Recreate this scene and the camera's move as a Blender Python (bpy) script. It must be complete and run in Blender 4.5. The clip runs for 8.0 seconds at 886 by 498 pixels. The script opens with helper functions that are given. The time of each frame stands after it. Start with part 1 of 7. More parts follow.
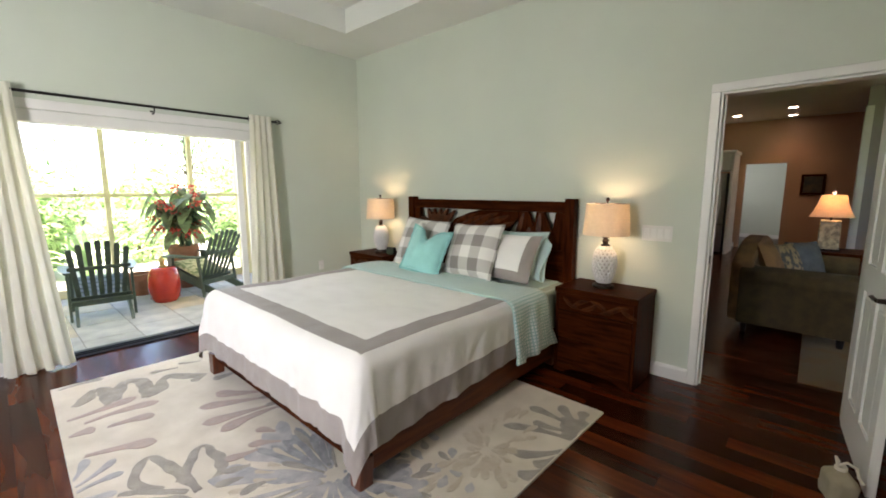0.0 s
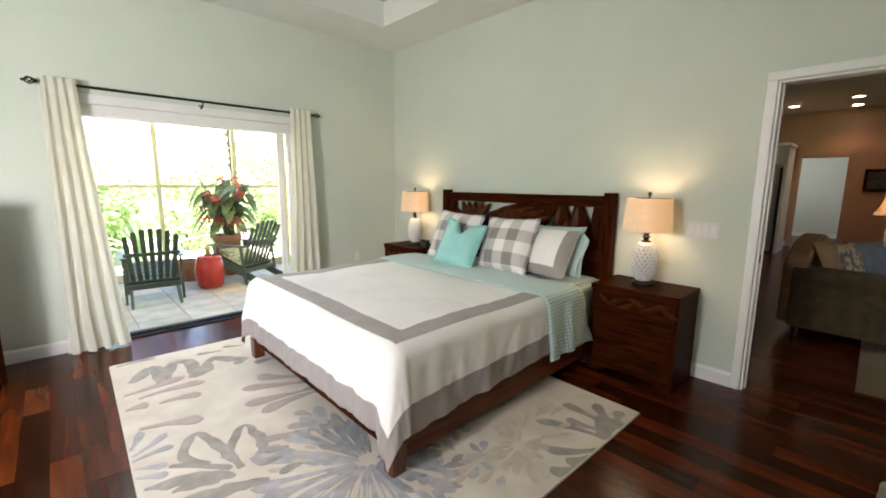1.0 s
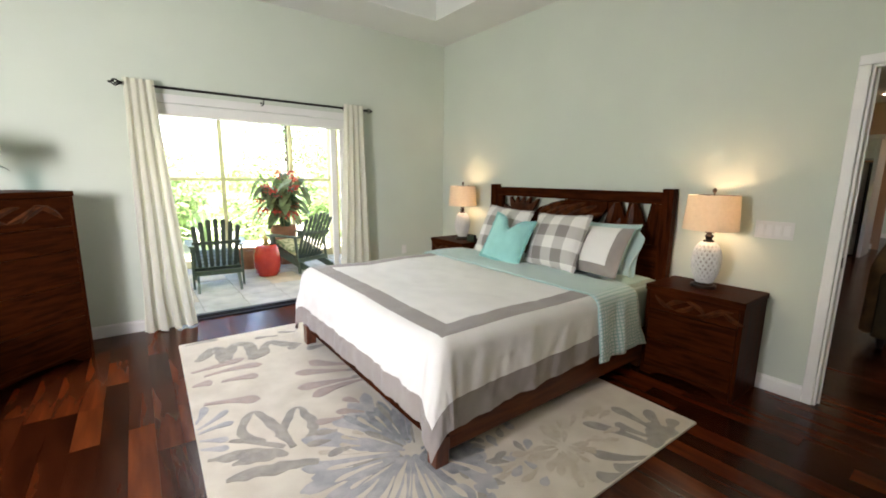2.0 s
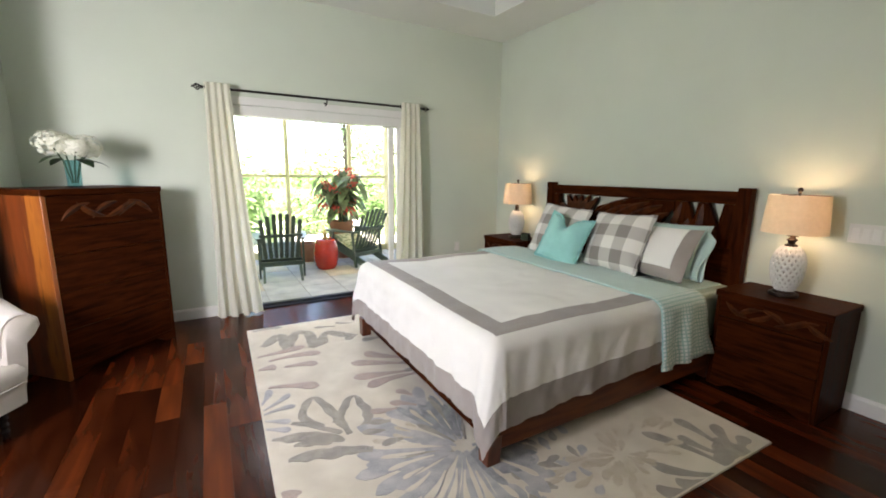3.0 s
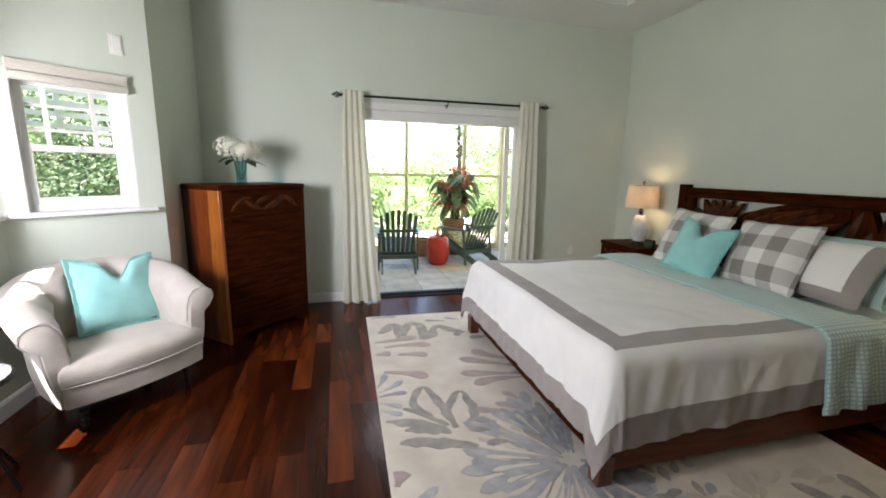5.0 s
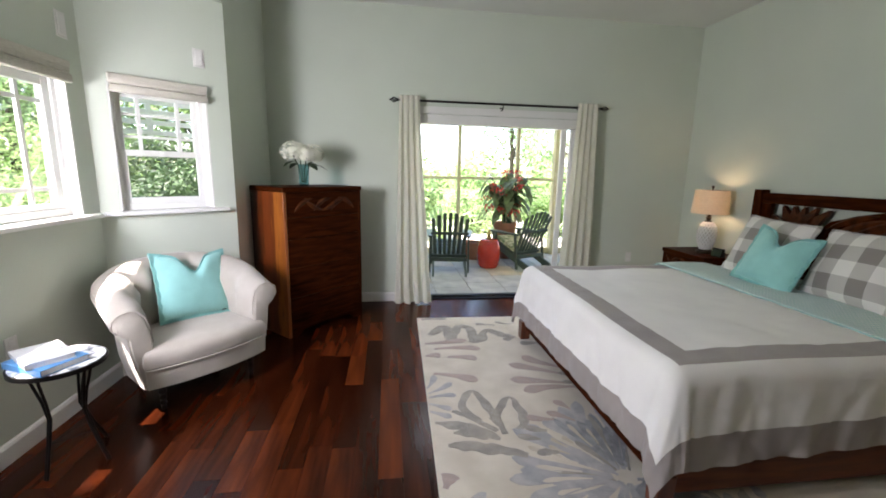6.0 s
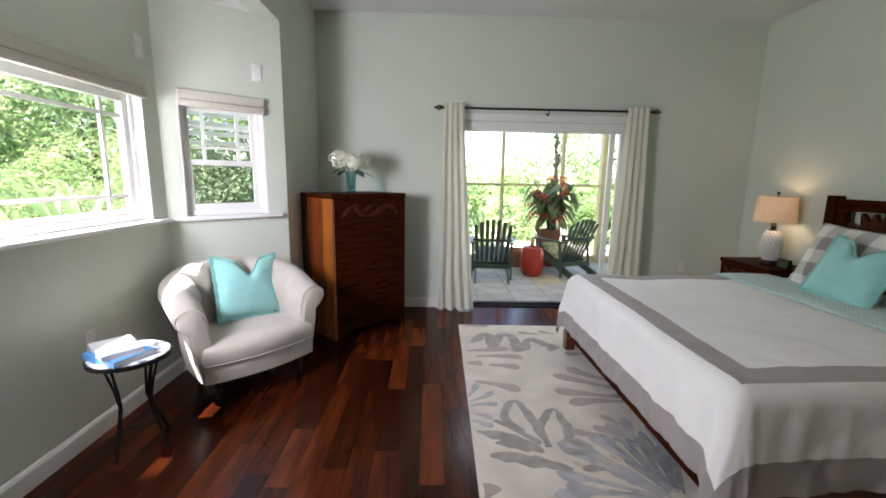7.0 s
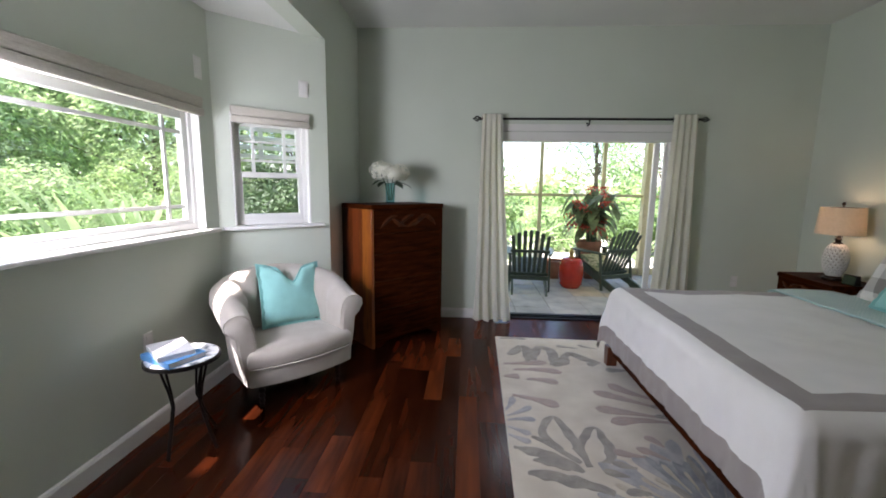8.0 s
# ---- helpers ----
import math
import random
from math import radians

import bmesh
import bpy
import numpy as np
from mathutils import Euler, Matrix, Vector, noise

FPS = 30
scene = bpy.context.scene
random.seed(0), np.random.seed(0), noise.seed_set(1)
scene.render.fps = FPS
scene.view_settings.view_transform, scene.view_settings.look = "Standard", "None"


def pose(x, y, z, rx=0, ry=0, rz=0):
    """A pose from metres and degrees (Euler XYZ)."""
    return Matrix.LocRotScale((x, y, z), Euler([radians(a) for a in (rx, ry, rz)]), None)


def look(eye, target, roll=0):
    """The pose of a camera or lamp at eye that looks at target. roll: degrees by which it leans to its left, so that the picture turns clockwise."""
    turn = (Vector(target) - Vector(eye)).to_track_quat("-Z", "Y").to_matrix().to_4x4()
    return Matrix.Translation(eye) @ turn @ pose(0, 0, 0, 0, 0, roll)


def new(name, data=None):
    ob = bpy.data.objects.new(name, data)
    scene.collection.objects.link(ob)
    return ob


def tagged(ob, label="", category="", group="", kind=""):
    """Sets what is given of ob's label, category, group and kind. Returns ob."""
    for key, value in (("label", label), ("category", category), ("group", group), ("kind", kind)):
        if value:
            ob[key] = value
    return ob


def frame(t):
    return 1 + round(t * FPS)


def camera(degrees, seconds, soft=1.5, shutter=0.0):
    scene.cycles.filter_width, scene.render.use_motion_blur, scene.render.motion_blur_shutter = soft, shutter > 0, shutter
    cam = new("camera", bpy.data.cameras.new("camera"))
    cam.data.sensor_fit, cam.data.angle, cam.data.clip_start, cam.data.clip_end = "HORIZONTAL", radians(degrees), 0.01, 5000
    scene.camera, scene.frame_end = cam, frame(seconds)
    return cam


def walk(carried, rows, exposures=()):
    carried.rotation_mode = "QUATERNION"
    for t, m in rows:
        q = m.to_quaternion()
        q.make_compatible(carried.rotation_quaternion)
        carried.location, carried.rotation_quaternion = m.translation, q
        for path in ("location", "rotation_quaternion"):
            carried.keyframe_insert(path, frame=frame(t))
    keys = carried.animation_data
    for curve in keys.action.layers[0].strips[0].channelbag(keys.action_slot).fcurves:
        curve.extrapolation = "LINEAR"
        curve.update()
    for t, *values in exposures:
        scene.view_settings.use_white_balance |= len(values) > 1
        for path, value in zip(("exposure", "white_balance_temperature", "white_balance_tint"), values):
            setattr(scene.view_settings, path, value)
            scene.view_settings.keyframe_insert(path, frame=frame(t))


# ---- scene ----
# ---- camera ----
cam = camera(94.5, 8.0, 1.8)
PATH = [
    (0, (0.004, 0.258, 1.416), (1.473, 1.586, 1.131), 0.0),
    (0.5, (-0.003, 0.264, 1.41), (1.416, 1.641, 1.11), 0.3),
    (1, (-0.011, 0.27, 1.411), (1.346, 1.705, 1.095), 0.4),
    (1.5, (-0.011, 0.274, 1.412), (1.263, 1.779, 1.08), 0.5),
    (3, (-0.043, 0.292, 1.414), (0.934, 2.0, 1.053), 0.8),
    (3.5, (-0.051, 0.296, 1.416), (0.805, 2.066, 1.05), 0.6),
    (4, (-0.063, 0.299, 1.421), (0.677, 2.12, 1.049), 0.6),
    (4.5, (-0.078, 0.305, 1.426), (0.545, 2.168, 1.051), 0.9),
    (6, (-0.113, 0.308, 1.432), (0.151, 2.256, 1.064), 1.3),
    (6.5, (-0.12, 0.311, 1.427), (0.043, 2.273, 1.073), 1.1),
    (7, (-0.127, 0.31, 1.43), (-0.064, 2.28, 1.09), 1.0),
    (7.5, (-0.136, 0.311, 1.431), (-0.166, 2.285, 1.113), 0.8),
    (8, (-0.138, 0.309, 1.435), (-0.251, 2.284, 1.14), 0.8),
]
walk(cam, [(t, look(eye, target, roll)) for t, eye, target, roll in PATH], [(0, 3.22, 6850, 22), (1, 3.36, 6850, 22), (1.5, 3.34, 6850, 22), (3, 3.12, 6800, 22), (4.5, 2.85, 6650, 22.5), (6.5, 2.50, 6500, 23.5), (7.5, 2.36, 6400, 24.5), (8, 2.10, 6300, 25)])

# ---- light ----
world = bpy.data.worlds.new("sky")
scene.world = world
world.use_nodes = True
wn = world.node_tree.nodes
sky = wn.new("ShaderNodeTexSky")
sky.sky_type, sky.sun_disc = "NISHITA", False
SUN_EL, SUN_AZ = 67.9, 238.0          # degrees; azimuth clockwise from +y
sky.sun_elevation, sky.sun_rotation = radians(SUN_EL), radians(SUN_AZ)
world.node_tree.links.new(sky.outputs[0], wn["Background"].inputs[0])
wn["Background"].inputs[1].default_value = 0.15
sun = new("sun", bpy.data.lights.new("sun", "SUN"))
sun.data.energy, sun.data.angle, sun.data.color = 5.0, radians(0.53), (1.0, 0.95, 0.86)
sd = Vector((math.sin(radians(SUN_AZ)) * math.cos(radians(SUN_EL)), math.cos(radians(SUN_AZ)) * math.cos(radians(SUN_EL)), math.sin(radians(SUN_EL))))
sun.matrix_world = look(sd * 30, (0, 0, 0))


def sky_lamp(eye, target, w, h, power, color=(0.92, 0.96, 1.0)):
    """An added area lamp that stands in for daylight entering by an opening."""
    a = new("daylight", bpy.data.lights.new("daylight", "AREA"))
    a.data.shape, a.data.size, a.data.size_y = "RECTANGLE", w, h
    a.data.energy, a.data.color = power, color
    a.matrix_world = look(eye, target)
    return a


sky_lamp((-2.0, 1.46, 1.54), (-0.9, 2.9, 1.1), 0.44, 0.70, 12.0)      # southern part of the bay's large window
sky_lamp((-1.70, 0.70, 1.54), (0.4, 2.6, 1.5), 0.50, 0.72, 1.8)    # the bay's southern window
sky_lamp((1.08, 5.45, 2.32), (1.2, 3.2, 0.4), 1.7, 0.6, 4.5)       # hidden outside above the patio opening, in place of sky light

# ---- materials ----
def mat(name, c1, c2=None, scale=6.0, rough=0.5, bump=0.1, bscale=80.0, metal=0.0, stretch=(1, 1, 1), vary=0.0, island=0.0,
        sheen=0.0, detail=5.0, spread=(0.35, 0.65), coat=0.0, spec=0.5, dist=0.0, transl=0.0, skew=1.0):
    """A surface with coarse colour variation, fine grain and fine relief."""
    m = bpy.data.materials.new(name)
    m.use_nodes = True
    nt = m.node_tree
    n, l = nt.nodes, nt.links
    b = n["Principled BSDF"]
    c2 = c2 or tuple(v * 0.86 for v in c1)
    tc, mp = n.new("ShaderNodeTexCoord"), n.new("ShaderNodeMapping")
    mp.inputs["Scale"].default_value = stretch
    l.new(tc.outputs["Object"], mp.inputs["Vector"])
    big, fine = n.new("ShaderNodeTexNoise"), n.new("ShaderNodeTexNoise")
    big.inputs["Scale"].default_value, big.inputs["Detail"].default_value = scale, detail
    big.inputs["Distortion"].default_value = dist
    fine.inputs["Scale"].default_value, fine.inputs["Detail"].default_value = bscale, 3.0
    l.new(mp.outputs[0], big.inputs["Vector"])
    l.new(mp.outputs[0], fine.inputs["Vector"])
    ramp = n.new("ShaderNodeValToRGB")
    ramp.color_ramp.elements[0].position, ramp.color_ramp.elements[1].position = spread
    ramp.color_ramp.elements[0].color, ramp.color_ramp.elements[1].color = (*c2, 1), (*c1, 1)
    l.new(big.outputs["Fac"], ramp.inputs[0])
    col = ramp.outputs[0]
    if vary or island:
        hsv, mr = n.new("ShaderNodeHueSaturation"), n.new("ShaderNodeMapRange")
        if vary:
            src, amount = n.new("ShaderNodeObjectInfo").outputs["Random"], vary
        else:
            src, amount = n.new("ShaderNodeNewGeometry").outputs["Random Per Island"], island
        if skew != 1.0:
            pw = n.new("ShaderNodeMath")
            pw.operation, pw.inputs[1].default_value = "POWER", skew
            l.new(src, pw.inputs[0])
            src = pw.outputs[0]
        l.new(src, mr.inputs["Value"])
        mr.inputs["To Min"].default_value, mr.inputs["To Max"].default_value = 1 - amount, 1 + amount * skew
        l.new(mr.outputs[0], hsv.inputs["Value"])
        l.new(col, hsv.inputs["Color"])
        col = hsv.outputs[0]
    l.new(col, b.inputs["Base Color"])
    bp = n.new("ShaderNodeBump")
    bp.inputs["Strength"].default_value, bp.inputs["Distance"].default_value = bump, 0.01
    l.new(fine.outputs["Fac"], bp.inputs["Height"])
    l.new(bp.outputs[0], b.inputs["Normal"])
    rr = n.new("ShaderNodeMapRange")
    rr.inputs["To Min"].default_value, rr.inputs["To Max"].default_value = max(0.02, rough - 0.08), min(1, rough + 0.08)
    l.new(big.outputs["Fac"], rr.inputs["Value"])
    l.new(rr.outputs[0], b.inputs["Roughness"])
    b.inputs["Metallic"].default_value = metal
    b.inputs["Sheen Weight"].default_value = sheen
    b.inputs["Coat Weight"].default_value = coat
    b.inputs["Coat Roughness"].default_value = 0.12
    b.inputs["Specular IOR Level"].default_value = spec
    if transl:
        tr, mx = n.new("ShaderNodeBsdfTranslucent"), n.new("ShaderNodeMixShader")
        l.new(col, tr.inputs["Color"])
        mx.inputs[0].default_value = transl
        l.new(b.outputs[0], mx.inputs[1])
        l.new(tr.outputs[0], mx.inputs[2])
        l.new(mx.outputs[0], n["Material Output"].inputs[0])
    return m


def check_mat(name, light, dark, period):
    """Woven checks: two crossing sets of stripes whose tones add up."""
    m = mat(name, light, rough=0.9, bump=0.25, bscale=400, sheen=0.2)
    n, l = m.node_tree.nodes, m.node_tree.links
    tc, sp = n.new("ShaderNodeTexCoord"), n.new("ShaderNodeSeparateXYZ")
    l.new(tc.outputs["Object"], sp.inputs[0])
    tones = []
    for axis in ("X", "Z"):
        md, gt = n.new("ShaderNodeMath"), n.new("ShaderNodeMath")
        md.operation, md.inputs[1].default_value = "PINGPONG", period
        gt.operation, gt.inputs[1].default_value = "GREATER_THAN", period * 0.5
        l.new(sp.outputs[axis], md.inputs[0])
        l.new(md.outputs[0], gt.inputs[0])
        tones.append(gt.outputs[0])
    ad, hf, mx = n.new("ShaderNodeMath"), n.new("ShaderNodeMath"), n.new("ShaderNodeMix")
    l.new(tones[0], ad.inputs[0]), l.new(tones[1], ad.inputs[1])
    hf.operation, hf.inputs[1].default_value = "MULTIPLY", 0.5
    l.new(ad.outputs[0], hf.inputs[0])
    mx.data_type = "RGBA"
    l.new(hf.outputs[0], mx.inputs["Factor"])
    mx.inputs["A"].default_value, mx.inputs["B"].default_value = (*light, 1), (*dark, 1)
    l.new(mx.outputs["Result"], n["Principled BSDF"].inputs["Base Color"])
    return m


def plaid_mat(name, base, line, period, axes=("X", "Y", "Z"), wide=0.35, rough=0.9, coords="Object"):
    """Fine printed stripes along the given axes."""
    m = mat(name, base, rough=rough, bump=0.2, bscale=300, sheen=0.2)
    n, l = m.node_tree.nodes, m.node_tree.links
    tc, sp = n.new("ShaderNodeTexCoord"), n.new("ShaderNodeSeparateXYZ")
    l.new(tc.outputs[coords], sp.inputs[0])
    last = None
    for axis in axes:
        md, gt = n.new("ShaderNodeMath"), n.new("ShaderNodeMath")
        md.operation, md.inputs[1].default_value = "PINGPONG", period
        gt.operation, gt.inputs[1].default_value = "LESS_THAN", period * wide
        l.new(sp.outputs[axis], md.inputs[0])
        l.new(md.outputs[0], gt.inputs[0])
        if last is None:
            last = gt.outputs[0]
        else:
            mxm = n.new("ShaderNodeMath")
            mxm.operation = "MAXIMUM"
            l.new(last, mxm.inputs[0]), l.new(gt.outputs[0], mxm.inputs[1])
            last = mxm.outputs[0]
    mx = n.new("ShaderNodeMix")
    mx.data_type = "RGBA"
    l.new(last, mx.inputs["Factor"])
    mx.inputs["A"].default_value, mx.inputs["B"].default_value = (*base, 1), (*line, 1)
    l.new(mx.outputs["Result"], n["Principled BSDF"].inputs["Base Color"])
    return m


def glow(name, color, strength, base=(0.8, 0.8, 0.8)):
    m = bpy.data.materials.new(name)
    m.use_nodes = True
    b = m.node_tree.nodes["Principled BSDF"]
    b.inputs["Base Color"].default_value = (*base, 1)
    b.inputs["Emission Color"].default_value, b.inputs["Emission Strength"].default_value = (*color, 1), strength
    return m


def glass_mat(name, tint=(1, 1, 1)):
    m = bpy.data.materials.new(name)
    m.use_nodes = True
    n, l = m.node_tree.nodes, m.node_tree.links
    tr, gl, mx, fr = (n.new("ShaderNodeBsdfTransparent"), n.new("ShaderNodeBsdfGlossy"), n.new("ShaderNodeMixShader"), n.new("ShaderNodeLayerWeight"))
    tr.inputs[0].default_value = (*tint, 1)
    gl.inputs["Roughness"].default_value = 0.02
    pw, ml = n.new("ShaderNodeMath"), n.new("ShaderNodeMath")
    pw.operation, pw.inputs[1].default_value = "POWER", 4.0
    ml.operation, ml.inputs[1].default_value, ml.inputs[2].default_value = "MULTIPLY_ADD", 0.5, 0.03
    l.new(fr.outputs["Facing"], pw.inputs[0]), l.new(pw.outputs[0], ml.inputs[0])
    l.new(ml.outputs[0], mx.inputs[0]), l.new(tr.outputs[0], mx.inputs[1]), l.new(gl.outputs[0], mx.inputs[2])
    l.new(mx.outputs[0], n["Material Output"].inputs[0])
    return m


M_WALL = mat("sage wall paint", (0.594, 0.646, 0.558), (0.570, 0.622, 0.535), scale=1.5, rough=0.75, bump=0.04, bscale=220)
M_CEIL = mat("ceiling paint", (0.74, 0.76, 0.72), (0.70, 0.72, 0.68), scale=1.2, rough=0.85, bump=0.05, bscale=160)
M_TRIM = mat("white trim paint", (0.80, 0.80, 0.77), (0.75, 0.75, 0.72), scale=3, rough=0.4, bump=0.02)
M_WOOD = mat("dark reddish wood", (0.055, 0.0118, 0.0022), (0.022, 0.0046, 0.0012), scale=5, rough=0.40, bump=0.06, bscale=50, stretch=(7, 7, 0.8), coat=0.0, spec=0.02, dist=0.5)
M_WOODX = mat("dark reddish wood across", (0.055, 0.0118, 0.0022), (0.022, 0.0046, 0.0012), scale=5, rough=0.40, bump=0.06, bscale=50, stretch=(0.8, 7, 7), coat=0.0, spec=0.02, dist=0.5)
M_WOODY = mat("dark reddish wood along", (0.055, 0.0118, 0.0022), (0.022, 0.0046, 0.0012), scale=5, rough=0.40, bump=0.06, bscale=50, stretch=(7, 0.8, 7), coat=0.0, spec=0.02, dist=0.5)
# dresser side facing the bay: streaked figure, with window light lifted into its amber
M_WOODL = mat("amber streaked wood, window-lit side", (0.36, 0.085, 0.012), (0.05, 0.011, 0.003), scale=2.0, rough=0.34, bump=0.05, bscale=50, stretch=(3, 4, 0.35), coat=0.08, dist=0.6, spread=(0.4, 0.62))


def lit_figure(m):
    """Bands of figure across a board's depth (y), wavering along its height; window light is put into their tones."""
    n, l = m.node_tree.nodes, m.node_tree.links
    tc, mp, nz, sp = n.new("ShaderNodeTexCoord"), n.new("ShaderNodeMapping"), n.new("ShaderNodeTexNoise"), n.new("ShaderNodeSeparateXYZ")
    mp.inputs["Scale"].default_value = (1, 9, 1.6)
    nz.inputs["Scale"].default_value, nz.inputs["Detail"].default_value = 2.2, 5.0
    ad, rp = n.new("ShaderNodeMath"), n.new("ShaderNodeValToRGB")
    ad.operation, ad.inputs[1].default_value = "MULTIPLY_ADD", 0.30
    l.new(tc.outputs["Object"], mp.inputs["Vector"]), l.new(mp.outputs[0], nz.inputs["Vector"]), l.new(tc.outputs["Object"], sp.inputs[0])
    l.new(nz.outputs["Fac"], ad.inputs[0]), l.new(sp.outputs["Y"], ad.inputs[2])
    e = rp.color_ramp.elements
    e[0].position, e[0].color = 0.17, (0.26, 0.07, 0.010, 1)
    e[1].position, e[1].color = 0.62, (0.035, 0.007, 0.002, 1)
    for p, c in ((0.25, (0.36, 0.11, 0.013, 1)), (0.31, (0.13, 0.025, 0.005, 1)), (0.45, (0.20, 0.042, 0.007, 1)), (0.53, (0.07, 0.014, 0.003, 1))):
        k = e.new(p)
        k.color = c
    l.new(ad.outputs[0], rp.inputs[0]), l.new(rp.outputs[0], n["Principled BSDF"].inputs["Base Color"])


lit_figure(M_WOODL)
M_CARVE = mat("carved wood", (0.10, 0.026, 0.006), (0.034, 0.0085, 0.0025), scale=14, rough=0.45, bump=0.2, bscale=40, stretch=(1, 1, 1), spec=0.15)
M_PLANK = mat("floor plank", (0.088, 0.0170, 0.0040), (0.014, 0.0030, 0.0011), scale=1.7, rough=0.22, bump=0.012, bscale=50, stretch=(9, 1.0, 9), vary=0.55, skew=1.6, coat=0.0, spec=0.18, dist=0.35, detail=8.0, spread=(0.28, 0.74))
M_PLANKS = mat("floor planks joined", (0.088, 0.0170, 0.0040), (0.014, 0.0030, 0.0011), scale=1.7, rough=0.22, bump=0.012, bscale=50, stretch=(9, 1.0, 9), island=0.55, skew=1.6, coat=0.0, spec=0.18, dist=0.35, detail=8.0, spread=(0.28, 0.74))
M_PLANKL = mat("light floor plank", (0.135, 0.029, 0.0068), (0.060, 0.0125, 0.0034), scale=1.7, rough=0.22, bump=0.012, bscale=50, stretch=(9, 1.0, 9), vary=0.15, coat=0.0, spec=0.18, dist=0.35, detail=8.0, spread=(0.28, 0.74))
M_JOINT = mat("floor joint", (0.02, 0.008, 0.005), rough=0.6)
M_BLACK = mat("black iron", (0.012, 0.011, 0.010), rough=0.45, bump=0.2, bscale=120, metal=0.6)
M_BRONZE = mat("dark bronze", (0.035, 0.022, 0.015), rough=0.4, metal=0.7)
M_CURT = mat("cream linen curtain", (0.89, 0.88, 0.79), (0.855, 0.845, 0.75), scale=10, rough=0.95, bump=0.3, bscale=350, sheen=0.35, transl=0.48)
M_WHITE = mat("white cotton", (0.88, 0.865, 0.83), (0.84, 0.825, 0.79), scale=5, rough=0.95, bump=0.2, bscale=260, sheen=0.2)
M_TAUPE = mat("taupe cotton", (0.36, 0.32, 0.295), (0.32, 0.285, 0.265), scale=6, rough=0.95, bump=0.25, bscale=300, sheen=0.2)
M_AQUA = mat("aqua cotton", (0.33, 0.69, 0.655), (0.29, 0.63, 0.60), scale=12, rough=0.95, bump=0.4, bscale=350, sheen=0.3)
M_AQUAD = mat("aqua fringe", (0.24, 0.56, 0.53), (0.20, 0.49, 0.47), scale=30, rough=0.95, bump=0.6, bscale=300, sheen=0.3)
M_SHEET = mat("pale aqua sheet", (0.50, 0.69, 0.65), (0.46, 0.65, 0.61), scale=10, rough=0.95, bump=0.3, bscale=220, sheen=0.2)
M_PRINT = plaid_mat("aqua printed cotton", (0.60, 0.73, 0.70), (0.40, 0.60, 0.57), 0.008, ("X", "Z"), 0.36)
M_PRINTL = plaid_mat("aqua printed cotton sheet", (0.70, 0.79, 0.77), (0.34, 0.55, 0.53), 0.0125, ("X", "Y"), 0.34, coords="UV")
M_FITTED = plaid_mat("striped fitted sheet", (0.50, 0.60, 0.56), (0.36, 0.46, 0.40), 0.014, ("Z", "Y"), 0.45)
M_CHECK = check_mat("grey buffalo check", (0.80, 0.78, 0.74), (0.27, 0.245, 0.225), 0.104)
M_RUG = mat("cream wool pile", (0.67, 0.615, 0.50), (0.55, 0.495, 0.39), scale=4.5, rough=1.0, bump=0.45, bscale=240, sheen=0.3)
M_RGREY = mat("grey wool", (0.25, 0.23, 0.19), (0.37, 0.335, 0.275), scale=13, rough=1.0, bump=0.7, bscale=240, sheen=0.3)
M_RBLUE = mat("blue grey wool", (0.31, 0.31, 0.315), (0.45, 0.435, 0.415), scale=14, rough=1.0, bump=0.7, bscale=240, sheen=0.3)
M_RDARK = mat("dark blue grey wool", (0.18, 0.19, 0.20), (0.32, 0.325, 0.325), scale=16, rough=1.0, bump=0.7, bscale=240, sheen=0.3)
M_RPINK = mat("dusty rose wool", (0.45, 0.335, 0.28), (0.37, 0.295, 0.255), scale=16, rough=1.0, bump=0.7, bscale=240, sheen=0.3)
M_ROCHRE = mat("sand wool", (0.47, 0.405, 0.29), (0.55, 0.49, 0.38), scale=14, rough=1.0, bump=0.7, bscale=240, sheen=0.3)
M_CERAMIC = mat("white glazed ceramic", (0.82, 0.81, 0.78), (0.74, 0.73, 0.70), scale=20, rough=0.2, bump=0.05, coat=0.5)
M_HOLE = mat("shaded lattice recess", (0.50, 0.46, 0.40), rough=0.8)
M_LINEN = mat("ivory upholstery linen", (0.53, 0.49, 0.43), (0.47, 0.43, 0.37), scale=9, rough=0.95, bump=0.35, bscale=380, sheen=0.3)
M_BLKWOOD = mat("black turned wood", (0.014, 0.011, 0.010), rough=0.5, spec=0.15)
M_MARBLE = mat("pale mosaic tabletop", (0.78, 0.79, 0.80), (0.18, 0.20, 0.24), scale=26, rough=0.25, bump=0.15, bscale=60, spread=(0.36, 0.5))
M_PAPER = mat("white paper", (0.80, 0.80, 0.78), rough=0.8)
M_BLUE = mat("blue book cover", (0.10, 0.30, 0.58), (0.07, 0.24, 0.50), scale=10, rough=0.4)
M_VASE = glass_mat("aqua vase glass", (0.72, 0.88, 0.90))
M_GLASS = glass_mat("window glass")
M_PETAL = mat("white hydrangea petal", (0.88, 0.88, 0.78), (0.80, 0.81, 0.68), scale=30, rough=0.8, transl=0.2)
M_LEAF = mat("dark green leaf", (0.035, 0.085, 0.025), (0.02, 0.05, 0.018), scale=20, rough=0.4)
M_PLATE = mat("plastic wall plate", (0.78, 0.78, 0.74), rough=0.35, bump=0.0)
M_SHADEW = mat("woven window shade", (0.62, 0.59, 0.52), (0.54, 0.51, 0.44), scale=40, rough=0.9, bump=0.4, bscale=90, stretch=(1, 1, 6))

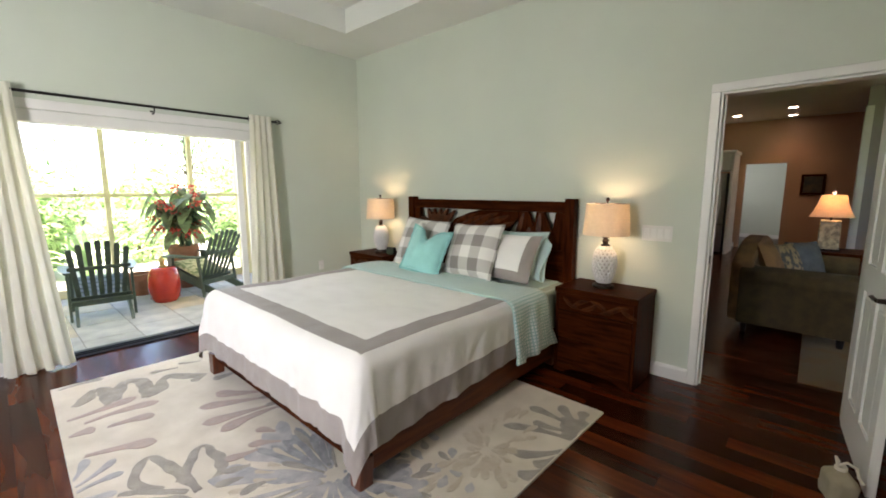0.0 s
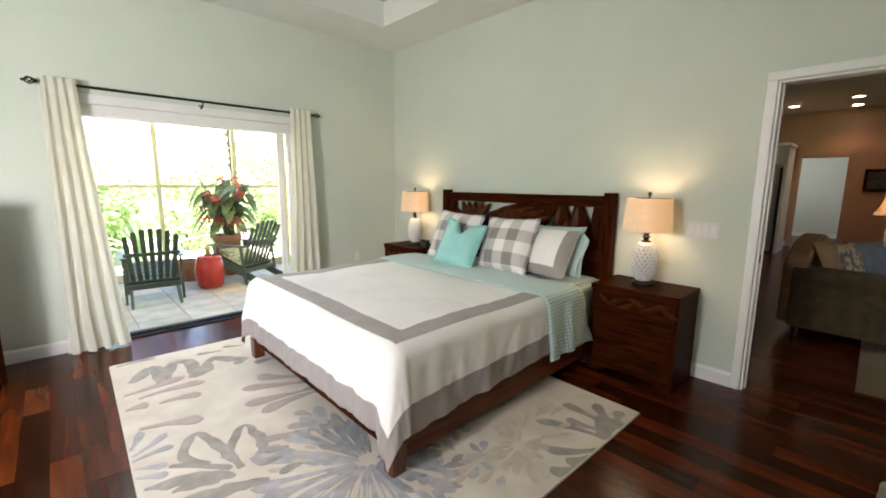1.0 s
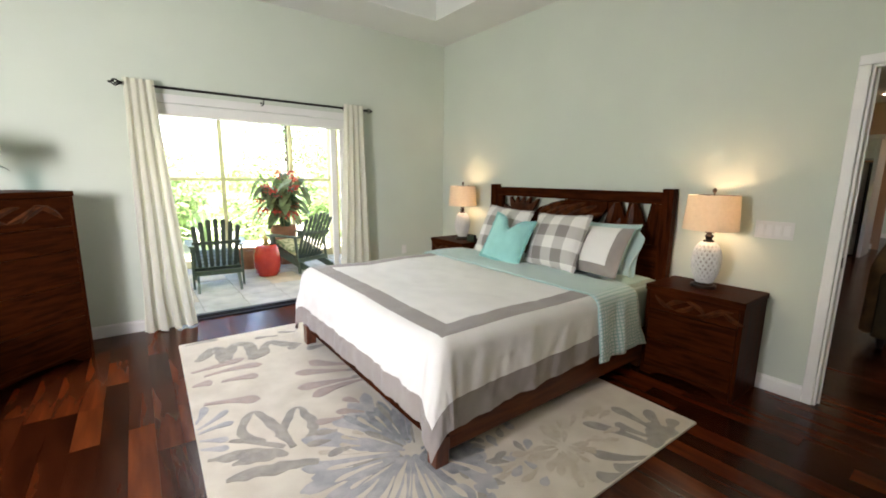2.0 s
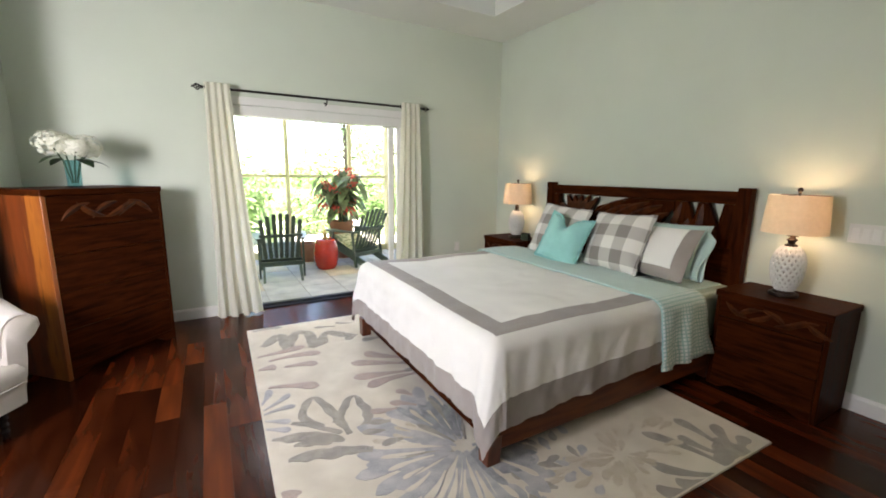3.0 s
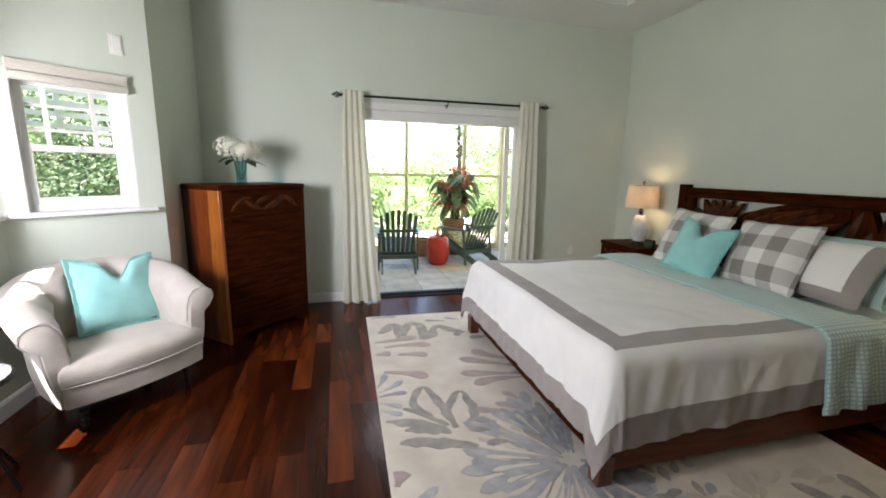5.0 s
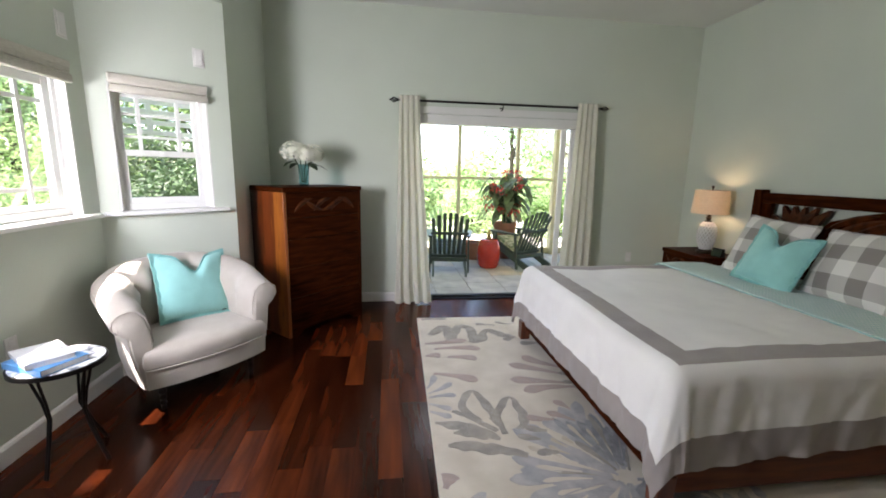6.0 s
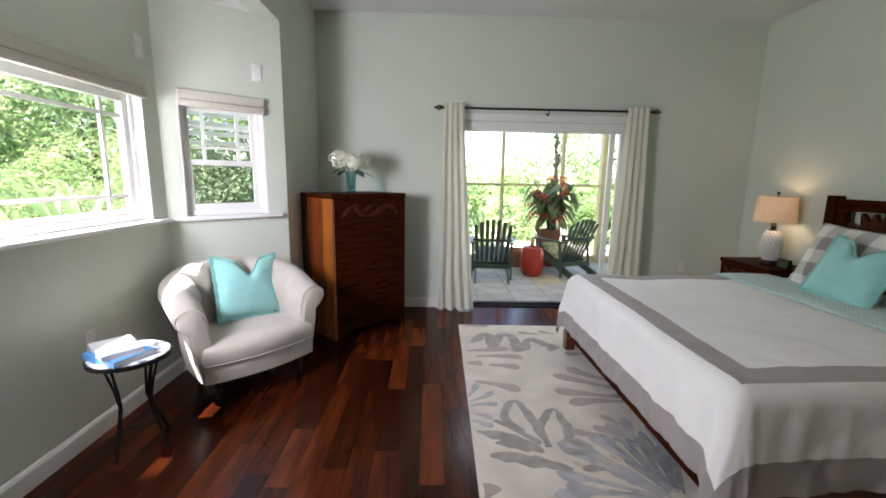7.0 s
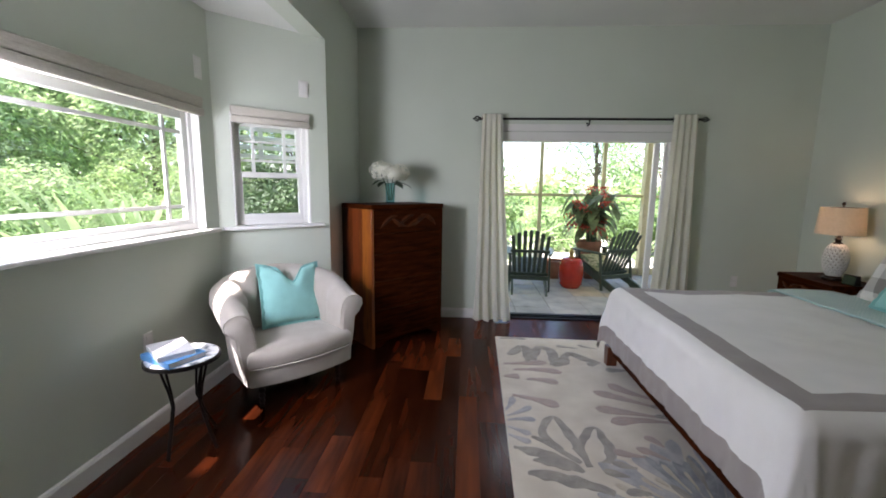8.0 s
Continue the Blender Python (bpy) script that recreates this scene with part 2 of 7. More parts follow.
# ---- mesh helpers ----
def box(x0, x1, y0, y1, z0, z1, bev=0.0, seg=1):
    bm = bmesh.new()
    bmesh.ops.create_cube(bm, size=1.0)
    for v in bm.verts:
        v.co = Vector(((x0 + x1) / 2 + v.co.x * (x1 - x0), (y0 + y1) / 2 + v.co.y * (y1 - y0), (z0 + z1) / 2 + v.co.z * (z1 - z0)))
    if bev:
        bmesh.ops.bevel(bm, geom=bm.edges[:], offset=bev, segments=seg, affect="EDGES", profile=0.5)
    return bm


def joined(*bms):
    out = bmesh.new()
    for bm in bms:
        me = bpy.data.meshes.new("tmp")
        bm.to_mesh(me)
        out.from_mesh(me)
        bpy.data.meshes.remove(me)
        bm.free()
    return out


def moved(bm, m):
    bmesh.ops.transform(bm, matrix=m, verts=bm.verts)
    return bm


def lathe(profile, n=24, cap=True):
    """Turns rows of (radius, height) about z."""
    bm = bmesh.new()
    rings = [[bm.verts.new((r * math.cos(2 * math.pi * k / n), r * math.sin(2 * math.pi * k / n), z)) for k in range(n)] for r, z in profile]
    for a, b in zip(rings, rings[1:]):
        for k in range(n):
            bm.faces.new((a[k], a[(k + 1) % n], b[(k + 1) % n], b[k]))
    if cap:
        bm.faces.new(list(reversed(rings[0])))
        bm.faces.new(rings[-1])
    return bm


def tube(points, r, n=8):
    """A round bar along points; r is one radius or one for each point."""
    pts = [Vector(p) for p in points]
    rs = r if isinstance(r, (list, tuple)) else [r] * len(pts)
    bm = bmesh.new()
    rings, side = [], None
    for k, p in enumerate(pts):
        d = (pts[min(k + 1, len(pts) - 1)] - pts[max(k - 1, 0)]).normalized()
        if side is None:
            side = d.orthogonal().normalized()
        side = (side - d * side.dot(d)).normalized()
        up = d.cross(side)
        rings.append([bm.verts.new(p + rs[k] * (math.cos(2 * math.pi * j / n) * side + math.sin(2 * math.pi * j / n) * up)) for j in range(n)])
    for a, b in zip(rings, rings[1:]):
        for j in range(n):
            bm.faces.new((a[j], a[(j + 1) % n], b[(j + 1) % n], b[j]))
    bm.faces.new(list(reversed(rings[0])))
    bm.faces.new(rings[-1])
    return bm


def prism(poly, a, b, axis="x", bev=0.0):
    """A flat outline drawn out from a to b along an axis; the outline's two numbers are the other two axes in order."""
    bm = bmesh.new()

    def at(p, h):
        return {"x": (h, p[0], p[1]), "y": (p[0], h, p[1]), "z": (p[0], p[1], h)}[axis]
    low, top = [bm.verts.new(at(p, a)) for p in poly], [bm.verts.new(at(p, b)) for p in poly]
    bm.faces.new(low), bm.faces.new(top)
    for k in range(len(poly)):
        j = (k + 1) % len(poly)
        bm.faces.new((low[k], low[j], top[j], top[k]))
    bmesh.ops.recalc_face_normals(bm, faces=bm.faces)
    if bev:
        bmesh.ops.bevel(bm, geom=bm.edges[:], offset=bev, segments=1, affect="EDGES")
    return bm


def grid(nu, nv, fn, back=None):
    """A sheet of nu by nv cells, fn(u, v) with u, v from 0 to 1; back closes it with a second sheet."""
    bm = bmesh.new()
    rows = [[bm.verts.new(fn(i / nu, j / nv)) for j in range(nv + 1)] for i in range(nu + 1)]
    for i in range(nu):
        for j in range(nv):
            bm.faces.new((rows[i][j], rows[i + 1][j], rows[i + 1][j + 1], rows[i][j + 1]))
    if back:
        rows2 = [[bm.verts.new(back(i / nu, j / nv)) for j in range(nv + 1)] for i in range(nu + 1)]
        for i in range(nu):
            for j in range(nv):
                bm.faces.new((rows2[i][j], rows2[i][j + 1], rows2[i + 1][j + 1], rows2[i + 1][j]))
        for j in range(nv):
            bm.faces.new((rows[0][j], rows[0][j + 1], rows2[0][j + 1], rows2[0][j]))
            bm.faces.new((rows[nu][j + 1], rows[nu][j], rows2[nu][j], rows2[nu][j + 1]))
        for i in range(nu):
            bm.faces.new((rows[i + 1][0], rows[i][0], rows2[i][0], rows2[i + 1][0]))
            bm.faces.new((rows[i][nv], rows[i + 1][nv], rows2[i + 1][nv], rows2[i][nv]))
        bmesh.ops.recalc_face_normals(bm, faces=bm.faces)
    return bm


def ridge_leaf(p0, p1, w, rise, bend=0.0, n=9):
    """A carved leaf with a raised rib, x across and z up on a front that faces -y."""
    a, b = Vector(p0), Vector(p1)
    d = b - a
    side = Vector((-d.y, d.x)).normalized()
    bm = bmesh.new()
    rings = []
    for k in range(n + 1):
        u = k / n
        c = a + d * u + side * bend * 4 * u * (1 - u)
        g = max(0.06, math.sin(math.pi * (0.04 + 0.92 * u)) ** 0.75)
        rim = [(side * w / 2 * g, 0.0), (side * w / 6 * g, -rise * g), (-side * w / 2 * g, 0.0), (Vector((0, 0)), 0.004)]
        rings.append([bm.verts.new((c.x + o.x, y, c.y + o.y)) for o, y in rim])
    for p, q in zip(rings, rings[1:]):
        for j in range(4):
            bm.faces.new((p[j], p[(j + 1) % 4], q[(j + 1) % 4], q[j]))
    bm.faces.new(rings[0]), bm.faces.new(rings[-1])
    bmesh.ops.recalc_face_normals(bm, faces=bm.faces)
    return bm


def mesh_of(name, bm, material, smooth=False):
    me = bpy.data.meshes.new(name)
    bm.to_mesh(me)
    bm.free()
    me.materials.append(material)
    if smooth:
        me.shade_smooth()
        me.set_sharp_from_angle(angle=radians(40))
    return me


def part(name, bm, material, parent, label="", smooth=False):
    ob = new(name, mesh_of(name, bm, material, smooth))
    ob.parent = parent
    return tagged(ob, label)


def thing(name, label, category, m=None, group=""):
    ob = tagged(new(name), label, category, group)
    ob.matrix_world = m or Matrix()
    return ob


def single(name, bm, material, label, category, m=None, group="", smooth=False):
    ob = tagged(new(name, mesh_of(name, bm, material, smooth)), label, category, group)
    ob.matrix_world = m or Matrix()
    return ob


def structure(name, bm, material, label="", category="", smooth=False):
    return tagged(new(name, mesh_of(name, bm, material, smooth)), label, category, "", "structure")


def holed(us, zs, holes, t0, t1):
    """One wall with openings: u along it, t its thickness, z up. holes are cells (i, j) of the cuts us and zs."""
    bm = bmesh.new()
    made = {}

    def v(i, t, j):
        if (i, t, j) not in made:
            made[i, t, j] = bm.verts.new((us[i], t, zs[j]))
        return made[i, t, j]
    full = {(i, j) for i in range(len(us) - 1) for j in range(len(zs) - 1)} - set(holes)
    for i, j in full:
        for t in (t0, t1):
            bm.faces.new((v(i, t, j), v(i + 1, t, j), v(i + 1, t, j + 1), v(i, t, j + 1)))
        for (di, dj), (a, b) in (((-1, 0), ((i, j), (i, j + 1))), ((1, 0), ((i + 1, j), (i + 1, j + 1))), ((0, -1), ((i, j), (i + 1, j))), ((0, 1), ((i, j + 1), (i + 1, j + 1)))):
            if (i + di, j + dj) not in full:
                bm.faces.new((v(a[0], t0, a[1]), v(b[0], t0, b[1]), v(b[0], t1, b[1]), v(a[0], t1, a[1])))
    bmesh.ops.recalc_face_normals(bm, faces=bm.faces)
    return bm


EAST = pose(0, 0, 0, 0, 0, 90)      # u runs along +y, thickness along -x
# ---- structure ----
XE, YN, XW, XB, YS, H = 3.342, 4.764, -1.31, -1.94, -1.6, 3.055
DX0, DX1, DH = 0.16, 2.0, 2.03          # patio opening
EY0, EY1, EH = 0.0, 0.788, 2.058         # hall doorway
W1A, W1B, W1Z0, W1Z1 = 1.16, 3.05, 1.13, 1.95
BAYN, BAYC, BAYH = (XW, 3.75), (XB, 3.19), 2.605
BAYS, BAYD = (XW, 0.46), (XB, 1.02)

floor = structure("floor", joined(box(XB - 0.13, XE + 0.06, YS - 0.14, YN + 0.13, -0.12, -0.012), box(XE + 0.06, 15.5, -3.2, 4.5, -0.12, -0.012)), M_JOINT, "dark glossy hardwood plank floor", "floor")
structure("wall_north", holed([XW - 0.15, DX0, DX1, XE + 0.12], [-0.1, DH, H + 0.35], [(1, 0)], YN, YN + 0.15), M_WALL, "pale sage painted wall with a patio opening", "wall")
structure("wall_east", moved(holed([YS, EY0, EY1, YN - 0.0005], [-0.1, EH, H + 0.35], [(1, 0)], -XE - 0.12, -XE), EAST), M_WALL, "pale sage painted wall behind the bed", "wall")
structure("wall_south", box(XW - 0.15, XE + 0.12, YS - 0.15, YS, -0.1, H + 0.35), M_WALL, "pale sage painted wall", "wall")
structure("wall_west", moved(holed([YS, BAYS[1], BAYN[1], YN - 0.0005], [-0.1, BAYH - 0.002, H + 0.35], [(1, 0)], -XW, -XW + 0.15), EAST), M_WALL, "pale sage painted wall with a deep window bay", "wall")
structure("wall_bay_main", moved(holed([BAYD[1] - 0.1, W1A, W1B, BAYC[1] + 0.05], [-0.1, W1Z0, W1Z1, BAYH + 0.1], [(1, 1)], -XB, -XB + 0.14), EAST), M_WALL, "pale sage painted bay wall", "wall")


def angled(a, b):
    """A frame with x along the wall from a to b, y out of the room."""
    d = Vector((b[0] - a[0], b[1] - a[1], 0))
    ang = math.degrees(math.atan2(d.y, d.x))
    return pose(a[0], a[1], 0, 0, 0, ang), d.length


BM_N, BL = angled(BAYC, BAYN)          # x runs from the bay corner to the room's edge; +y is outside
W2A, W2B, W2Z0, W2Z1 = BL - 0.735, BL - 0.155, 1.13, 1.96
structure("wall_bay_north", moved(holed([0, W2A, W2B, BL - 0.001], [-0.1, W2Z0, W2Z1, BAYH + 0.1], [(1, 1)], 0, 0.14), BM_N), M_WALL, "pale sage painted angled bay wall", "wall")
BM_S, BLS = angled(BAYS, BAYD)
W4A, W4B = 0.13, 0.71
structure("wall_bay_south", moved(holed([0, W4A, W4B, BLS], [-0.1, W2Z0, W2Z1, BAYH + 0.1], [(1, 1)], 0, 0.14), BM_S), M_WALL, "pale sage painted angled bay wall", "wall")
structure("ceiling_bay", prism([(XW - 0.151, BAYS[1] - 0.12), (XW - 0.151, BAYN[1] + 0.14), (XB - 0.12, BAYC[1] + 0.06), (XB - 0.12, BAYD[1] - 0.06)], BAYH, BAYH + 0.08, "z"),
          M_CEIL, "white painted low bay ceiling", "ceiling")
TX0, TX1, TY0, TY1, TR = -0.70, 2.735, -1.0, 4.115, 0.24   # tray recess
structure("ceiling", joined(box(XW - 0.15, TX0, YS - 0.1, YN + 0.1, H, H + 0.1), box(TX1, XE + 0.1, YS - 0.1, YN + 0.1, H, H + 0.1),
          box(TX0, TX1, TY1, YN + 0.1, H, H + 0.1), box(TX0, TX1, YS - 0.1, TY0, H, H + 0.1),
          box(TX0 - 0.1, TX0, TY0 - 0.1, TY1 + 0.1, H + 0.1, H + TR + 0.1), box(TX1, TX1 + 0.1, TY0 - 0.1, TY1 + 0.1, H + 0.1, H + TR + 0.1),
          box(TX0, TX1, TY1, TY1 + 0.1, H + 0.1, H + TR + 0.1), box(TX0, TX1, TY0 - 0.1, TY0, H + 0.1, H + TR + 0.1),
          box(TX0, TX1, TY0, TY1, H + TR, H + TR + 0.1)), M_CEIL, "white painted tray ceiling", "ceiling")

# baseboards
bb = 0.105


def baseboard(x0, y0, x1, y1):
    """A skirting board along a wall whose room lies on the left of the way from start to end."""
    m, length = angled((x0, y0), (x1, y1))
    prof = [(0.0, 0.0), (0.016, 0.0), (0.016, bb - 0.02), (0.010, bb - 0.006), (0.004, bb), (0.0, bb)]
    structure("baseboard", moved(prism(prof, 0, length, "x"), m), M_TRIM, "white painted baseboard", "baseboard")


baseboard(DX0 - 0.07, YN, XW, YN)
baseboard(XE, YN, DX1 + 0.07, YN)
baseboard(XE, EY1 + 0.056, XE, YN)
baseboard(XW, YN, XW, BAYN[1])
baseboard(BAYN[0], BAYN[1], BAYC[0], BAYC[1])
baseboard(BAYC[0], BAYC[1], BAYD[0], BAYD[1])
baseboard(BAYD[0], BAYD[1], BAYS[0], BAYS[1])
baseboard(XW, BAYS[1], XW, YS)
baseboard(XW, YS, XE, YS)
baseboard(XE, YS, XE, EY0 - 0.056)


# hall doorway: casing, jamb and six-panel door
dcas = tagged(new("door_casing"), "white painted door casing and jamb", "door casing", "", "structure")
cw = 0.055
part("trim", box(XE - 0.018, XE - 0.001, EY1, EY1 + cw, 0, EH, 0.004), M_TRIM, dcas)
part("trim", box(XE - 0.018, XE - 0.001, EY0 - cw, EY0, 0, EH, 0.004), M_TRIM, dcas)
part("trim", box(XE - 0.018, XE - 0.001, EY0 - cw, EY1 + cw, EH + 0.001, EH + cw, 0.004), M_TRIM, dcas)
part("jamb", box(XE + 0.001, XE + 0.125, EY1 - 0.016, EY1 - 0.001, 0, EH - 0.001, 0.002), M_TRIM, dcas)
part("jamb", box(XE + 0.001, XE + 0.125, EY0 + 0.001, EY0 + 0.016, 0, EH - 0.001, 0.002), M_TRIM, dcas)
part("jamb", box(XE + 0.001, XE + 0.125, EY0 + 0.017, EY1 - 0.017, EH - 0.016, EH - 0.001, 0.002), M_TRIM, dcas)
part("door_stop", box(XE + 0.05, XE + 0.062, EY1 - 0.028, EY1 - 0.017, 0, EH - 0.017), M_TRIM, dcas)
part("strike_plate", box(XE + 0.012, XE + 0.04, EY1 - 0.0185, EY1 - 0.0165, 0.90, 0.96), M_BLACK, dcas, "small black metal strike plate")


def panel_door(m):
    """A leaf with x from hinge to free edge, y the thickness, z up."""
    W, T, HT = 0.745, 0.036, 2.02
    leaf = tagged(new("door_1"), "white painted six-panel interior door, standing open", "door", "", "structure")
    leaf.matrix_world = m
    st, mid = 0.105, 0.09
    cols = [(st, (W - mid) / 2), ((W + mid) / 2, W - st)]
    rows_ = [(0.22, 0.86), (1.01, 1.60), (1.70, 1.91)]
    core = [box(0, st, 0, T, 0, HT, 0.002), box(W - st, W, 0, T, 0, HT, 0.002)]
    for z0, z1 in ((0, 0.22), (0.86, 1.01), (1.60, 1.70), (1.91, HT)):
        core.append(box(st, W - st, 0, T, z0, z1))
    for z0, z1 in rows_:
        core.append(box(cols[0][1], cols[1][0], 0, T, z0, z1))
    part("door_leaf", joined(*core), M_TRIM, leaf)
    for x0, x1 in cols:
        for z0, z1 in rows_:
            g = box(x0, x1, 0.012, T - 0.012, z0, z1)
            f = box(x0 + 0.022, x1 - 0.022, 0.004, T - 0.004, z0 + 0.022, z1 - 0.022, 0.012)
            part("panel", joined(g, f), M_TRIM, leaf)
    for s in (-1, 1):
        y = -0.001 if s < 0 else T + 0.001
        h = part("door_handle", joined(moved(lathe([(0.028, 0), (0.028, 0.006), (0.012, 0.010), (0.011, 0.04), (0.011, 0.045)], 20), pose(W - 0.06, y, 0.915, 90 if s < 0 else -90)),
                 tube([(W - 0.06, y + s * 0.045, 0.915), (W - 0.10, y + s * 0.05, 0.917), (W - 0.17, y + s * 0.047, 0.912), (W - 0.18, y + s * 0.042, 0.911)], 0.009)), M_BRONZE, leaf, "dark bronze lever handle", True)
    for z in (0.25, 1.05, 1.8):
        part("hinge", moved(lathe([(0.006, -0.05), (0.006, 0.05)], 10), pose(-0.004, T / 2, z)), M_BRONZE, leaf, "dark bronze hinge")
    return leaf


panel_door(pose(XE - 0.012, 0.018, 0.006, 0, 0, 180 + 4.5))

# patio opening: casing, header and sliding panel stacked on one side
win = tagged(new("window_1"), "white framed sliding patio door pushed open onto a terrace", "patio door", "", "structure")
part("trim", box(DX0 - 0.07, DX0, YN - 0.018, YN - 0.001, 0.0, DH, 0.004), M_TRIM, win)
part("trim", box(DX1, DX1 + 0.07, YN - 0.018, YN - 0.001, 0.0, DH, 0.004), M_TRIM, win)
part("trim", box(DX0 - 0.07, DX1 + 0.07, YN - 0.018, YN - 0.001, DH + 0.001, DH + 0.075, 0.004), M_TRIM, win)
part("head_frame", box(DX0 + 0.04, DX1 - 0.05, YN + 0.002, YN + 0.148, DH - 0.095, DH - 0.001, 0.004), M_TRIM, win, "cream painted head frame")
part("side_frame", box(DX0 + 0.001, DX0 + 0.039, YN + 0.002, YN + 0.148, 0.0, DH - 0.001, 0.004), M_TRIM, win)
part("side_frame", box(DX1 - 0.049, DX1 - 0.001, YN + 0.002, YN + 0.148, 0.0, DH - 0.001, 0.004), M_TRIM, win)
part("floor_track", joined(box(DX0 + 0.002, DX1 - 0.002, YN + 0.004, YN + 0.20, -0.05, 0.012), box(DX0 + 0.04, DX1 - 0.05, YN + 0.05, YN + 0.062, 0.012, 0.024),
     box(DX0 + 0.04, DX1 - 0.05, YN + 0.10, YN + 0.112, 0.012, 0.024)), M_BLACK, win, "black metal floor track")
part("sliding_panel", joined(box(DX1 - 0.19, DX1 - 0.13, YN + 0.07, YN + 0.105, 0.03, DH - 0.10, 0.004), box(DX1 - 0.085, DX1 - 0.052, YN + 0.07, YN + 0.105, 0.03, DH - 0.10, 0.004)), M_TRIM, win)


def window_frame(name, m, w, z0, z1, label, lites):
    """A window whose x runs along the wall, y outwards; the frame sits 6 cm back in the opening."""
    wob = tagged(new(name), label, "window", "", "structure")
    wob.matrix_world = m
    y0, y1, e = 0.055, 0.115, 0.002
    f = 0.045
    part("frame", joined(box(e, f, y0, y1, z0 + e, z1 - e, 0.003), box(w - f, w - e, y0, y1, z0 + e, z1 - e, 0.003),
         box(f, w - f, y0, y1, z0 + e, z0 + f, 0.003), box(f, w - f, y0, y1, z1 - f, z1 - e, 0.003)), M_TRIM, wob)
    part("window_sill", prism([(-0.055, z0 - 0.025), (0.06, z0 - 0.025), (0.06, z0 + 0.001), (-0.05, z0 + 0.001), (-0.055, z0 - 0.006)], -0.09, w + 0.09, "x", 0.003), M_TRIM, wob, "white painted sill")
    part("side_lining", joined(box(0.001, 0.012, 0.0, y0 - 0.001, z0 + 0.002, z1 - 0.002), box(w - 0.012, w - 0.001, 0.0, y0 - 0.001, z0 + 0.002, z1 - 0.002)), M_TRIM, wob)
    lites(wob, f, w - f, z0 + f, z1 - f, y0, y1)
    return wob


def picture_lites(wob, a, b, z0, z1, y0, y1):
    r = 0.05
    sash = part("sash", joined(box(a, a + r, y0 + 0.01, y1 - 0.01, z0, z1, 0.003), box(b - r, b, y0 + 0.01, y1 - 0.01, z0, z1, 0.003),
         box(a + r, b - r, y0 + 0.01, y1 - 0.01, z0, z0 + 0.03, 0.003), box(a + r, b - r, y0 + 0.01, y1 - 0.01, z1 - r, z1, 0.003)), M_TRIM, wob)
    for x in (a + r + 0.15, b - r - 0.15):
        part("muntin", box(x - 0.011, x + 0.011, y0 + 0.022, y1 - 0.022, z0 + 0.03, z1 - r), M_TRIM, wob)
    for z in (z0 + 0.115, z1 - r - 0.085):
        part("muntin", box(a + r, b - r, y0 + 0.024, y1 - 0.024, z - 0.011, z + 0.011), M_TRIM, wob)
    p = part("pane", box(a + r, b - r, y0 + 0.029, y0 + 0.033, z0 + 0.03, z1 - r), M_GLASS, wob, "clear glass")
    p.visible_shadow = False


def hung_lites(wob, a, b, z0, z1, y0, y1):
    zm, r = 1.515, 0.035
    for lo, hi, yo in ((z0, zm + 0.02, 0.004), (zm - 0.02, z1, 0.032)):
        part("sash", joined(box(a, a + r, y0 + yo, y0 + yo + 0.026, lo, hi, 0.002), box(b - r, b, y0 + yo, y0 + yo + 0.026, lo, hi, 0.002),
             box(a + r, b - r, y0 + yo, y0 + yo + 0.026, lo, lo + 0.04, 0.002), box(a + r, b - r, y0 + yo, y0 + yo + 0.026, hi - 0.04, hi, 0.002)), M_TRIM, wob)
        p = part("pane", box(a + r, b - r, y0 + yo + 0.011, y0 + yo + 0.014, lo + 0.04, hi - 0.04), M_GLASS, wob, "clear glass")
        p.visible_shadow = False
    lo, hi, w = zm + 0.02, z1 - 0.04, b - a - 2 * r
    for k in (0.22, 0.78):
        part("muntin", box(a + r + w * k - 0.011, a + r + w * k + 0.011, y0 + 0.036, y0 + 0.054, lo, hi), M_TRIM, wob)
    for z in (lo + (hi - lo) * 0.26, lo + (hi - lo) * 0.68):
        part("muntin", box(a + r, b - r, y0 + 0.037, y0 + 0.053, z - 0.009, z + 0.009), M_TRIM, wob)
    part("sash_lock", box((a + b) / 2 - 0.02, (a + b) / 2 + 0.02, y0 - 0.012, y0 + 0.003, zm + 0.0, zm + 0.014, 0.003), M_TRIM, wob)


W1M = Matrix.Translation((XB, W1A, 0)) @ pose(0, 0, 0, 0, 0, 90)
window_frame("window_2", W1M, W1B - W1A, W1Z0, W1Z1, "white picture window with narrow edge panes", picture_lites)
W2M = BM_N @ pose(W2A, 0, 0)
window_frame("window_4", BM_S @ pose(W4A, 0, 0), W4B - W4A, W2Z0, W2Z1, "white double-hung window with gridded upper sash", hung_lites)
window_frame("window_3", W2M, W2B - W2A, W2Z0, W2Z1, "white double-hung window with gridded upper sash", hung_lites)

# ---- bed ----
BX0, BX1, BY0, BY1, BZ = 1.05, 3.25, 1.70, 3.66, 0.665


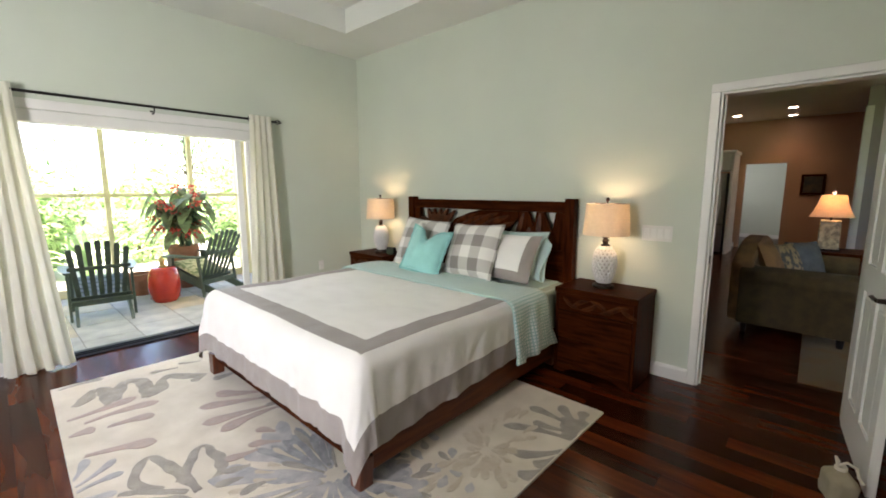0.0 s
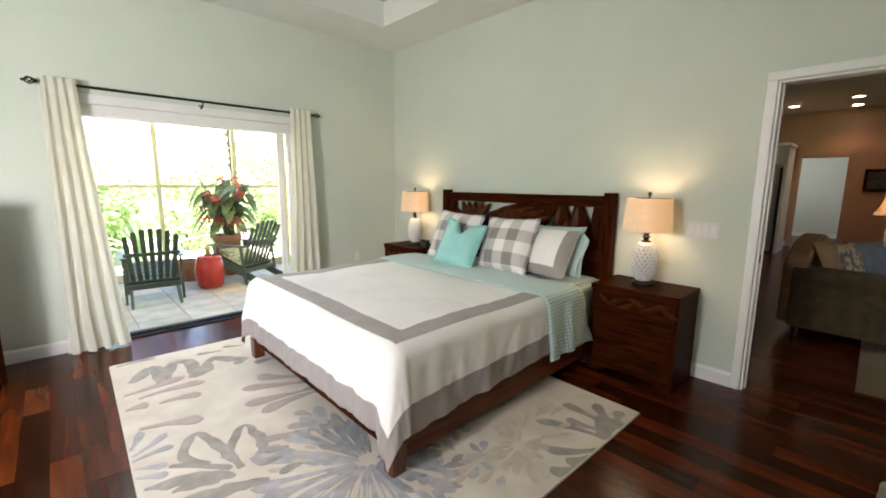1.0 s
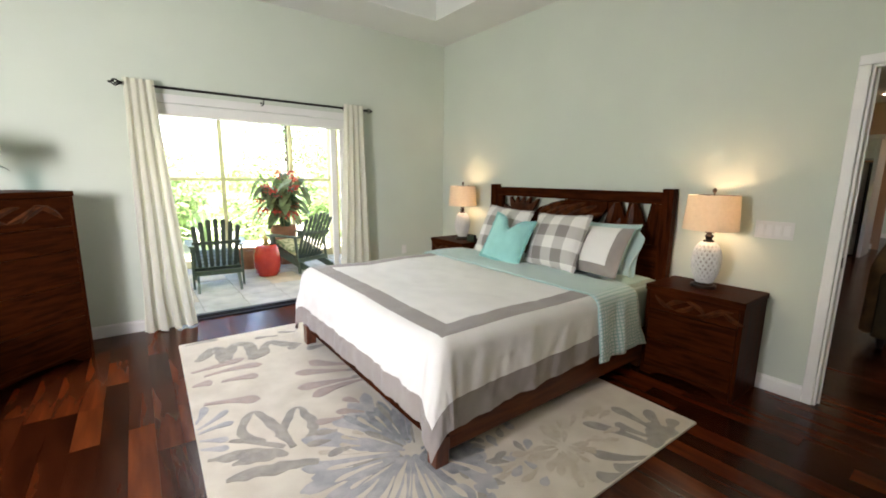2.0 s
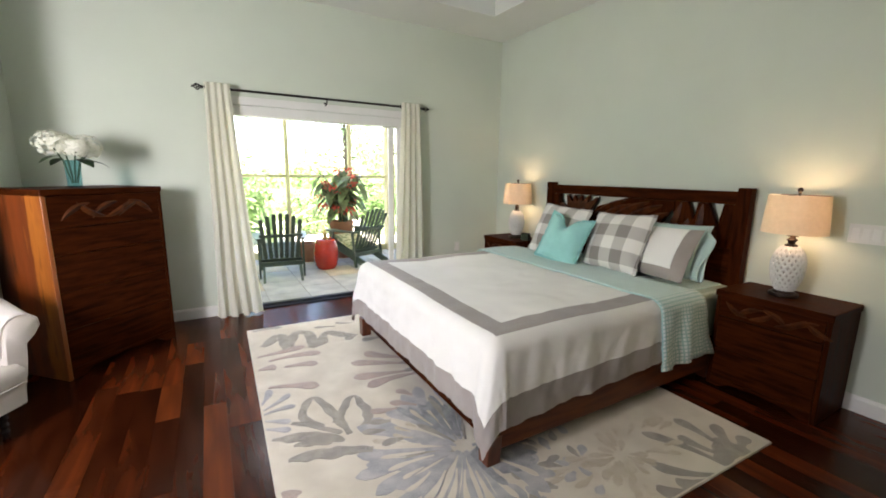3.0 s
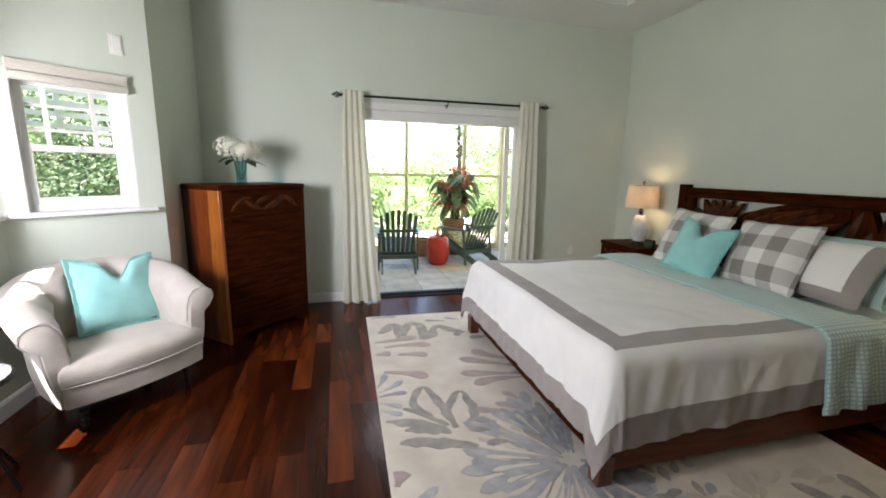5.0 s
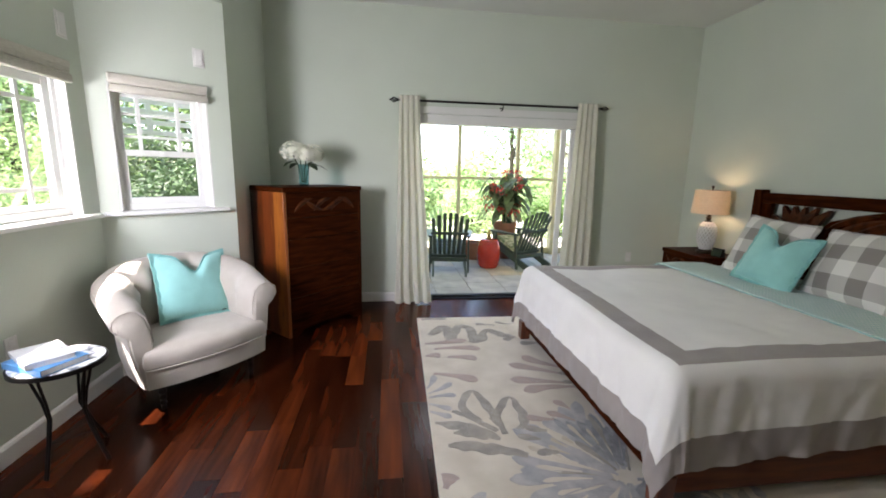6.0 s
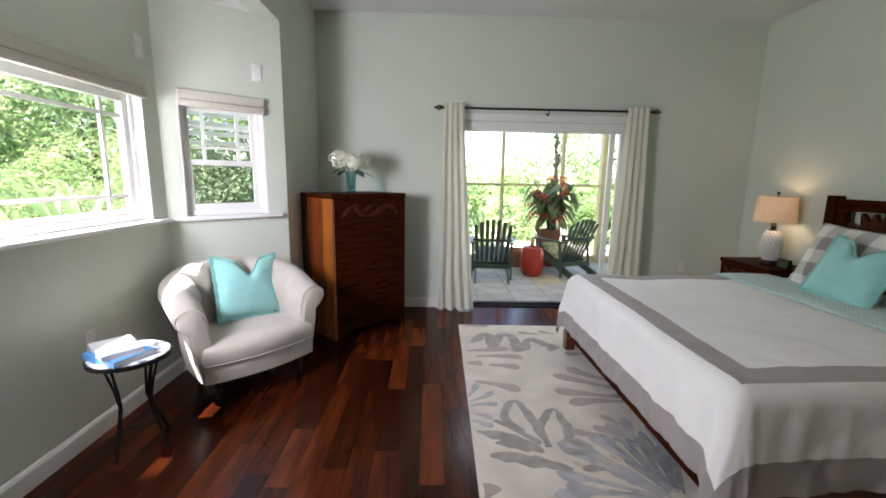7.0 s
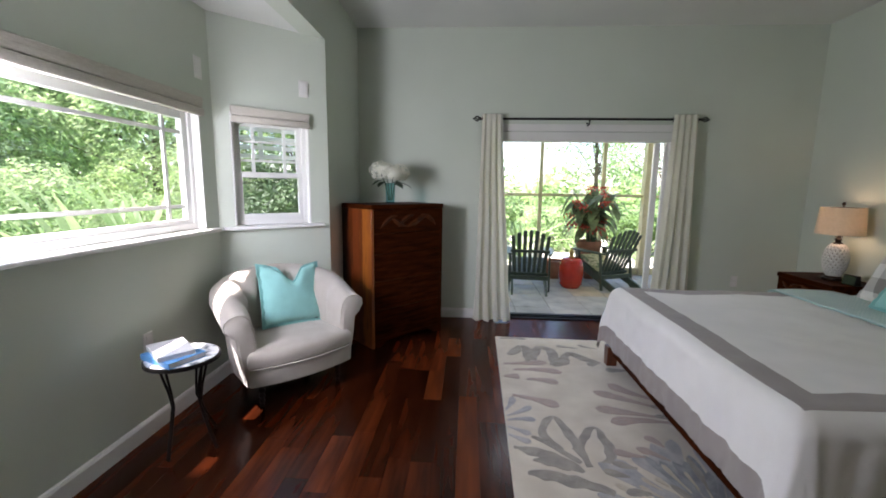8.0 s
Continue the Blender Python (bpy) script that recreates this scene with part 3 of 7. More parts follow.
def bed():
    b = thing("bed", "dark-stained wooden king bed with a carved headboard", "bed")
    for y in (BY0 + 0.055, BY1 - 0.055):
        part("leg", prism([(-0.038, 0), (0.038, 0), (0.045, 0.16), (-0.045, 0.16)], -0.04, 0.04, "x", 0.004), M_FOOT, b, "reddish wooden foot").location = (BX0 + 0.02, y - 0.01, 0.012)
        part("leg", box(BX1 - 0.3, BX1 - 0.24, y - 0.03, y + 0.03, 0.0, 0.16, 0.004), M_FOOT, b)
    part("side_rail", box(BX0 + 0.03, BX1 - 0.02, BY0 + 0.02, BY0 + 0.055, 0.075, 0.285, 0.005), M_RAIL, b)
    part("side_rail", box(BX0 + 0.03, BX1 - 0.02, BY1 - 0.055, BY1 - 0.02, 0.075, 0.285, 0.005), M_RAIL, b)
    part("foot_rail", box(BX0 + 0.02, BX0 + 0.055, BY0 + 0.02, BY1 - 0.02, 0.10, 0.285, 0.005), M_WOODY, b)
    part("slat_base", box(BX0 + 0.06, BX1, BY0 + 0.06, BY1 - 0.06, 0.22, 0.285), M_WOODY, b)
    X0, X1 = 3.235, 3.300
    for y0 in (1.722, 3.622):
        part("post", box(X0 - 0.008, X1 + 0.01, y0, y0 + 0.085, 0.0, 1.345, 0.006, 2), M_WOOD, b)
    part("top_rail", box(X0, X1, 1.807, 3.622, 1.225, 1.318, 0.005), M_WOODY, b)
    part("mid_rail", box(X0 + 0.004, X1 - 0.004, 1.807, 3.622, 0.30, 0.90, 0.004), M_WOODY, b)
    # cut-out carving: slanted cut-outs, a long leaf arch and a fan of blades
    c0, c1 = X0 + 0.012, X1 - 0.012
    part("carved_block", box(c0, c1, 3.532, 3.621, 0.90, 1.224), M_WOOD, b)
    part("carved_block", box(c0, c1, 1.808, 1.889, 0.90, 1.224), M_WOOD, b)
    slant = [(1.89, 0.901), (1.893, 1.223), (1.924, 1.044), (2.003, 1.223), (2.078, 1.223), (2.103, 1.084), (2.16, 1.223), (2.26, 1.223), (2.271, 1.029), (2.30, 0.901)]
    part("carved_panel", prism(slant, c0, c1, "x"), M_WOOD, b)
    arch = [(2.302, 0.901), (2.376, 1.019), (2.332, 1.091), (2.264, 1.16), (2.264, 1.223), (2.689, 1.223), (2.80, 1.196), (2.868, 1.173), (3.011, 1.128), (3.08, 1.06), (3.09, 0.901)]
    part("carved_arch", prism(arch, c0 - 0.008, c1, "x"), M_WOOD, b, "carved leaf arch")
    part("carved_panel", prism([(3.092, 0.901), (3.10, 1.05), (3.27, 0.99), (3.531, 1.03), (3.531, 0.901)], c0, c1, "x"), M_WOOD, b)
    front = pose(c0 - 0.008, 0, 0, 0, 0, -90)
    for y0, z0, y1, z1, w, bend in ((3.05, 0.94, 2.62, 1.17, 0.085, 0.03), (2.98, 0.91, 2.48, 1.20, 0.08, 0.035), (2.84, 0.91, 2.36, 1.18, 0.08, 0.03), (2.70, 0.91, 2.30, 1.12, 0.075, 0.02),
                                    (2.58, 0.91, 2.40, 1.02, 0.06, 0.01), (3.03, 1.06, 2.70, 1.20, 0.05, 0.02)):
        part("carved_leaf", moved(ridge_leaf((-y0, z0), (-y1, z1), w, 0.02, bend), front), M_CARVE, b, "", True)
    for y0, z0, y1, z1 in ((2.29, 0.93, 2.205, 1.215), (2.17, 0.95, 2.14, 1.09), (2.06, 0.93, 2.042, 1.215), (1.95, 0.92, 1.93, 1.03)):
        part("carved_leaf", moved(ridge_leaf((-y0, z0), (-y1, z1), 0.055, 0.012, 0.004), pose(c0, 0, 0, 0, 0, -90)), M_CARVE, b, "", True)
    for tip_y, tip_z in ((3.515, 1.13), (3.42, 1.215), (3.325, 1.218), (3.235, 1.218), (3.14, 1.218), (3.04, 1.205)):
        o, t = Vector((3.30, 0.95)), Vector((tip_y, tip_z))
        d = (t - o).normalized()
        q = Vector((-d.y, d.x))
        o = o + d * 0.03
        mid = o.lerp(t, 0.62)
        part("carved_blade", prism([tuple(p) for p in (o - q * 0.008, mid - q * 0.040, t - q * 0.006, t + q * 0.006, mid + q * 0.036, o + q * 0.008)], c0, c1 - 0.004, "x"), M_CARVE, b)
    return b


M_FOOT = mat("reddish leg wood", (0.15, 0.04, 0.014), (0.085, 0.023, 0.009), scale=6, rough=0.32, bump=0.05, stretch=(4, 4, 1), coat=0.3)
M_RAIL = mat("dark rail wood", (0.15, 0.040, 0.012), (0.075, 0.019, 0.0065), scale=4, rough=0.42, bump=0.04, stretch=(0.8, 7, 7), spec=0.2, coat=0.05)
bed()

single("mattress", box(BX0 + 0.05, BX1 - 0.02, BY0 + 0.035, BY1 - 0.035, 0.287, BZ - 0.022, 0.05, 3), M_FITTED,
       "thick mattress in a green striped fitted sheet on the bed", "mattress", smooth=True)


def cloth_at(a, c, L0, W0, W1, top, R, fold, flare=0.05, seed=0.0, lift=0.0):
    """A sheet laid over a box: a grows towards the foot from the head end, c runs across. Returns a place."""
    da = max(0.0, L0 - a)
    db = max(0.0, W0 - c) if c < (W0 + W1) / 2 else max(0.0, c - W1)
    sgn = -1 if c < (W0 + W1) / 2 else 1
    r = math.hypot(da, db)
    x, y = max(a, L0), min(max(c, W0), W1)
    if r < 1e-9:
        z = top + 0.011 * noise.noise((a * 2.2 + seed, c * 2.2, 1.0)) + 0.005 * noise.noise((a * 9, c * 9, seed)) - 0.003 * max(0.0, 1 - 9 * abs(noise.noise((a * 1.7 + c * 0.9, c * 2.6 - a, seed + 4))))
        return Vector((x, y, z + lift))
    th = math.atan2(db, da)
    q = R * math.pi / 2
    if r < q:
        out, down = R * math.sin(r / R), R * (1 - math.cos(r / R))
    else:
        out, down = R + flare * (r - q), R + (r - q) * 0.995
    amt = min(1.0, r / 0.35)
    along = (a if da == 0 else c) if da * db == 0 else th * 0.35
    wav = fold * amt ** 1.5 * (math.sin(along * 17 + 2.1 * math.sin(along * 5 + seed)) + 0.6 * math.sin(along * 37 + seed) + 0.8 * noise.noise((along * 4, seed, r)))
    if da > 0 and db > 0:
        wav += 0.045 * amt * math.sin(2 * th)
    out += wav + 0.004 * amt * noise.noise((x * 7 + r * 5, y * 7 - r * 4, seed)) + 0.009 * amt * noise.noise((along * 15 + r * 5, r * 2.5, seed)) + 0.004 * amt * noise.noise((along * 38 - r * 9, r * 4, seed + 1)) - 0.010 * amt * max(0.0, 1 - 9 * abs(noise.noise((x * 3 + y * 2 + r * 3, r * 6 - y * 3, seed + 2))))
    z = top - down + 0.010 * noise.noise((x * 2.2 + seed, y * 2.2, 1.0)) * (1 - amt)
    return Vector((x - out * math.cos(th), y + sgn * out * math.sin(th), max(0.03, z) + lift))


def duvet():
    d = thing("duvet", "white cotton duvet with taupe borders, spread on the bed", "duvet")
    L0, W0, W1, R = BX0 + 0.075, BY0 + 0.095, BY1 - 0.095, 0.095
    drop, dropw, hem, xe = 0.50, 0.43, 0.13, 2.42
    inn0, inn1 = -0.025, 0.105          # the inlaid band's outer and inner edge, from the edge of the bed's top

    def hang(a, c):
        """The overhang shortens towards the head of the bed."""
        f = 1.15 - 0.15 * min(1.0, max(0.0, (a - L0) / (xe - L0))) - 0.24 * max(0.0, L0 - a) / drop
        return W0 - (W0 - c) * f if c < W0 else W1 + (c - W1) * f if c > W1 else c

    def marks(lo, hi, step, cuts):
        vals = sorted(set([lo, hi] + [c for c in cuts if lo < c < hi]))
        out = []
        for p, q in zip(vals, vals[1:]):
            k = max(1, round((q - p) / step))
            out += [p + (q - p) * j / k for j in range(k)]
        return out + [vals[-1]]
    A = marks(L0 - drop, xe, 0.021, [L0 - drop + hem, L0 + inn0, L0 + inn1, L0 - 0.06])
    C = marks(W0 - dropw, W1 + dropw, 0.021, [W0 - dropw + hem, W0 + inn0, W0 + inn1, W1 - inn1, W1 - inn0, W1 + dropw - hem])
    kinds = {"cover": bmesh.new(), "inlay_band": bmesh.new(), "hem_band": bmesh.new()}
    made = {k: {} for k in kinds}
    e = 1e-6
    for i in range(len(A) - 1):
        for j in range(len(C) - 1):
            a, c = (A[i] + A[i + 1]) / 2, (C[j] + C[j + 1]) / 2
            ci = min(c - W0, W1 - c)
            ai = a - L0
            if a < L0 - drop + hem - e or c < W0 - dropw + hem - e or c > W1 + dropw - hem + e:
                kind = "hem_band"
            elif min(ai, ci) > inn0 - e and min(ai, ci) < inn1 + e:
                kind = "inlay_band"
            else:
                kind = "cover"
            vs = []
            for p, q in ((i, j), (i + 1, j), (i + 1, j + 1), (i, j + 1)):
                if (p, q) not in made[kind]:
                    made[kind][p, q] = kinds[kind].verts.new(cloth_at(A[p], hang(A[p], C[q]), L0, W0, W1, BZ, R, 0.005, 0.09, 3.0))
                vs.append(made[kind][p, q])
            kinds[kind].faces.new(vs)
    for kind, material in (("cover", M_WHITE), ("inlay_band", M_TAUPE), ("hem_band", M_TAUPE)):
        bm = kinds[kind]
        bmesh.ops.recalc_face_normals(bm, faces=bm.faces)
        ob = part(kind, bm, material, d, "" if kind == "cover" else "taupe cotton band", True)
        so = ob.modifiers.new("thickness", "SOLIDIFY")
        so.thickness, so.offset, so.use_rim = 0.008, -1, False
    return d


duvet()


def folded_sheet():
    s = thing("bed_sheet", "pale aqua top sheet folded back over the duvet", "bed sheet")
    L0, W0, W1, R = 0.0, BY0 + 0.07, BY1 - 0.07, 0.085
    for name, x0, x1, material, lift, drop in (("fold", 2.28, 2.72, M_PRINTL, 0.012, 0.50), ("sheet", 2.60, 3.16, M_SHEET, -0.014, -0.03)):
        nu, nv = (14 if name == "fold" else 22), 90
        bm = grid(nu, nv, lambda u, v: cloth_at(x0 + (x1 - x0) * u + ((0.03 + 0.14 * u) * max(0, (W0 - (W0 - drop + (W1 - W0 + 2 * drop) * v)) / drop) if name == "fold" else 0),
                  W0 - drop + (W1 - W0 + 2 * drop) * v, L0, W0, W1, BZ, R, 0.012, 0.07, 7.0, lift + (0.006 * math.sin(math.pi * u) if name == "fold" else 0)))
        uv = bm.loops.layers.uv.new("cloth")
        bm.verts.index_update()
        for f in bm.faces:
            for lo in f.loops:
                i, j = divmod(lo.vert.index, nv + 1)
                lo[uv].uv = ((x1 - x0) * i / nu, (W1 - W0 + 2 * drop) * j / nv)
        bmesh.ops.recalc_face_normals(bm, faces=bm.faces)
        ob = part(name, bm, material, s, "aqua and white printed turn-back" if name == "fold" else "", True)
        so = ob.modifiers.new("thickness", "SOLIDIFY")
        so.thickness, so.offset = 0.008, 0
    return s


folded_sheet()

# ---- pillows ----
def pillow_bm(w, h, t, n=22, chop=0.0, ears=0.025, seed=0.0):
    """A stuffed cushion, x across, z up from its lower edge, front towards -y. chop: the depth of the notch pressed into its top."""
    def at(u, v, side):
        p, q = 2 * u - 1, 2 * v - 1
        full = max(0.0, (1 - abs(p) ** 2.6)) ** 0.55 * max(0.0, (1 - abs(q) ** 2.6)) ** 0.55
        x = p * w / 2 * (1 - ears * 2 * (1 - q * q)) 
        z = (q * (1 - ears * 2 * (1 - p * p)) + 1) * h / 2
        top = max(0.0, q) ** 1.4
        z -= chop * math.exp(-(p / 0.30) ** 2) * top - 0.02 * chop
        if chop:
            z += 0.18 * chop * top * abs(p) ** 2
        y = side * t / 2 * full * (1 - (0.55 * math.exp(-(p / 0.22) ** 2) * top if chop else 0))
        y += 0.010 * full * noise.noise((p * 1.8 + seed, q * 1.8, side * 3.0 + seed))
        y -= 0.35 * chop * top * math.exp(-(p / 0.4) ** 2)
        return Vector((x, y, z))
    bm = grid(n, n, lambda u, v: at(u, v, -1), lambda u, v: at(u, v, 1))
    bmesh.ops.remove_doubles(bm, verts=bm.verts, dist=0.0004)
    return bm


def flange_bm(w, h, border, t=0.012, chop=0.0, n=28):
    """A flat border round a cushion, in the plane y = 0, following the notch in its top."""
    bm = bmesh.new()
    loops = []
    for grow in (-0.012, border):
        for y in (-t / 2, t / 2):
            row = []
            for k in range(4 * n):
                e, f = k // n, (k % n) / n * 2 - 1
                p, q = ((f, -1), (1, f), (-f, 1), (-1, -f))[e]
                sx, sz = p * w / 2 * (1 - 0.05 * (1 - q * q)), (q * (1 - 0.05 * (1 - p * p)) + 1) * h / 2
                sz -= chop * math.exp(-(p / 0.30) ** 2) * max(0.0, q) ** 1.4 - 0.18 * chop * max(0, q) ** 1.4 * p * p
                gx, gz = (grow if abs(p) >= 1 else 0) * (1 if p > 0 else -1), (grow if abs(q) >= 1 else 0) * (1 if q > 0 else -1)
                yy = y - 0.35 * chop * max(0.0, q) ** 1.4 * math.exp(-(p / 0.4) ** 2) + 0.004 * math.sin(k * 1.3)
                row.append(bm.verts.new((sx + gx, yy, sz + gz)))
            loops.append(row)
    a, b, c, d = loops[0], loops[1], loops[3], loops[2]
    N = 4 * n
    for r0, r1 in ((a, b), (b, c), (c, d), (d, a)):
        for k in range(N):
            bm.faces.new((r0[k], r0[(k + 1) % N], r1[(k + 1) % N], r1[k]))
    bmesh.ops.recalc_face_normals(bm, faces=bm.faces)
    return bm


def check_sham(m, seed):
    p = thing("pillow", "grey and white buffalo check square pillow leaning on the bed", "pillow", m, "check pillows on the bed")
    part("case", pillow_bm(0.56, 0.49, 0.19, seed=seed), M_CHECK, p, "", True)
    part("flange", flange_bm(0.545, 0.48, 0.012, 0.01), M_CHECK, p, "", True)


Z0 = BZ + 0.012
check_sham(pose(2.74, 3.12, Z0, -24, 3, -88), 1.0)
check_sham(pose(2.72, 2.46, Z0 - 0.008, -25, -2, -93), 5.0)


def aqua_pillow(m, w, h, label, chop, seed):
    p = thing("throw_pillow", label, "throw pillow", m, "aqua throw pillows")
    part("case", pillow_bm(w, h, 0.15, chop=chop, seed=seed, n=28), M_AQUA, p, "", True)
    part("fringe", flange_bm(w, h, 0.016, 0.012, chop), M_AQUAD, p, "short aqua fringe", True)
    part("tag", box(w * 0.34, w * 0.40, -0.012, -0.008, 0.010, 0.022), M_BLACK, p, "small dark label")


aqua_pillow(pose(2.54, 2.86, Z0 + 0.004, -24, 8, -84), 0.41, 0.40, "aqua cotton throw pillow with a notched top on the bed", 0.10, 2.0)


def bordered_sham(m):
    p = thing("pillow", "white pillow sham with a wide taupe border on the bed", "pillow", m)
    w, h = 0.66, 0.42
    part("border", pillow_bm(w, h, 0.15, seed=9.0), M_TAUPE, p, "taupe border", True)

    def face(u, v, off):
        a, b = 2 * u - 1, 2 * v - 1
        pu, pv = -0.125 + a * 0.855, 0.14 + b * 0.80
        full = max(0, 1 - abs(pu) ** 2.6) ** 0.55 * max(0, 1 - abs(pv) ** 2.6) ** 0.55
        x = pu * w / 2 * (1 - 0.05 * (1 - pv * pv))
        z = (pv * (1 - 0.05 * (1 - pu * pu)) + 1) * h / 2
        y = -0.15 / 2 * full + 0.010 * full * noise.noise((pu * 1.8 + 9.0, pv * 1.8, -3.0 + 9.0)) - off
        return Vector((x, y, z))
    part("centre_panel", grid(16, 14, lambda u, v: face(u, v, 0.0035), lambda u, v: face(u, v, -0.001)), M_WHITE, p, "white centre panel", True)


bordered_sham(pose(2.80, 2.20, Z0, -30, -1, -94))
psh = thing("pillow", "aqua printed pillow propped against the headboard", "pillow", pose(2.93, 2.15, Z0, -30, -2, -92))
part("case", pillow_bm(0.54, 0.44, 0.17, seed=4.0), M_PRINT, psh, "", True)


def open_end(u, v):
    """The loose mouth of the case: a flattened loop whose lips droop and crease."""
    p = 2 * math.pi * v
    lip = 0.022 * math.sin(p) * (1 - 0.35 * u) + 0.010 * u * math.sin(3 * p + 1.0)
    z = 0.012 + (0.385 - 0.07 * u) * (0.5 - 0.5 * math.cos(p)) - 0.015 * u
    return Vector((0.240 + 0.085 * u + 0.016 * u * math.sin(2 * p + 0.6), lip - 0.012 * u, z))


ob = part("open_hem", grid(6, 40, open_end), M_PRINT, psh, "loose open pillowcase hem", True)
ob.modifiers.new("thickness", "SOLIDIFY").thickness = 0.005


# ---- nightstands and lamps ----
def nightstand(m, label):
    """x across the front, front towards -y, back at y = 0.43."""
    W, D, HT = 0.615, 0.43, 0.675
    s = thing("nightstand", label, "nightstand", m, "nightstands beside the bed")
    part("top", box(-W / 2, W / 2, -0.008, D, HT - 0.042, HT, 0.004), M_WOODX, s)
    part("side_panel", box(-W / 2 + 0.006, -W / 2 + 0.03, 0.004, D - 0.004, 0.0, HT - 0.043, 0.003), M_WOOD, s)
    part("side_panel", box(W / 2 - 0.03, W / 2 - 0.006, 0.004, D - 0.004, 0.0, HT - 0.043, 0.003), M_WOOD, s)
    part("back_panel", box(-W / 2 + 0.03, W / 2 - 0.03, D - 0.02, D - 0.006, 0.06, HT - 0.043), M_WOODX, s)
    w = W / 2 - 0.032
    d = part("drawer", box(-w, w, 0.002, 0.03, HT - 0.175, HT - 0.044, 0.0015), M_WOODX, s)
    for k in range(7):
        x, zc = -w + 0.035 + k * 0.070, HT - 0.112
        up = 1 if k % 3 else -1
        part("carved_leaf", moved(ridge_leaf((x, zc - 0.040 * up), (x + 0.135, zc + 0.036 * up), 0.036, 0.012, 0.016 * (1 if k % 2 else -1)), pose(0, 0.0022, 0)), M_CARVE, d, "carved leaf relief", True)
    zs = (0.065, 0.275, HT - 0.18)
    for z0, z1 in zip(zs, zs[1:]):
        part("drawer", box(-w, w, 0.003, 0.028, z0 + 0.0015, z1 - 0.001, 0.0015), M_WOODX, s)
    apron = [(-w, 0.0), (-w + 0.05, 0.0), (-w + 0.12, 0.035), (0, 0.045), (w - 0.12, 0.035), (w - 0.05, 0.0), (w, 0.0), (w, 0.062), (-w, 0.062)]
    part("apron", prism(apron, 0.006, 0.026, "y"), M_WOODX, s)
    return s


nightstand(pose(2.905, 1.392, 0, 0, 0, -90), "dark reddish wood nightstand with a carved top drawer")
nightstand(pose(2.905, 4.11, 0, 0, 0, -90), "dark reddish wood nightstand near the corner, carrying a lamp")

M_SHADE = mat("lit linen lamp shade", (0.80, 0.71, 0.58), (0.75, 0.66, 0.53), scale=40, rough=0.9, bump=0.2, bscale=300, transl=0.34)
M_BULB = glow("warm bulb", (1.0, 0.78, 0.50), 3.0)


def table_lamp(m, power):
    """A pierced ceramic lamp; its foot stands at z = 0."""
    s = thing("table_lamp", "white pierced ceramic table lamp with a lit linen drum shade", "table lamp", m, "bedside lamps")
    part("foot", lathe([(0.078, 0.0), (0.080, 0.008), (0.078, 0.020), (0.060, 0.024), (0.056, 0.034), (0.040, 0.038)], 32), M_BRONZE, s, "dark bronze foot", True)
    prof = [(0.042, 0.036), (0.055, 0.06), (0.072, 0.10), (0.082, 0.15), (0.085, 0.19), (0.081, 0.235), (0.068, 0.28), (0.047, 0.31), (0.032, 0.322)]

    def rad(z):
        for (r0, z0), (r1, z1) in zip(prof, prof[1:]):
            if z0 <= z <= z1:
                return r0 + (r1 - r0) * (z - z0) / (z1 - z0)
        return 0.03
    part("inner_body", lathe([(r - 0.007, z) for r, z in prof], 32), M_HOLE, s, "shaded inner body", True)
    strands = []
    for sgn in (1, -1):
        for k in range(16):
            pts = []
            for j in range(19):
                z = 0.040 + 0.278 * j / 18
                a = 2 * math.pi * k / 16 + sgn * 2.2 * j / 18
                pts.append((rad(z) * math.cos(a), rad(z) * math.sin(a), z))
            strands.append(tube(pts, 0.0082, 6))
    part("lattice_body", joined(*strands), M_CERAMIC, s, "white glazed pierced body", True)
    part("neck", lathe([(0.034, 0.320), (0.034, 0.330), (0.018, 0.338), (0.022, 0.352), (0.030, 0.362), (0.016, 0.374), (0.012, 0.395), (0.012, 0.405)], 24), M_BRONZE, s, "dark bronze neck", True)
    part("switch", tube([(-0.028, 0.0, 0.385), (0.028, 0.0, 0.385)], 0.004, 8), M_BRONZE, s)
    sh = [(0.168, 0.405), (0.152, 0.640)]
    part("shade", lathe([sh[0], (0.1605, 0.52), sh[1], (0.150, 0.640), (0.1585, 0.52), (0.166, 0.405)], 40, False), M_SHADE, s, "cream linen drum shade", True)
    part("harp", tube([(0.0, -0.03, 0.40), (0.0, -0.055, 0.48), (0.0, -0.045, 0.60), (0.0, 0.0, 0.648), (0.0, 0.045, 0.60), (0.0, 0.055, 0.48), (0.0, 0.03, 0.40)], 0.003, 6), M_BRONZE, s)
    part("spider", joined(*[tube([(0, 0, 0.642), (0.150 * math.cos(a), 0.150 * math.sin(a), 0.638)], 0.0025, 6) for a in (0.3, 2.39, 4.49)]), M_BRONZE, s)
    part("finial", lathe([(0.006, 0.645), (0.006, 0.656), (0.013, 0.664), (0.015, 0.673), (0.010, 0.683), (0.002, 0.688)], 16), M_BRONZE, s, "dark bronze finial", True)
    part("bulb", lathe([(0.012, 0.40), (0.014, 0.44), (0.028, 0.48), (0.030, 0.50), (0.022, 0.525), (0.004, 0.535)], 16), M_BULB, s, "glowing bulb", True)
    lt = new("lamp_light", bpy.data.lights.new("lamp_light", "POINT"))
    lt.data.energy, lt.data.color, lt.data.shadow_soft_size = power, (1.0, 0.72, 0.43), 0.06
    lt.parent = s
    lt.location = (0, 0, 0.535)
    return s


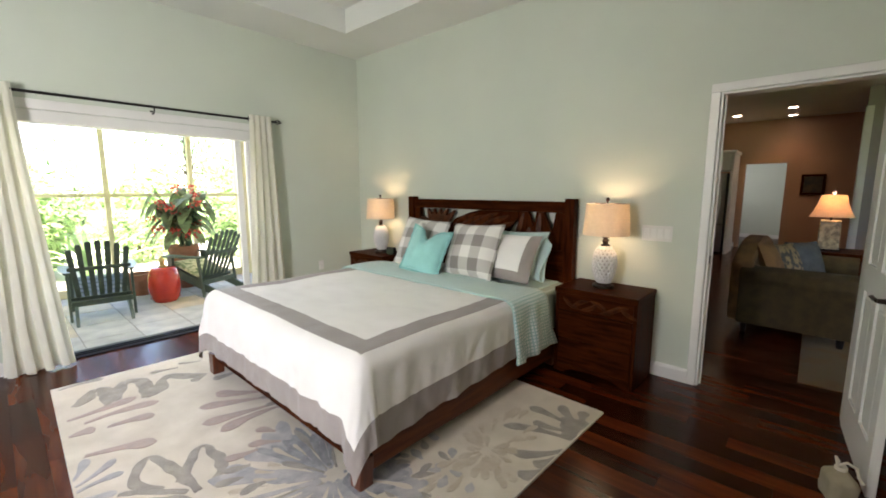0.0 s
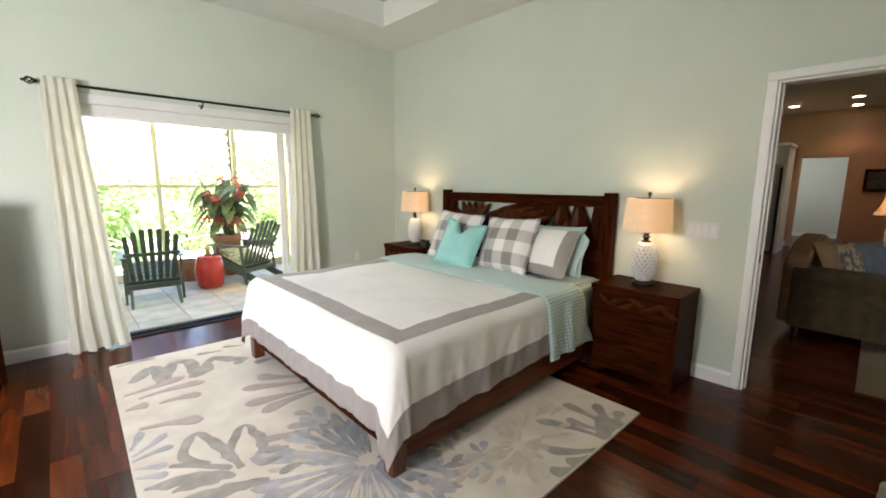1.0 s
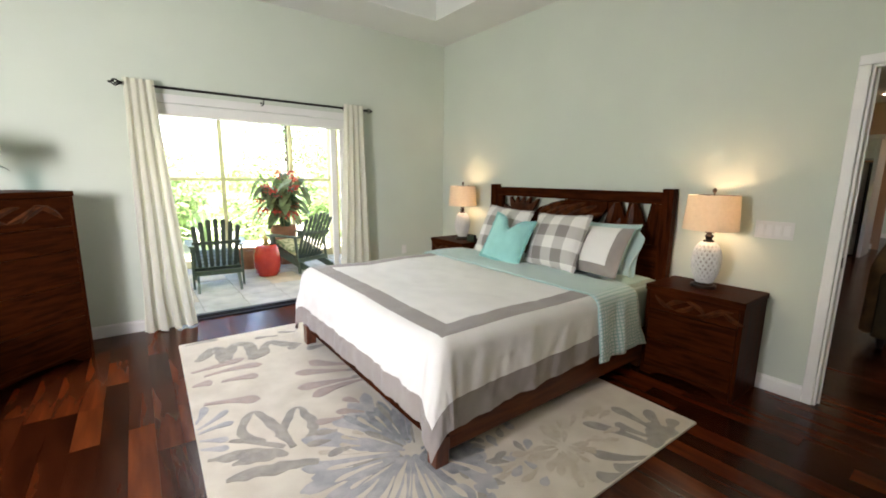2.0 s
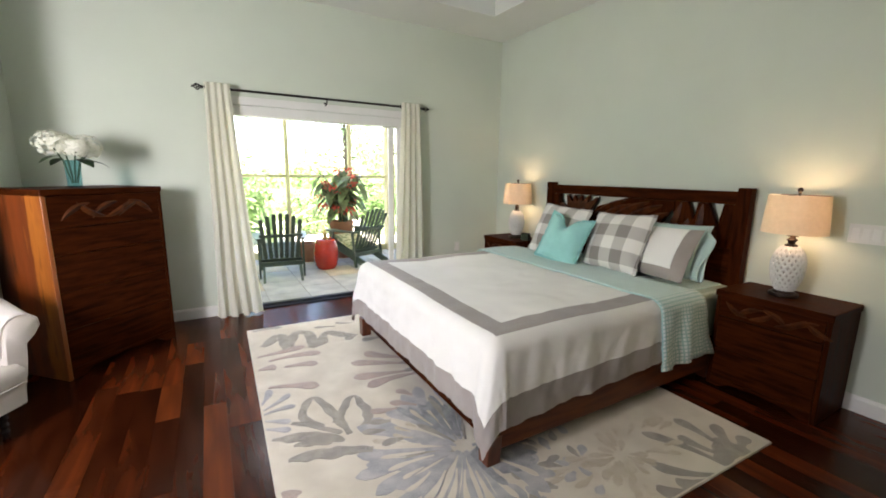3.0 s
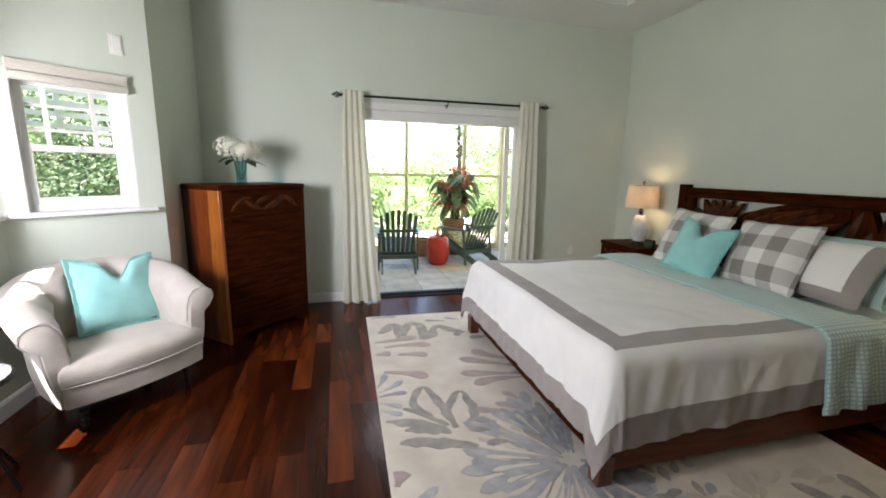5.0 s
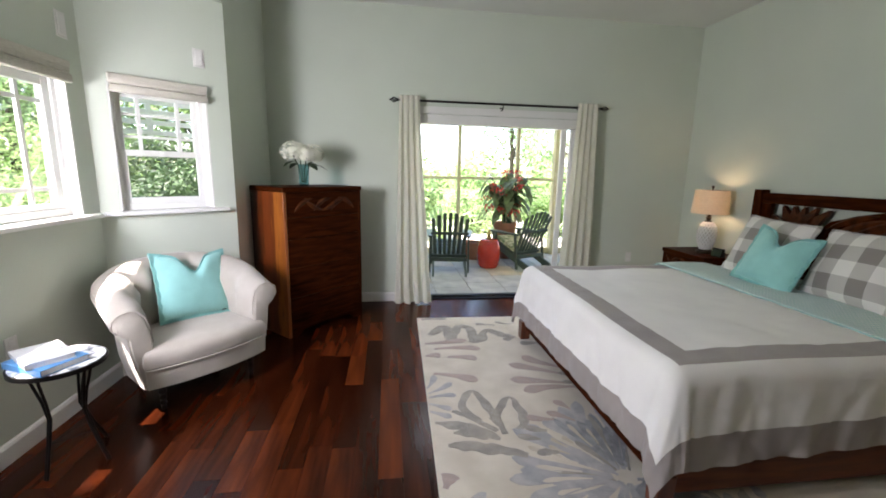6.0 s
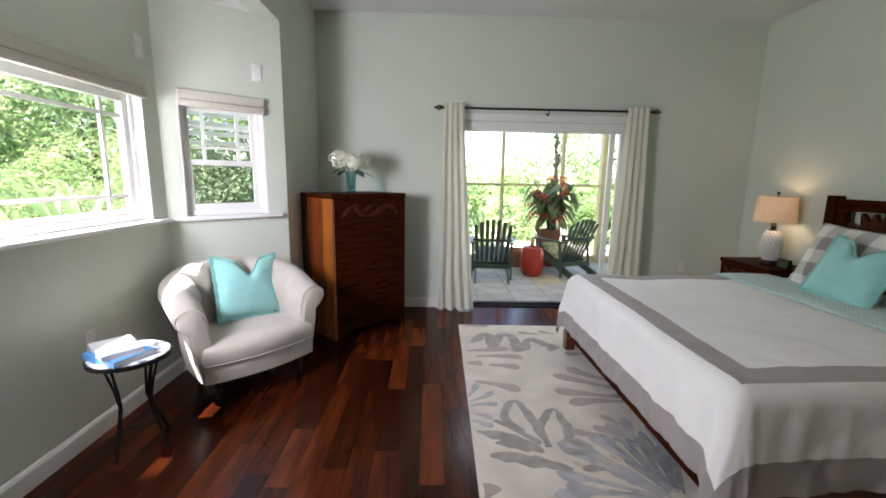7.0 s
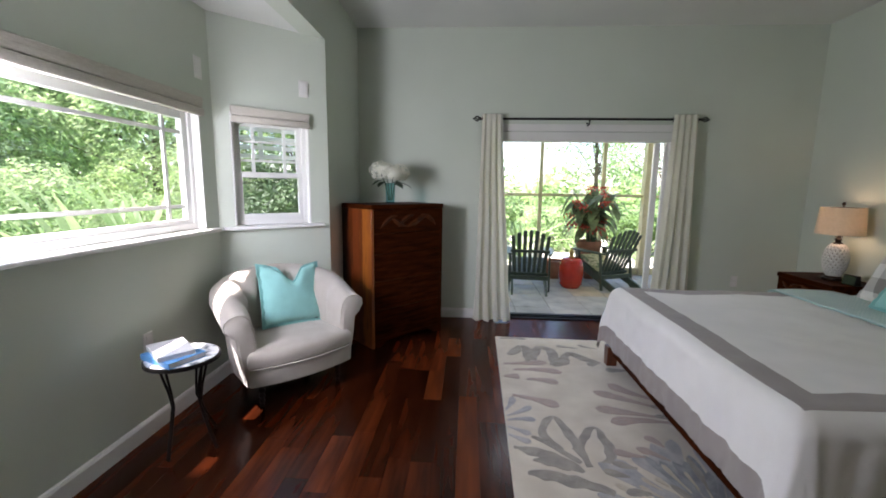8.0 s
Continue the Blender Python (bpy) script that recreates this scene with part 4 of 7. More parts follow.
LAMP_W = 0.48
table_lamp(pose(3.13, 1.415, 0.675, 0, 0, -80), LAMP_W)
table_lamp(pose(3.13, 4.085, 0.675, 0, 0, -70), LAMP_W)
clk = thing("alarm_clock", "small dark bedside clock on the nightstand", "clock", pose(3.08, 3.86, 0.675, 0, 0, -80))
part("body", prism([(-0.02, 0), (0.045, 0), (0.03, 0.085), (-0.005, 0.085)], -0.055, 0.055, "x", 0.004), M_BLACK, clk)
part("face", moved(box(-0.045, 0.045, -0.002, 0.0, 0.012, 0.07), pose(0, -0.0185, 0.002, -10)), mat("dark clock glass", (0.02, 0.02, 0.025), rough=0.1), clk)


# ---- switch, outlets, wall plates ----
def wall_plate(name, label, category, m, w, h, bits):
    s = thing(name, label, category, m)
    part("plate", box(-w / 2, w / 2, -0.006, 0.0, -h / 2, h / 2, 0.002), M_PLATE, s)
    for x, z, bw, bh in bits:
        part("rocker", box(x - bw / 2, x + bw / 2, -0.011, -0.006, z - bh / 2, z + bh / 2, 0.0015), M_TRIM, s)
    return s


wall_plate("light_switch", "four-gang white light switch plate on the wall", "light switch", pose(XE - 0.0005, 1.115, 1.095, 0, 0, -90), 0.208, 0.115, [(x, 0, 0.034, 0.068) for x in (-0.07, -0.023, 0.023, 0.07)])
wall_plate("wall_outlet", "white wall outlet low on the wall", "outlet", pose(2.72, YN - 0.0005, 0.49), 0.07, 0.115, [(0, 0.026, 0.034, 0.03), (0, -0.026, 0.034, 0.03)])
wall_plate("wall_plate", "white blank cover plate high on the bay wall", "cover plate", BM_N @ pose(BL - 0.19, -0.0005, 2.19), 0.075, 0.125, [(0, 0, 0.05, 0.095)])
wall_plate("wall_plate", "white blank cover plate beside the bay window", "cover plate", pose(XB + 0.0005, 3.06, 2.20, 0, 0, 90), 0.075, 0.14, [(0, 0, 0.05, 0.11)])
wall_plate("wall_outlet", "white wall outlet under the bay window", "outlet", pose(XB + 0.0005, 2.439, 0.54, 0, 0, 90), 0.07, 0.115, [(0, 0.026, 0.034, 0.03), (0, -0.026, 0.034, 0.03)])


# ---- curtains ----
rod = thing("curtain_rod", "black iron curtain rod with cage finials", "curtain rod")
RY, RZ = YN - 0.095, 2.142
part("rod", moved(lathe([(0.011, -0.02), (0.011, 2.17)], 14), pose(0, RY, RZ, 0, 90, 0)), M_BLACK, rod, "", True)
for x, s in ((-0.02, -1), (2.17, 1)):
    bits = []
    for k in range(5):
        a0 = 2 * math.pi * k / 5
        bits.append(tube([(x + s * (0.004 + 0.062 * j / 8), RY + 0.026 * math.sin(math.pi * j / 8) * math.cos(a0 + j * 0.3), RZ + 0.026 * math.sin(math.pi * j / 8) * math.sin(a0 + j * 0.3)) for j in range(9)], 0.0045, 6))
    bits.append(moved(lathe([(0.016, 0), (0.016, 0.008)], 14), pose(x, RY, RZ, 0, 90 * s, 0)))
    bits.append(moved(lathe([(0.003, 0), (0.010, 0.006), (0.010, 0.014), (0.003, 0.02)], 10), pose(x + s * 0.062, RY, RZ, 0, 90 * s, 0)))
    part("finial", joined(*bits), M_BLACK, rod, "twisted cage finial", True)
for x in (0.0 + 0.03, 1.08, 2.14):
    part("bracket", joined(tube([(x, YN - 0.004, RZ - 0.055), (x, RY + 0.02, RZ - 0.05), (x, RY, RZ - 0.03), (x, RY, RZ - 0.012)], 0.006, 8), box(x - 0.012, x + 0.012, YN - 0.006, YN - 0.001, RZ - 0.09, RZ - 0.02, 0.002)), M_BLACK, rod)


def curtain(x0, x1, b0, b1, folds, label, seed):
    """A grommet curtain drawn aside; it hangs from the rod in deep folds and reaches the floor."""
    c = thing("curtain", label, "curtain", group="patio curtains")
    zt = RZ + 0.042

    def at(u, v, side):
        z = zt + (0.014 - zt) * v
        a, b = x0 + (b0 - x0) * v ** 1.3, x1 + (b1 - x1) * v ** 1.3
        ph = u * folds * 2 * math.pi + 0.5 * math.sin(3 * v + seed) * v
        amp = 0.019 + 0.008 * v + 0.006 * math.sin(u * 11 + seed)
        x = a + (b - a) * u + 0.012 * math.sin(2 * ph + seed) * v + 0.015 * noise.noise((u * 5, v * 3, seed)) * v
        amp *= min(1.0, 0.55 + 1.5 * v)
        y = RY - 0.030 + amp * math.cos(ph) + 0.012 * noise.noise((u * 6 + 3, v * 2, seed)) * v - 0.008 * v
        y = min(y, YN - 0.024)
        z += 0.010 * noise.noise((u * 9, seed, 2.0)) * v
        return Vector((x, y + side * 0.0016, max(0.006, z)))
    part("panel", grid(int(folds * 22), 40, lambda u, v: at(u, v, -1), lambda u, v: at(u, v, 1)), M_CURT, c, "", True)
    for u in (0.03, 0.97):
        x = x0 + (x1 - x0) * u
        ring = [(x, RY + 0.024 * math.cos(a), RZ + 0.024 * math.sin(a)) for a in [2 * math.pi * j / 14 for j in range(15)]]
        part("grommet", tube(ring, 0.0035, 6), M_BLACK, c, "black metal grommet", True)
    return c


curtain(-0.005, 0.205, -0.055, 0.355, 4, "cream linen grommet curtain drawn to one side", 1.0)
curtain(1.895, 2.13, 1.80, 2.22, 4, "cream linen grommet curtain drawn beside the bed", 4.2)


# ---- window shades ----
def roman_shade(m, w, z0, z1, label):
    s = thing("window_shade", label, "window shade", m)
    part("headrail", box(0.004, w - 0.004, -0.035, -0.006, z1 - 0.022, z1 + 0.012, 0.003), M_SHADEW, s)
    for k in range(2):
        zz = z0 + (z1 - z0) * k / 2
        part("fold", box(0.006, w - 0.006, -0.044 + 0.010 * k, -0.008, zz, zz + (z1 - z0) / 2 - 0.003, 0.010, 2), M_SHADEW, s, "", True)
    return s


roman_shade(W1M, W1B - W1A, 1.885, 1.993, "cream woven shade gathered above the bay window")
roman_shade(W2M, W2B - W2A, 1.885, 1.985, "cream woven shade gathered above the small window")


# ---- dresser and vase ----
def dresser(m):
    """x across the front, front towards -y."""
    W, D, HT = 0.82, 0.515, 1.284
    s = thing("dresser", "tall dark reddish wood dresser set across the corner", "dresser", m)
    part("top", box(-0.004, W + 0.004, -0.006, D, HT - 0.04, HT, 0.004), M_WOODX, s)
    part("side_panel", box(0, 0.028, 0.002, D - 0.002, 0.0, HT - 0.041, 0.003), M_WOODL, s, "amber streaked side panel, lightened for window light")
    part("side_panel", box(W - 0.028, W, 0.002, D - 0.002, 0.0, HT - 0.041, 0.003), M_WOOD, s)
    part("back_panel", box(0.03, W - 0.03, D - 0.018, D - 0.004, 0.05, HT - 0.041), M_WOODX, s)
    zs = [0.075, 0.345, 0.605, 0.850, 1.03, HT - 0.043]
    for k, (z0, z1) in enumerate(zip(zs, zs[1:])):
        d = part("drawer", box(0.030, W - 0.030, 0.004, 0.03, z0 + 0.0015, z1 - 0.0015, 0.0015), M_WOODX, s)
        if k == 4:
            zc = (z0 + z1) / 2
            for x, up, bend in ((0.10, 1, 0.02), (0.20, -1, -0.02), (0.29, 1, 0.025), (0.38, 1, -0.015), (0.47, 1, 0.02), (0.55, -1, 0.02)):
                part("carved_leaf", moved(ridge_leaf((x, zc - 0.055 * up), (x + 0.18, zc + 0.05 * up), 0.044, 0.013, bend), pose(0, 0.0042, 0)), M_CARVE, d, "carved leaf relief", True)
    apron = [(0.030, 0.0), (0.09, 0.0), (0.16, 0.045), (W / 2, 0.06), (W - 0.16, 0.045), (W - 0.09, 0.0), (W - 0.03, 0.0), (W - 0.03, 0.074), (0.030, 0.074)]
    part("apron", prism(apron, 0.006, 0.026, "y"), M_WOODX, s)
    return s


dresser(pose(-0.950, 3.745, 0, 0, 0, 45.5))

VX, VY = -0.87, 4.20
vase = thing("vase", "clear aqua glass vase on the dresser", "vase", pose(VX, VY, 1.284))
part("glass", lathe([(0.040, 0.0), (0.043, 0.01), (0.044, 0.08), (0.050, 0.19), (0.047, 0.19), (0.041, 0.08), (0.039, 0.016), (0.002, 0.014)], 28, False), M_VASE, vase, "", True)
part("base", lathe([(0.040, 0.0), (0.042, 0.004), (0.042, 0.013), (0.030, 0.0135)], 28), M_VASE, vase, "", True)


def hydrangea(m):
    f = thing("flower_bunch", "white hydrangea blooms with dark leaves in the vase", "flowers", m)
    rng = random.Random(5)
    for cx, cy, cz, R in ((-0.085, 0.01, 0.30, 0.088), (0.075, -0.02, 0.285, 0.085), (0.00, 0.06, 0.315, 0.07), (0.12, 0.03, 0.265, 0.06), (-0.01, -0.06, 0.275, 0.065)):
        bm = bmesh.new()
        for k in range(150):
            z = 1 - 2 * (k + 0.5) / 150
            if z < -0.75:
                continue
            a = 2.39996 * k
            n = Vector((math.sqrt(1 - z * z) * math.cos(a), math.sqrt(1 - z * z) * math.sin(a), z))
            n = (n + 0.15 * Vector((rng.uniform(-1, 1), rng.uniform(-1, 1), rng.uniform(-1, 1)))).normalized()
            c = Vector((cx, cy, cz)) + n * R * rng.uniform(0.88, 1.06)
            t1 = n.orthogonal().normalized()
            t1 = Matrix.Rotation(rng.uniform(0, 6.28), 3, n) @ t1
            t2 = n.cross(t1)
            mid = bm.verts.new(c)
            ring = []
            for j in range(8):
                b = math.pi * j / 4
                r = 0.017 if j % 2 == 0 else 0.009
                ring.append(bm.verts.new(c + (t1 * math.cos(b) + t2 * math.sin(b)) * r + n * (0.003 if j % 2 == 0 else 0.0)))
            for j in range(8):
                bm.faces.new((mid, ring[j], ring[(j + 1) % 8]))
        part("bloom", bm, M_PETAL, f, "white hydrangea bloom")
        part("stem", tube([(cx * 0.15, cy * 0.15, 0.03), (cx * 0.5, cy * 0.5, 0.18), (cx, cy, cz - 0.02)], 0.004, 6), M_LEAF, f, "green stem", True)
    for a, r, z, L in ((3.0, 0.06, 0.215, 0.10), (5.6, 0.06, 0.19, 0.12), (0.4, 0.05, 0.20, 0.12), (4.9, 0.03, 0.19, 0.11), (1.8, 0.05, 0.20, 0.09)):
        def leaf(u, v):
            w = 0.5 * L * 0.75 * math.sin(math.pi * min(1, u * 0.97 + 0.02)) ** 0.8
            x = r + L * u
            y = w * (2 * v - 1)
            return Matrix.Rotation(a, 3, "Z") @ Vector((x, y, z - 0.05 * u * u + 0.15 * abs(y)))
        ob = part("leaf", grid(8, 4, leaf), M_LEAF, f, "dark green leaf", True)
        ob.modifiers.new("thickness", "SOLIDIFY").thickness = 0.0012
    return f


hydrangea(pose(VX, VY, 1.284, 0, 0, 45) @ Matrix.Diagonal((1.16, 1.16, 1.0, 1)))

# ---- armchair ----
def armchair(m):
    """A tub chair with a rolled back; front towards -y."""
    s = thing("armchair", "ivory linen tufted tub chair with rolled arms on black turned legs", "armchair", m)
    hw, yf, yc = 0.365, -0.285, -0.02

    def path(t):
        """t from 0 (front of one arm) to 1: place and outward direction."""
        straight = yc - yf
        arc = math.pi * hw * 0.86
        L = 2 * straight + arc
        d = t * L
        if d < straight:
            return Vector((-hw, yf + d, 0)), Vector((-1, 0, 0))
        if d > straight + arc:
            return Vector((hw, yc - (d - straight - arc), 0)), Vector((1, 0, 0))
        a = math.pi * (1 - (d - straight) / arc)
        return Vector((hw * math.cos(a), yc + 0.70 * hw * math.sin(a), 0)), Vector((math.cos(a), math.sin(a), 0)).normalized()
    n = 72
    bm = bmesh.new()
    rings = []
    for k in range(n + 1):
        t = k / n
        p, o = path(t)
        back = math.sin(math.pi * t) ** 1.1
        ht = 0.640 + 0.195 * back
        tuft = 0.040 * abs(math.sin(t * math.pi * 7)) * min(1, back * 2)
        prof = [(-0.075, 0.30), (-0.070 - tuft, ht - 0.20), (-0.062 - tuft * 1.4, ht - 0.11), (-0.045 - tuft, ht - 0.045), (-0.012, ht - 0.006), (0.030, ht + 0.004), (0.076, ht - 0.006), (0.108, ht - 0.034),
                (0.114, ht - 0.075), (0.094, ht - 0.108), (0.066, ht - 0.122), (0.044, ht - 0.145), (0.036, ht - 0.25), (0.022, 0.30), (-0.004, 0.165), (-0.06, 0.165)]
        rings.append([bm.verts.new(p + o * a + Vector((0, 0, z))) for a, z in prof])
    arm_fronts = [[v.co + Vector((0, -0.004, 0)) for v in r[1:14]] for r in (rings[0], rings[-1])]
    for a, b in zip(rings, rings[1:]):
        for j in range(len(a)):
            bm.faces.new((a[j], a[(j + 1) % len(a)], b[(j + 1) % len(a)], b[j]))
    for ring, sgn in ((rings[0], 1), (rings[-1], -1)):
        cen = sum((v.co for v in ring), Vector()) / len(ring)
        mid = [bm.verts.new(cen.lerp(v.co, 0.8) + Vector((0, -0.022, 0))) for v in ring]
        top = bm.verts.new(cen + Vector((0, -0.026, 0)))
        for j in range(len(ring)):
            i = (j + 1) % len(ring)
            bm.faces.new((ring[j], ring[i], mid[i], mid[j]))
            bm.faces.new((mid[j], mid[i], top))
    bmesh.ops.recalc_face_normals(bm, faces=bm.faces)
    sh = part("shell", bm, M_LINEN, s, "", True)
    for k in range(1, 7):
        for z in (0.70, 0.57):
            q, o2 = path(k / 7)
            if z > 0.6 and k in (1, 6):
                continue
            part("button", moved(lathe([(0.001, 0), (0.013, 0.002), (0.014, 0.007), (0.007, 0.012)], 12), Matrix.Translation(q - o2 * 0.064 + Vector((0, 0, z))) @ (-o2).to_track_quat("Z", "Y").to_matrix().to_4x4()), M_LINEN, sh, "covered tuft button", True)
    for ring in arm_fronts:
        part("piping", tube(ring, 0.005, 6), M_LINEN, sh, "", True)

    def outline(grow):
        pts = []
        for k in range(13):
            x = -1 + 2 * k / 12
            pts.append((x * (hw - 0.012 + grow), -0.325 - grow - 0.055 * (1 - x * x)))
        for k in range(1, 16):
            a = math.pi * k / 16
            pts.append(((hw - 0.03 + grow) * math.cos(a), yc - 0.03 + (hw * 0.70 + grow) * math.sin(a)))
        return pts

    def slab(rows):
        b = bmesh.new()
        rr = [[b.verts.new((x, y, z)) for x, y in outline(g)] for g, z in rows]
        N = len(rr[0])
        for p, q in zip(rr, rr[1:]):
            for j in range(N):
                b.faces.new((p[j], p[(j + 1) % N], q[(j + 1) % N], q[j]))
        b.faces.new(list(reversed(rr[0])))
        cen = b.verts.new((0, -0.05, rows[-1][1] + 0.012))
        for j in range(N):
            b.faces.new((rr[-1][j], rr[-1][(j + 1) % N], cen))
        return b
    part("seat_base", slab([(-0.03, 0.165), (0.0, 0.172), (0.004, 0.26), (0.0, 0.288)]), M_LINEN, s, "", True)
    part("seat", slab([(-0.01, 0.286), (0.008, 0.30), (0.013, 0.335), (0.008, 0.372), (-0.012, 0.396), (-0.06, 0.410), (-0.14, 0.418)]), M_LINEN, s, "plump ivory seat cushion", True)
    part("piping", tube([(x, y, 0.290) for x, y in outline(0.008)[:13]], 0.006, 8), M_LINEN, s, "", True)
    for x, y in ((-0.27, -0.27), (0.27, -0.27), (-0.24, 0.2), (0.24, 0.2)):
        part("leg", moved(lathe([(0.013, 0), (0.016, 0.012), (0.012, 0.022), (0.021, 0.04), (0.013, 0.056), (0.022, 0.075), (0.014, 0.093), (0.024, 0.112), (0.016, 0.13), (0.026, 0.15), (0.028, 0.164)], 16), pose(x, y, 0)), M_BLKWOOD, s, "black turned bobbin leg", True)
    return s


CH = pose(-1.455, 3.125, 0, 0, 0, 46)
armchair(CH)
aqua_pillow(CH @ pose(0.075, -0.01, 0.43, -20, 4, 2), 0.45, 0.42, "aqua cotton throw pillow with a notched top on the armchair", 0.12, 6.0)


# ---- side table and books ----
TC = Vector((-1.630, 2.295, 0))
st = thing("side_table", "small round mosaic side table on black wrought iron legs", "side table", Matrix.Translation(TC))
part("tabletop", lathe([(0.170, 0.522), (0.172, 0.526), (0.170, 0.538), (0.152, 0.5385)], 40), M_MARBLE, st, "pale mosaic top", True)
part("rim", lathe([(0.173, 0.512), (0.179, 0.514), (0.179, 0.534), (0.173, 0.536)], 40, False), M_BLACK, st, "black iron rim", True)
FEET = [Vector((-1.665, 2.172, 0)) - TC, Vector((-1.480, 2.298, 0)) - TC, Vector((-1.604, 2.487, 0)) - TC]
for foot in FEET:
    d = foot.normalized()
    t = Vector((-d.y, d.x, 0))
    R = foot.length
    for off in (-0.011, 0.011):
        pts = [d * r + t * off * w + Vector((0, 0, z)) for r, z, w in ((0.118, 0.512, 2.2), (0.108, 0.46, 1.7), (0.088, 0.37, 0.9), (0.076, 0.28, 0.5), (0.080 * 0.65 + R * 0.35, 0.16, 0.5), (0.080 * 0.28 + R * 0.72, 0.07, 0.5), (R, 0.006, 0.5))]
        part("leg", tube(pts, 0.0062, 8), M_BLACK, st, "", True)
for a, b in ((0, 1), (1, 2), (2, 0)):
    p, q = FEET[a].normalized() * 0.095, FEET[b].normalized() * 0.095
    part("stretcher", tube([p + Vector((0, 0, 0.165)), q + Vector((0, 0, 0.165))], 0.0045, 8), M_BLACK, st, "", True)


def book(m, w, h, t, cover, label):
    b = thing("book", label, "book", m, "books on the side table")
    part("cover", joined(box(-w / 2, w / 2, -h / 2, h / 2, 0, 0.003, 0.001), box(-w / 2, w / 2, -h / 2, h / 2, t - 0.003, t, 0.001), box(-w / 2, -w / 2 + 0.004, -h / 2, h / 2, 0.003, t - 0.003)), cover, b)
    part("pages", box(-w / 2 + 0.0045, w / 2 - 0.005, -h / 2 + 0.004, h / 2 - 0.004, 0.0035, t - 0.0035), M_PAPER, b, "white pages")


book(pose(TC.x - 0.015, TC.y - 0.045, 0.5395, 0, 0, 66), 0.19, 0.25, 0.030, M_BLUE, "blue hardcover book lying flat on the table")
book(pose(TC.x - 0.035, TC.y - 0.035, 0.5705, 0, 0, 50), 0.17, 0.24, 0.024, mat("pale book jacket", (0.62, 0.63, 0.64), (0.5, 0.51, 0.53), scale=8, rough=0.35), "pale grey book stacked on the blue one")
fr = thing("card_holder", "clear acrylic card stand on the side table", "card holder", pose(TC.x - 0.155, TC.y - 0.02, 0.5395, 0, 0, 70))
part("sheet", joined(box(-0.045, 0.045, -0.002, 0.001, 0, 0.075), box(-0.045, 0.045, -0.03, -0.0025, 0, 0.003)), M_GLASS, fr)


# ---- door stop bag ----
bag = thing("door_stop_bag", "beige canvas door stop bag tied with rope, on the floor", "door stop", pose(2.50, 0.055, 0, 0, 0, 20))


def bag_at(u, v):
    a, z = 2 * math.pi * u, v
    r = 0.068 * (1 - 0.12 * math.cos(4 * a)) * (min(1, v * 8 + 0.7)) * (1 if v < 0.72 else max(0.28, 1 - ((v - 0.72) / 0.28) ** 1.2 * 0.72))
    r *= 1 + 0.06 * noise.noise((math.cos(a) * 2, math.sin(a) * 2, v * 4))
    return Vector((r * math.cos(a) * 1.1, r * math.sin(a) * 0.85, 0.15 * v))


b = grid(28, 16, bag_at)
bmesh.ops.remove_doubles(b, verts=b.verts, dist=0.0003)
bmesh.ops.holes_fill(b, edges=b.edges)
bmesh.ops.recalc_face_normals(b, faces=b.faces)
part("bag", b, mat("beige canvas", (0.36, 0.32, 0.23), (0.30, 0.26, 0.18), scale=14, rough=0.95, bump=0.5, bscale=260), bag, "", True)
M_ROPE = mat("cream rope", (0.68, 0.64, 0.54), rough=0.95, bump=0.5, bscale=120)
part("rope", joined(tube([(0.02 * math.cos(k * 0.5), 0.018 * math.sin(k * 0.5), 0.148 + 0.0006 * k) for k in range(27)], 0.006, 8),
     tube([(0.02, 0, 0.155), (0.0, -0.02, 0.185), (-0.05, -0.035, 0.19), (-0.075, -0.03, 0.165), (-0.08, -0.045, 0.14)], 0.006, 8),
     tube([(0.0, 0.01, 0.155), (0.05, 0.0, 0.18), (0.075, -0.01, 0.165), (0.06, -0.02, 0.15)], 0.006, 8)), M_ROPE, bag, "knotted cream rope", True)


# ---- rug ----
RC = Vector((1.335, 2.648))
rug = thing("area_rug", "cream wool rug with grey, blue and rose fronds under the bed", "rug", pose(RC.x, RC.y, 0, 0, 0, -1.3))


def rug_top(u, v):
    return Vector((-1.205 + 2.41 * u, -1.485 + 2.97 * v, 0.0105 + 0.0008 * noise.noise((u * 30, v * 30, 0))))


part("wool_base", grid(40, 50, rug_top, lambda u, v: Vector((-1.207 + 2.414 * u, -1.487 + 2.974 * v, 0.0008))), M_RUG, rug, "", True)
rrng = random.Random(11)


